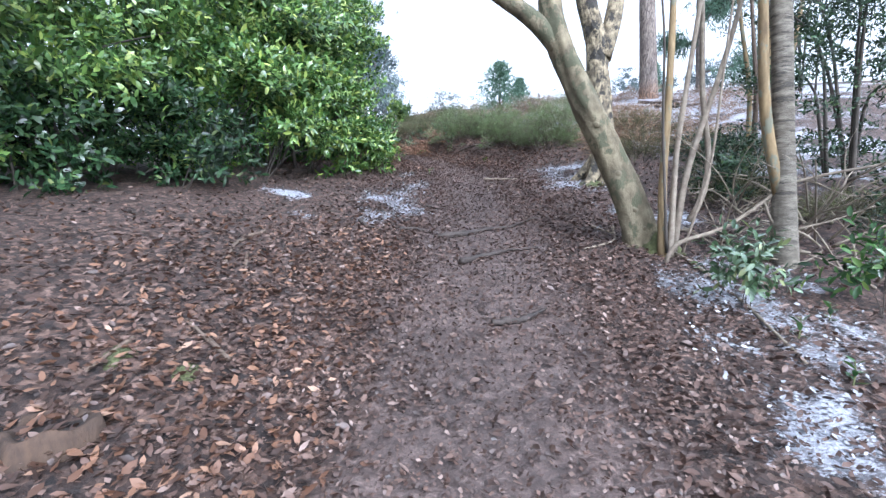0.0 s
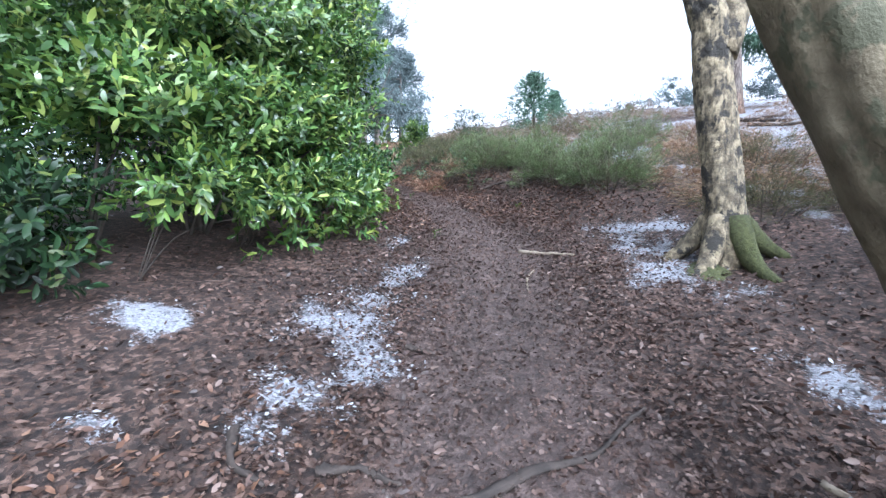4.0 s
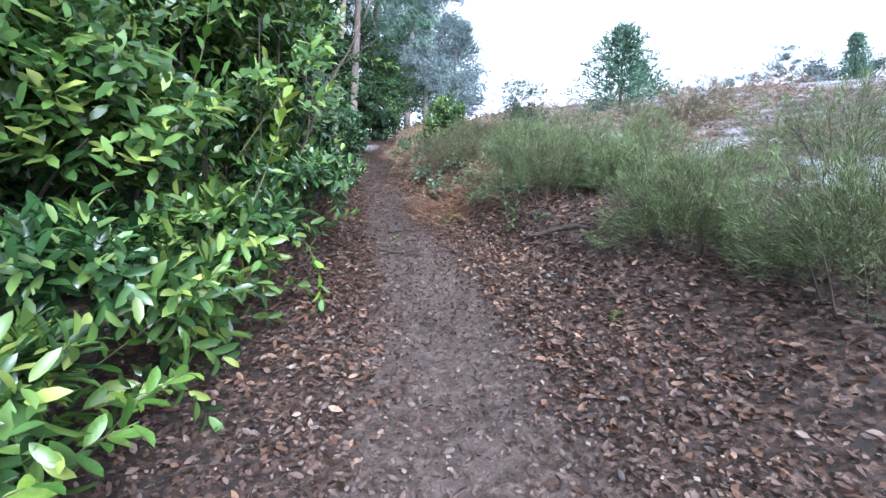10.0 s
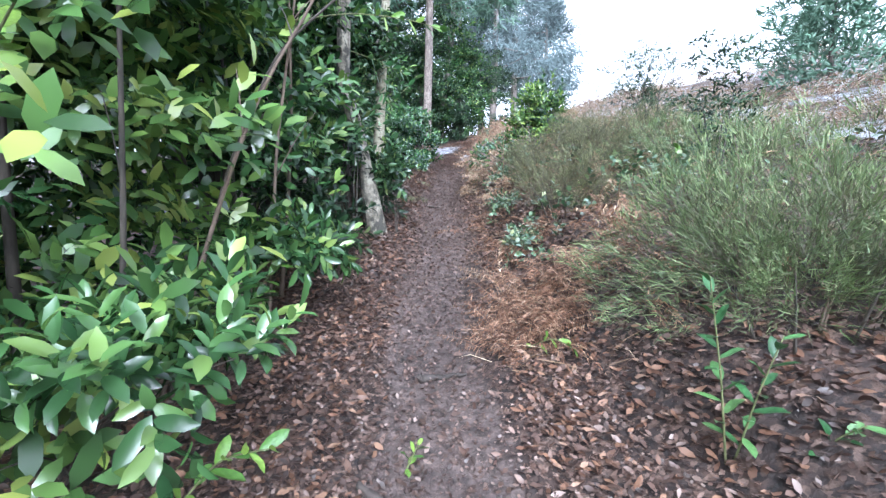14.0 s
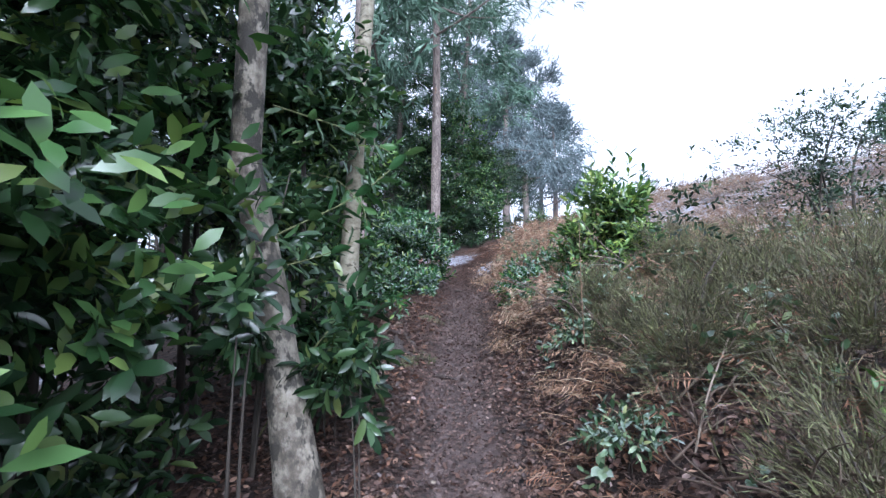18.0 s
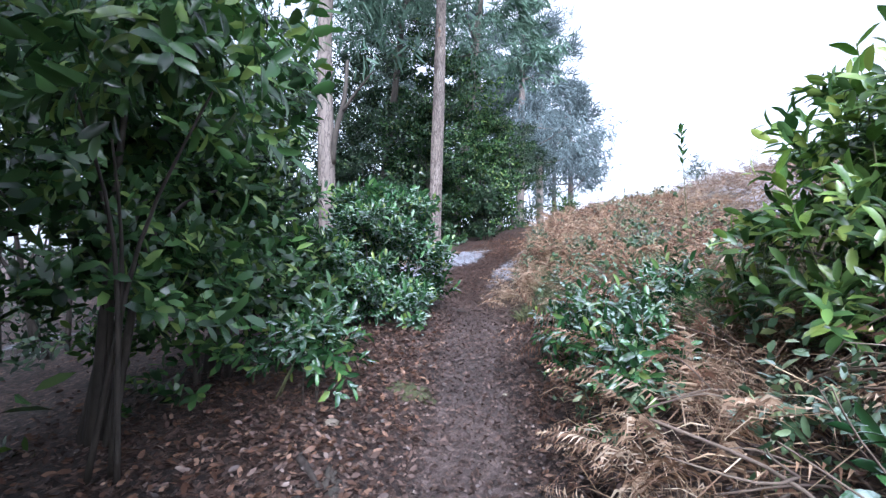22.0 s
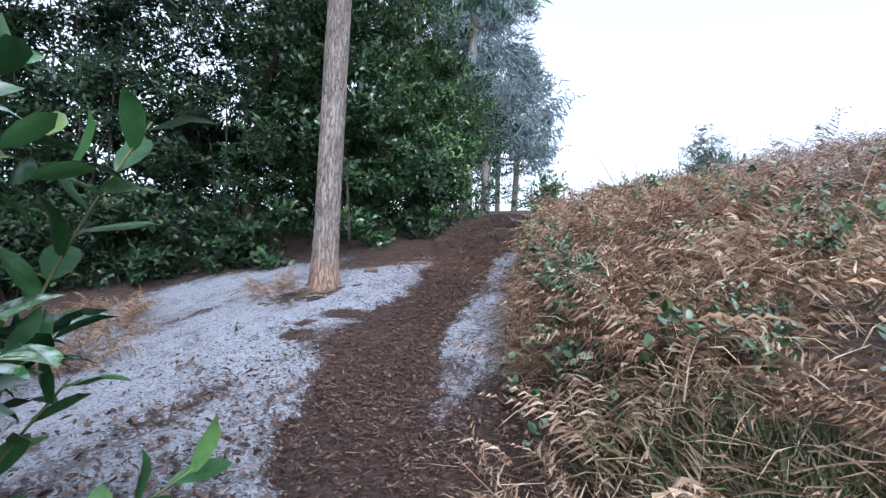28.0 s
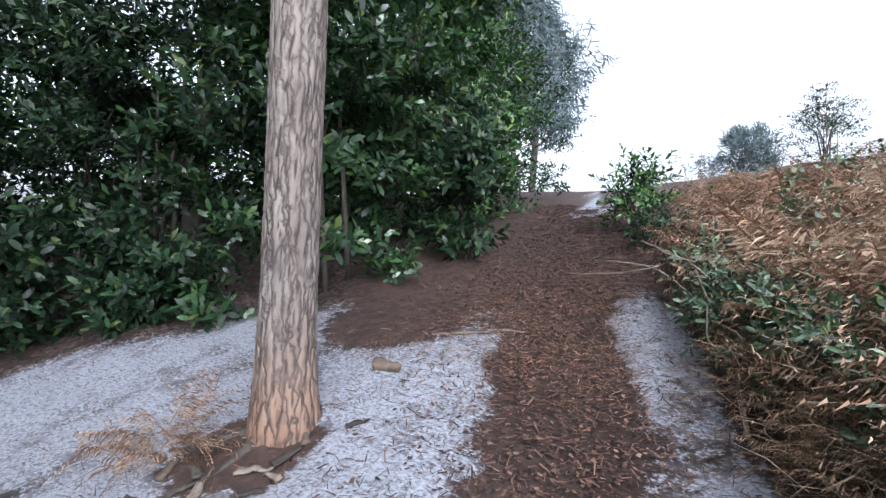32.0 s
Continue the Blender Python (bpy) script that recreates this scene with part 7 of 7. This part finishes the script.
def fallen_bough():
    """A pale dead bough with forked twigs, lying over the bracken by the snowy strip."""
    root = thing("dead_branch", (-5.3, 28.62, float(height(-5.3, 28.62))), "pale forked dead bough lying over brambles", "branch", "bare twigs")
    top = float(height(-5.3, 28.62))
    line = [(-5.3, 28.62, top + .02), (-5.25, 28.99, top + .28), (-5.15, 29.3, top + .45), (-4.9, 29.6, top + .72)]
    branch(root, "bough", local(root, line), .013, .008, TWIG_PALE, 18, 8, .1, 1)
    for k, (a, b, c) in enumerate([((-5.25, 28.99, .28), (-5.4, 29.0, .42), (-5.42, 28.9, .62)), ((-5.2, 29.15, .36), (-5.0, 29.05, .3), (-4.85, 28.95, .22)), ((-5.15, 29.3, .45), (-5.3, 29.4, .6), (-5.36, 29.45, .8)), ((-5.05, 29.4, .55), (-4.85, 29.3, .56), (-4.7, 29.15, .5)), ((-5.28, 28.8, .15), (-5.1, 28.7, .14), (-4.95, 28.6, .08)), ((-4.95, 29.55, .68), (-4.95, 29.6, .85), (-5.0, 29.6, 1.0))]):
        branch(root, "twig", local(root, [(q[0], q[1], top + q[2]) for q in (a, b, c)]), .01, .004, TWIG_PALE, 12, 7, .1, k)
    return root


fallen_bough()


def chipped_where(x, y):
    return smooth(24, 26, y) * smooth(1.1, .3, np.abs(x - path_x(y) + .2)) * (1 - .8 * smooth(.4, .6, snow_amount(x, y)))


scatter_leaves("bark_chips", "brown bark chips trodden into the upper path", CHIPS, 18000, chipped_where, .012, .036, (SCRAP_V, SCRAP_F), tilt=.22, ys=(23.5, 37), wide=.9)


def grass_tuft(x, y, r_, h, n, seed, material, label):
    """A low tuft of thin arching grass blades."""
    g = float(height(x, y))
    k = np.random.default_rng(seed)
    a, q = k.uniform(0, 6.28, n), np.sqrt(k.uniform(0, 1, n)) * r_
    px, py = np.cos(a) * q, np.sin(a) * q
    p = np.stack([px, py, height(px + x, py + y) - g - .01], 1)
    d = unit(np.stack([px / r_ * .5 + k.normal(0, .35, n), py / r_ * .5 + k.normal(0, .35, n), np.ones(n)], 1))
    v_, f_ = strands(p, d, h, .0035, seed, .5)
    ob = thing("grass_tuft", (x, y, g), label, "grass", "grass on the bank", mesh_np("grass_tuft", v_, f_, material))
    return tagged(ob, kind="stuff")


for k, (x, y, r_, h) in enumerate([(-3.9, 24.5, .42, .2), (-3.6, 24.1, .42, .22), (-3.75, 23.8, .35, .2), (-3.35, 24.3, .4, .25), (-4.15, 24.9, .3, .2), (-3.3, 23.7, .4, .3), (-4.3, 24.1, .2, .18), (-3.75, 23.5, .3, .22), (-2.9, 23.4, .35, .3), (-4.4, 25.4, .25, .2)]):
    grass_tuft(x, y, r_, h, 650, 500 + k, GRASS, "low tuft of dull green grass at the bank's foot")
for k, (x, y, r_, h) in enumerate([(-4.1, 19.3, .16, .09), (-4.05, 19.8, .14, .09)]):
    grass_tuft(x, y, r_, h, 90, 520 + k, GRASS, "short dull grass on the path's lip")

# laurel boughs that hang close over the walker's way
leafy_shoot([(-3.75, 16.6, 5.45), (-3.34, 16.95, 5.6), (-3.28, 17.06, 5.65), (-3.25, 17.2, 5.72)], 9, .16, LEAF_DEEP, 60, "low laurel bough with long drooping leaves", .35)
leafy_shoot([(-3.6, 16.6, 5.6), (-3.12, 16.94, 5.9), (-3.05, 17.07, 6.01), (-2.98, 17.2, 6.15), (-2.95, 17.35, 6.3)], 15, .17, LEAF_DEEP, 61, "overhanging laurel bough with long drooping leaves", .3)
leafy_shoot([(-3.75, 17.0, 6.6), (-3.35, 17.2, 6.45), (-3.1, 17.35, 6.3)], 12, .16, LEAF_DEEP, 62, "overhanging laurel bough with long drooping leaves", .25)
leafy_shoot([(-3.75, 17.1, 4.6), (-3.5, 17.15, 5.1), (-3.38, 17.3, 5.3)], 11, .16, LEAF_DEEP, 63, "low laurel shoot beside the birch", .3)
leafy_shoot([(-3.7, 16.9, 4.6), (-3.45, 17.0, 5.05), (-3.35, 17.1, 5.2)], 10, .15, LEAF_DEEP, 64, "low laurel shoot beside the birch", .3)
leafy_shoot([(-1.6, 9.15, 2.5), (-1.2, 9.25, 2.85), (-1.0, 9.3, 2.95)], 12, .13, LEAF_BRIGHT, 65, "bright laurel spray low beside the path", .25)
leafy_shoot([(-1.5, 9.5, 2.5), (-1.15, 9.55, 2.9), (-.95, 9.6, 3.0)], 12, .13, LEAF_BRIGHT, 66, "bright laurel spray low beside the path", .25)
leafy_shoot([(-1.5, 9.8, 2.6), (-1.2, 9.85, 2.95), (-1.0, 9.9, 3.08)], 12, .13, LEAF_BRIGHT, 67, "bright laurel spray low beside the path", .25)
leafy_shoot([(-1.6, 10.4, 2.75), (-1.3, 10.5, 3.2), (-1.13, 10.58, 3.42)], 13, .12, LEAF_BRIGHT, 68, "bright laurel spray low beside the path", .25)
for k, (x, y, s) in enumerate([(-1.55, 17.9, .6), (-1.9, 18.9, .6), (-2.3, 19.9, .6), (-1.75, 20.1, .7), (-2.5, 20.6, .5), (-1.2, 16.9, .5), (-3.5, 25.8, .7), (-4.2, 27.3, .6), (-3.9, 28.4, .7), (-4.4, 31.0, .8)]):
    twig_tangle((x, y), 70 + k, 9, s, "tangle of thin brown stalks on the bank", TWIG if k % 3 else TWIG_PALE)

# green growth at the bank's foot
for k, (x, y, s) in enumerate([(-3.05, 20.9, .3), (-3.3, 22.4, .3), (-2.75, 21.9, .35), (-3.5, 22.9, .28), (-2.4, 20.2, .3), (-3.55, 23.6, .3), (-3.0, 22.9, .3), (-4.0, 25.6, .25), (-2.9, 24.4, .3), (-3.4, 26.4, .3), (-3.9, 26.9, .3), (-4.3, 28.9, .3), (-3.2, 28.0, .35), (-2.2, 18.9, .25), (-1.8, 17.6, .25), (-1.3, 16.2, .22)]):
    laurel((x, y), s, s, .3 + .25 * s, 60, .065, BRAMBLE, 400 + k, "green bramble trailing through dead bracken", .05, 6, False, 3, group="brambles on the bank", name="bramble_bush")
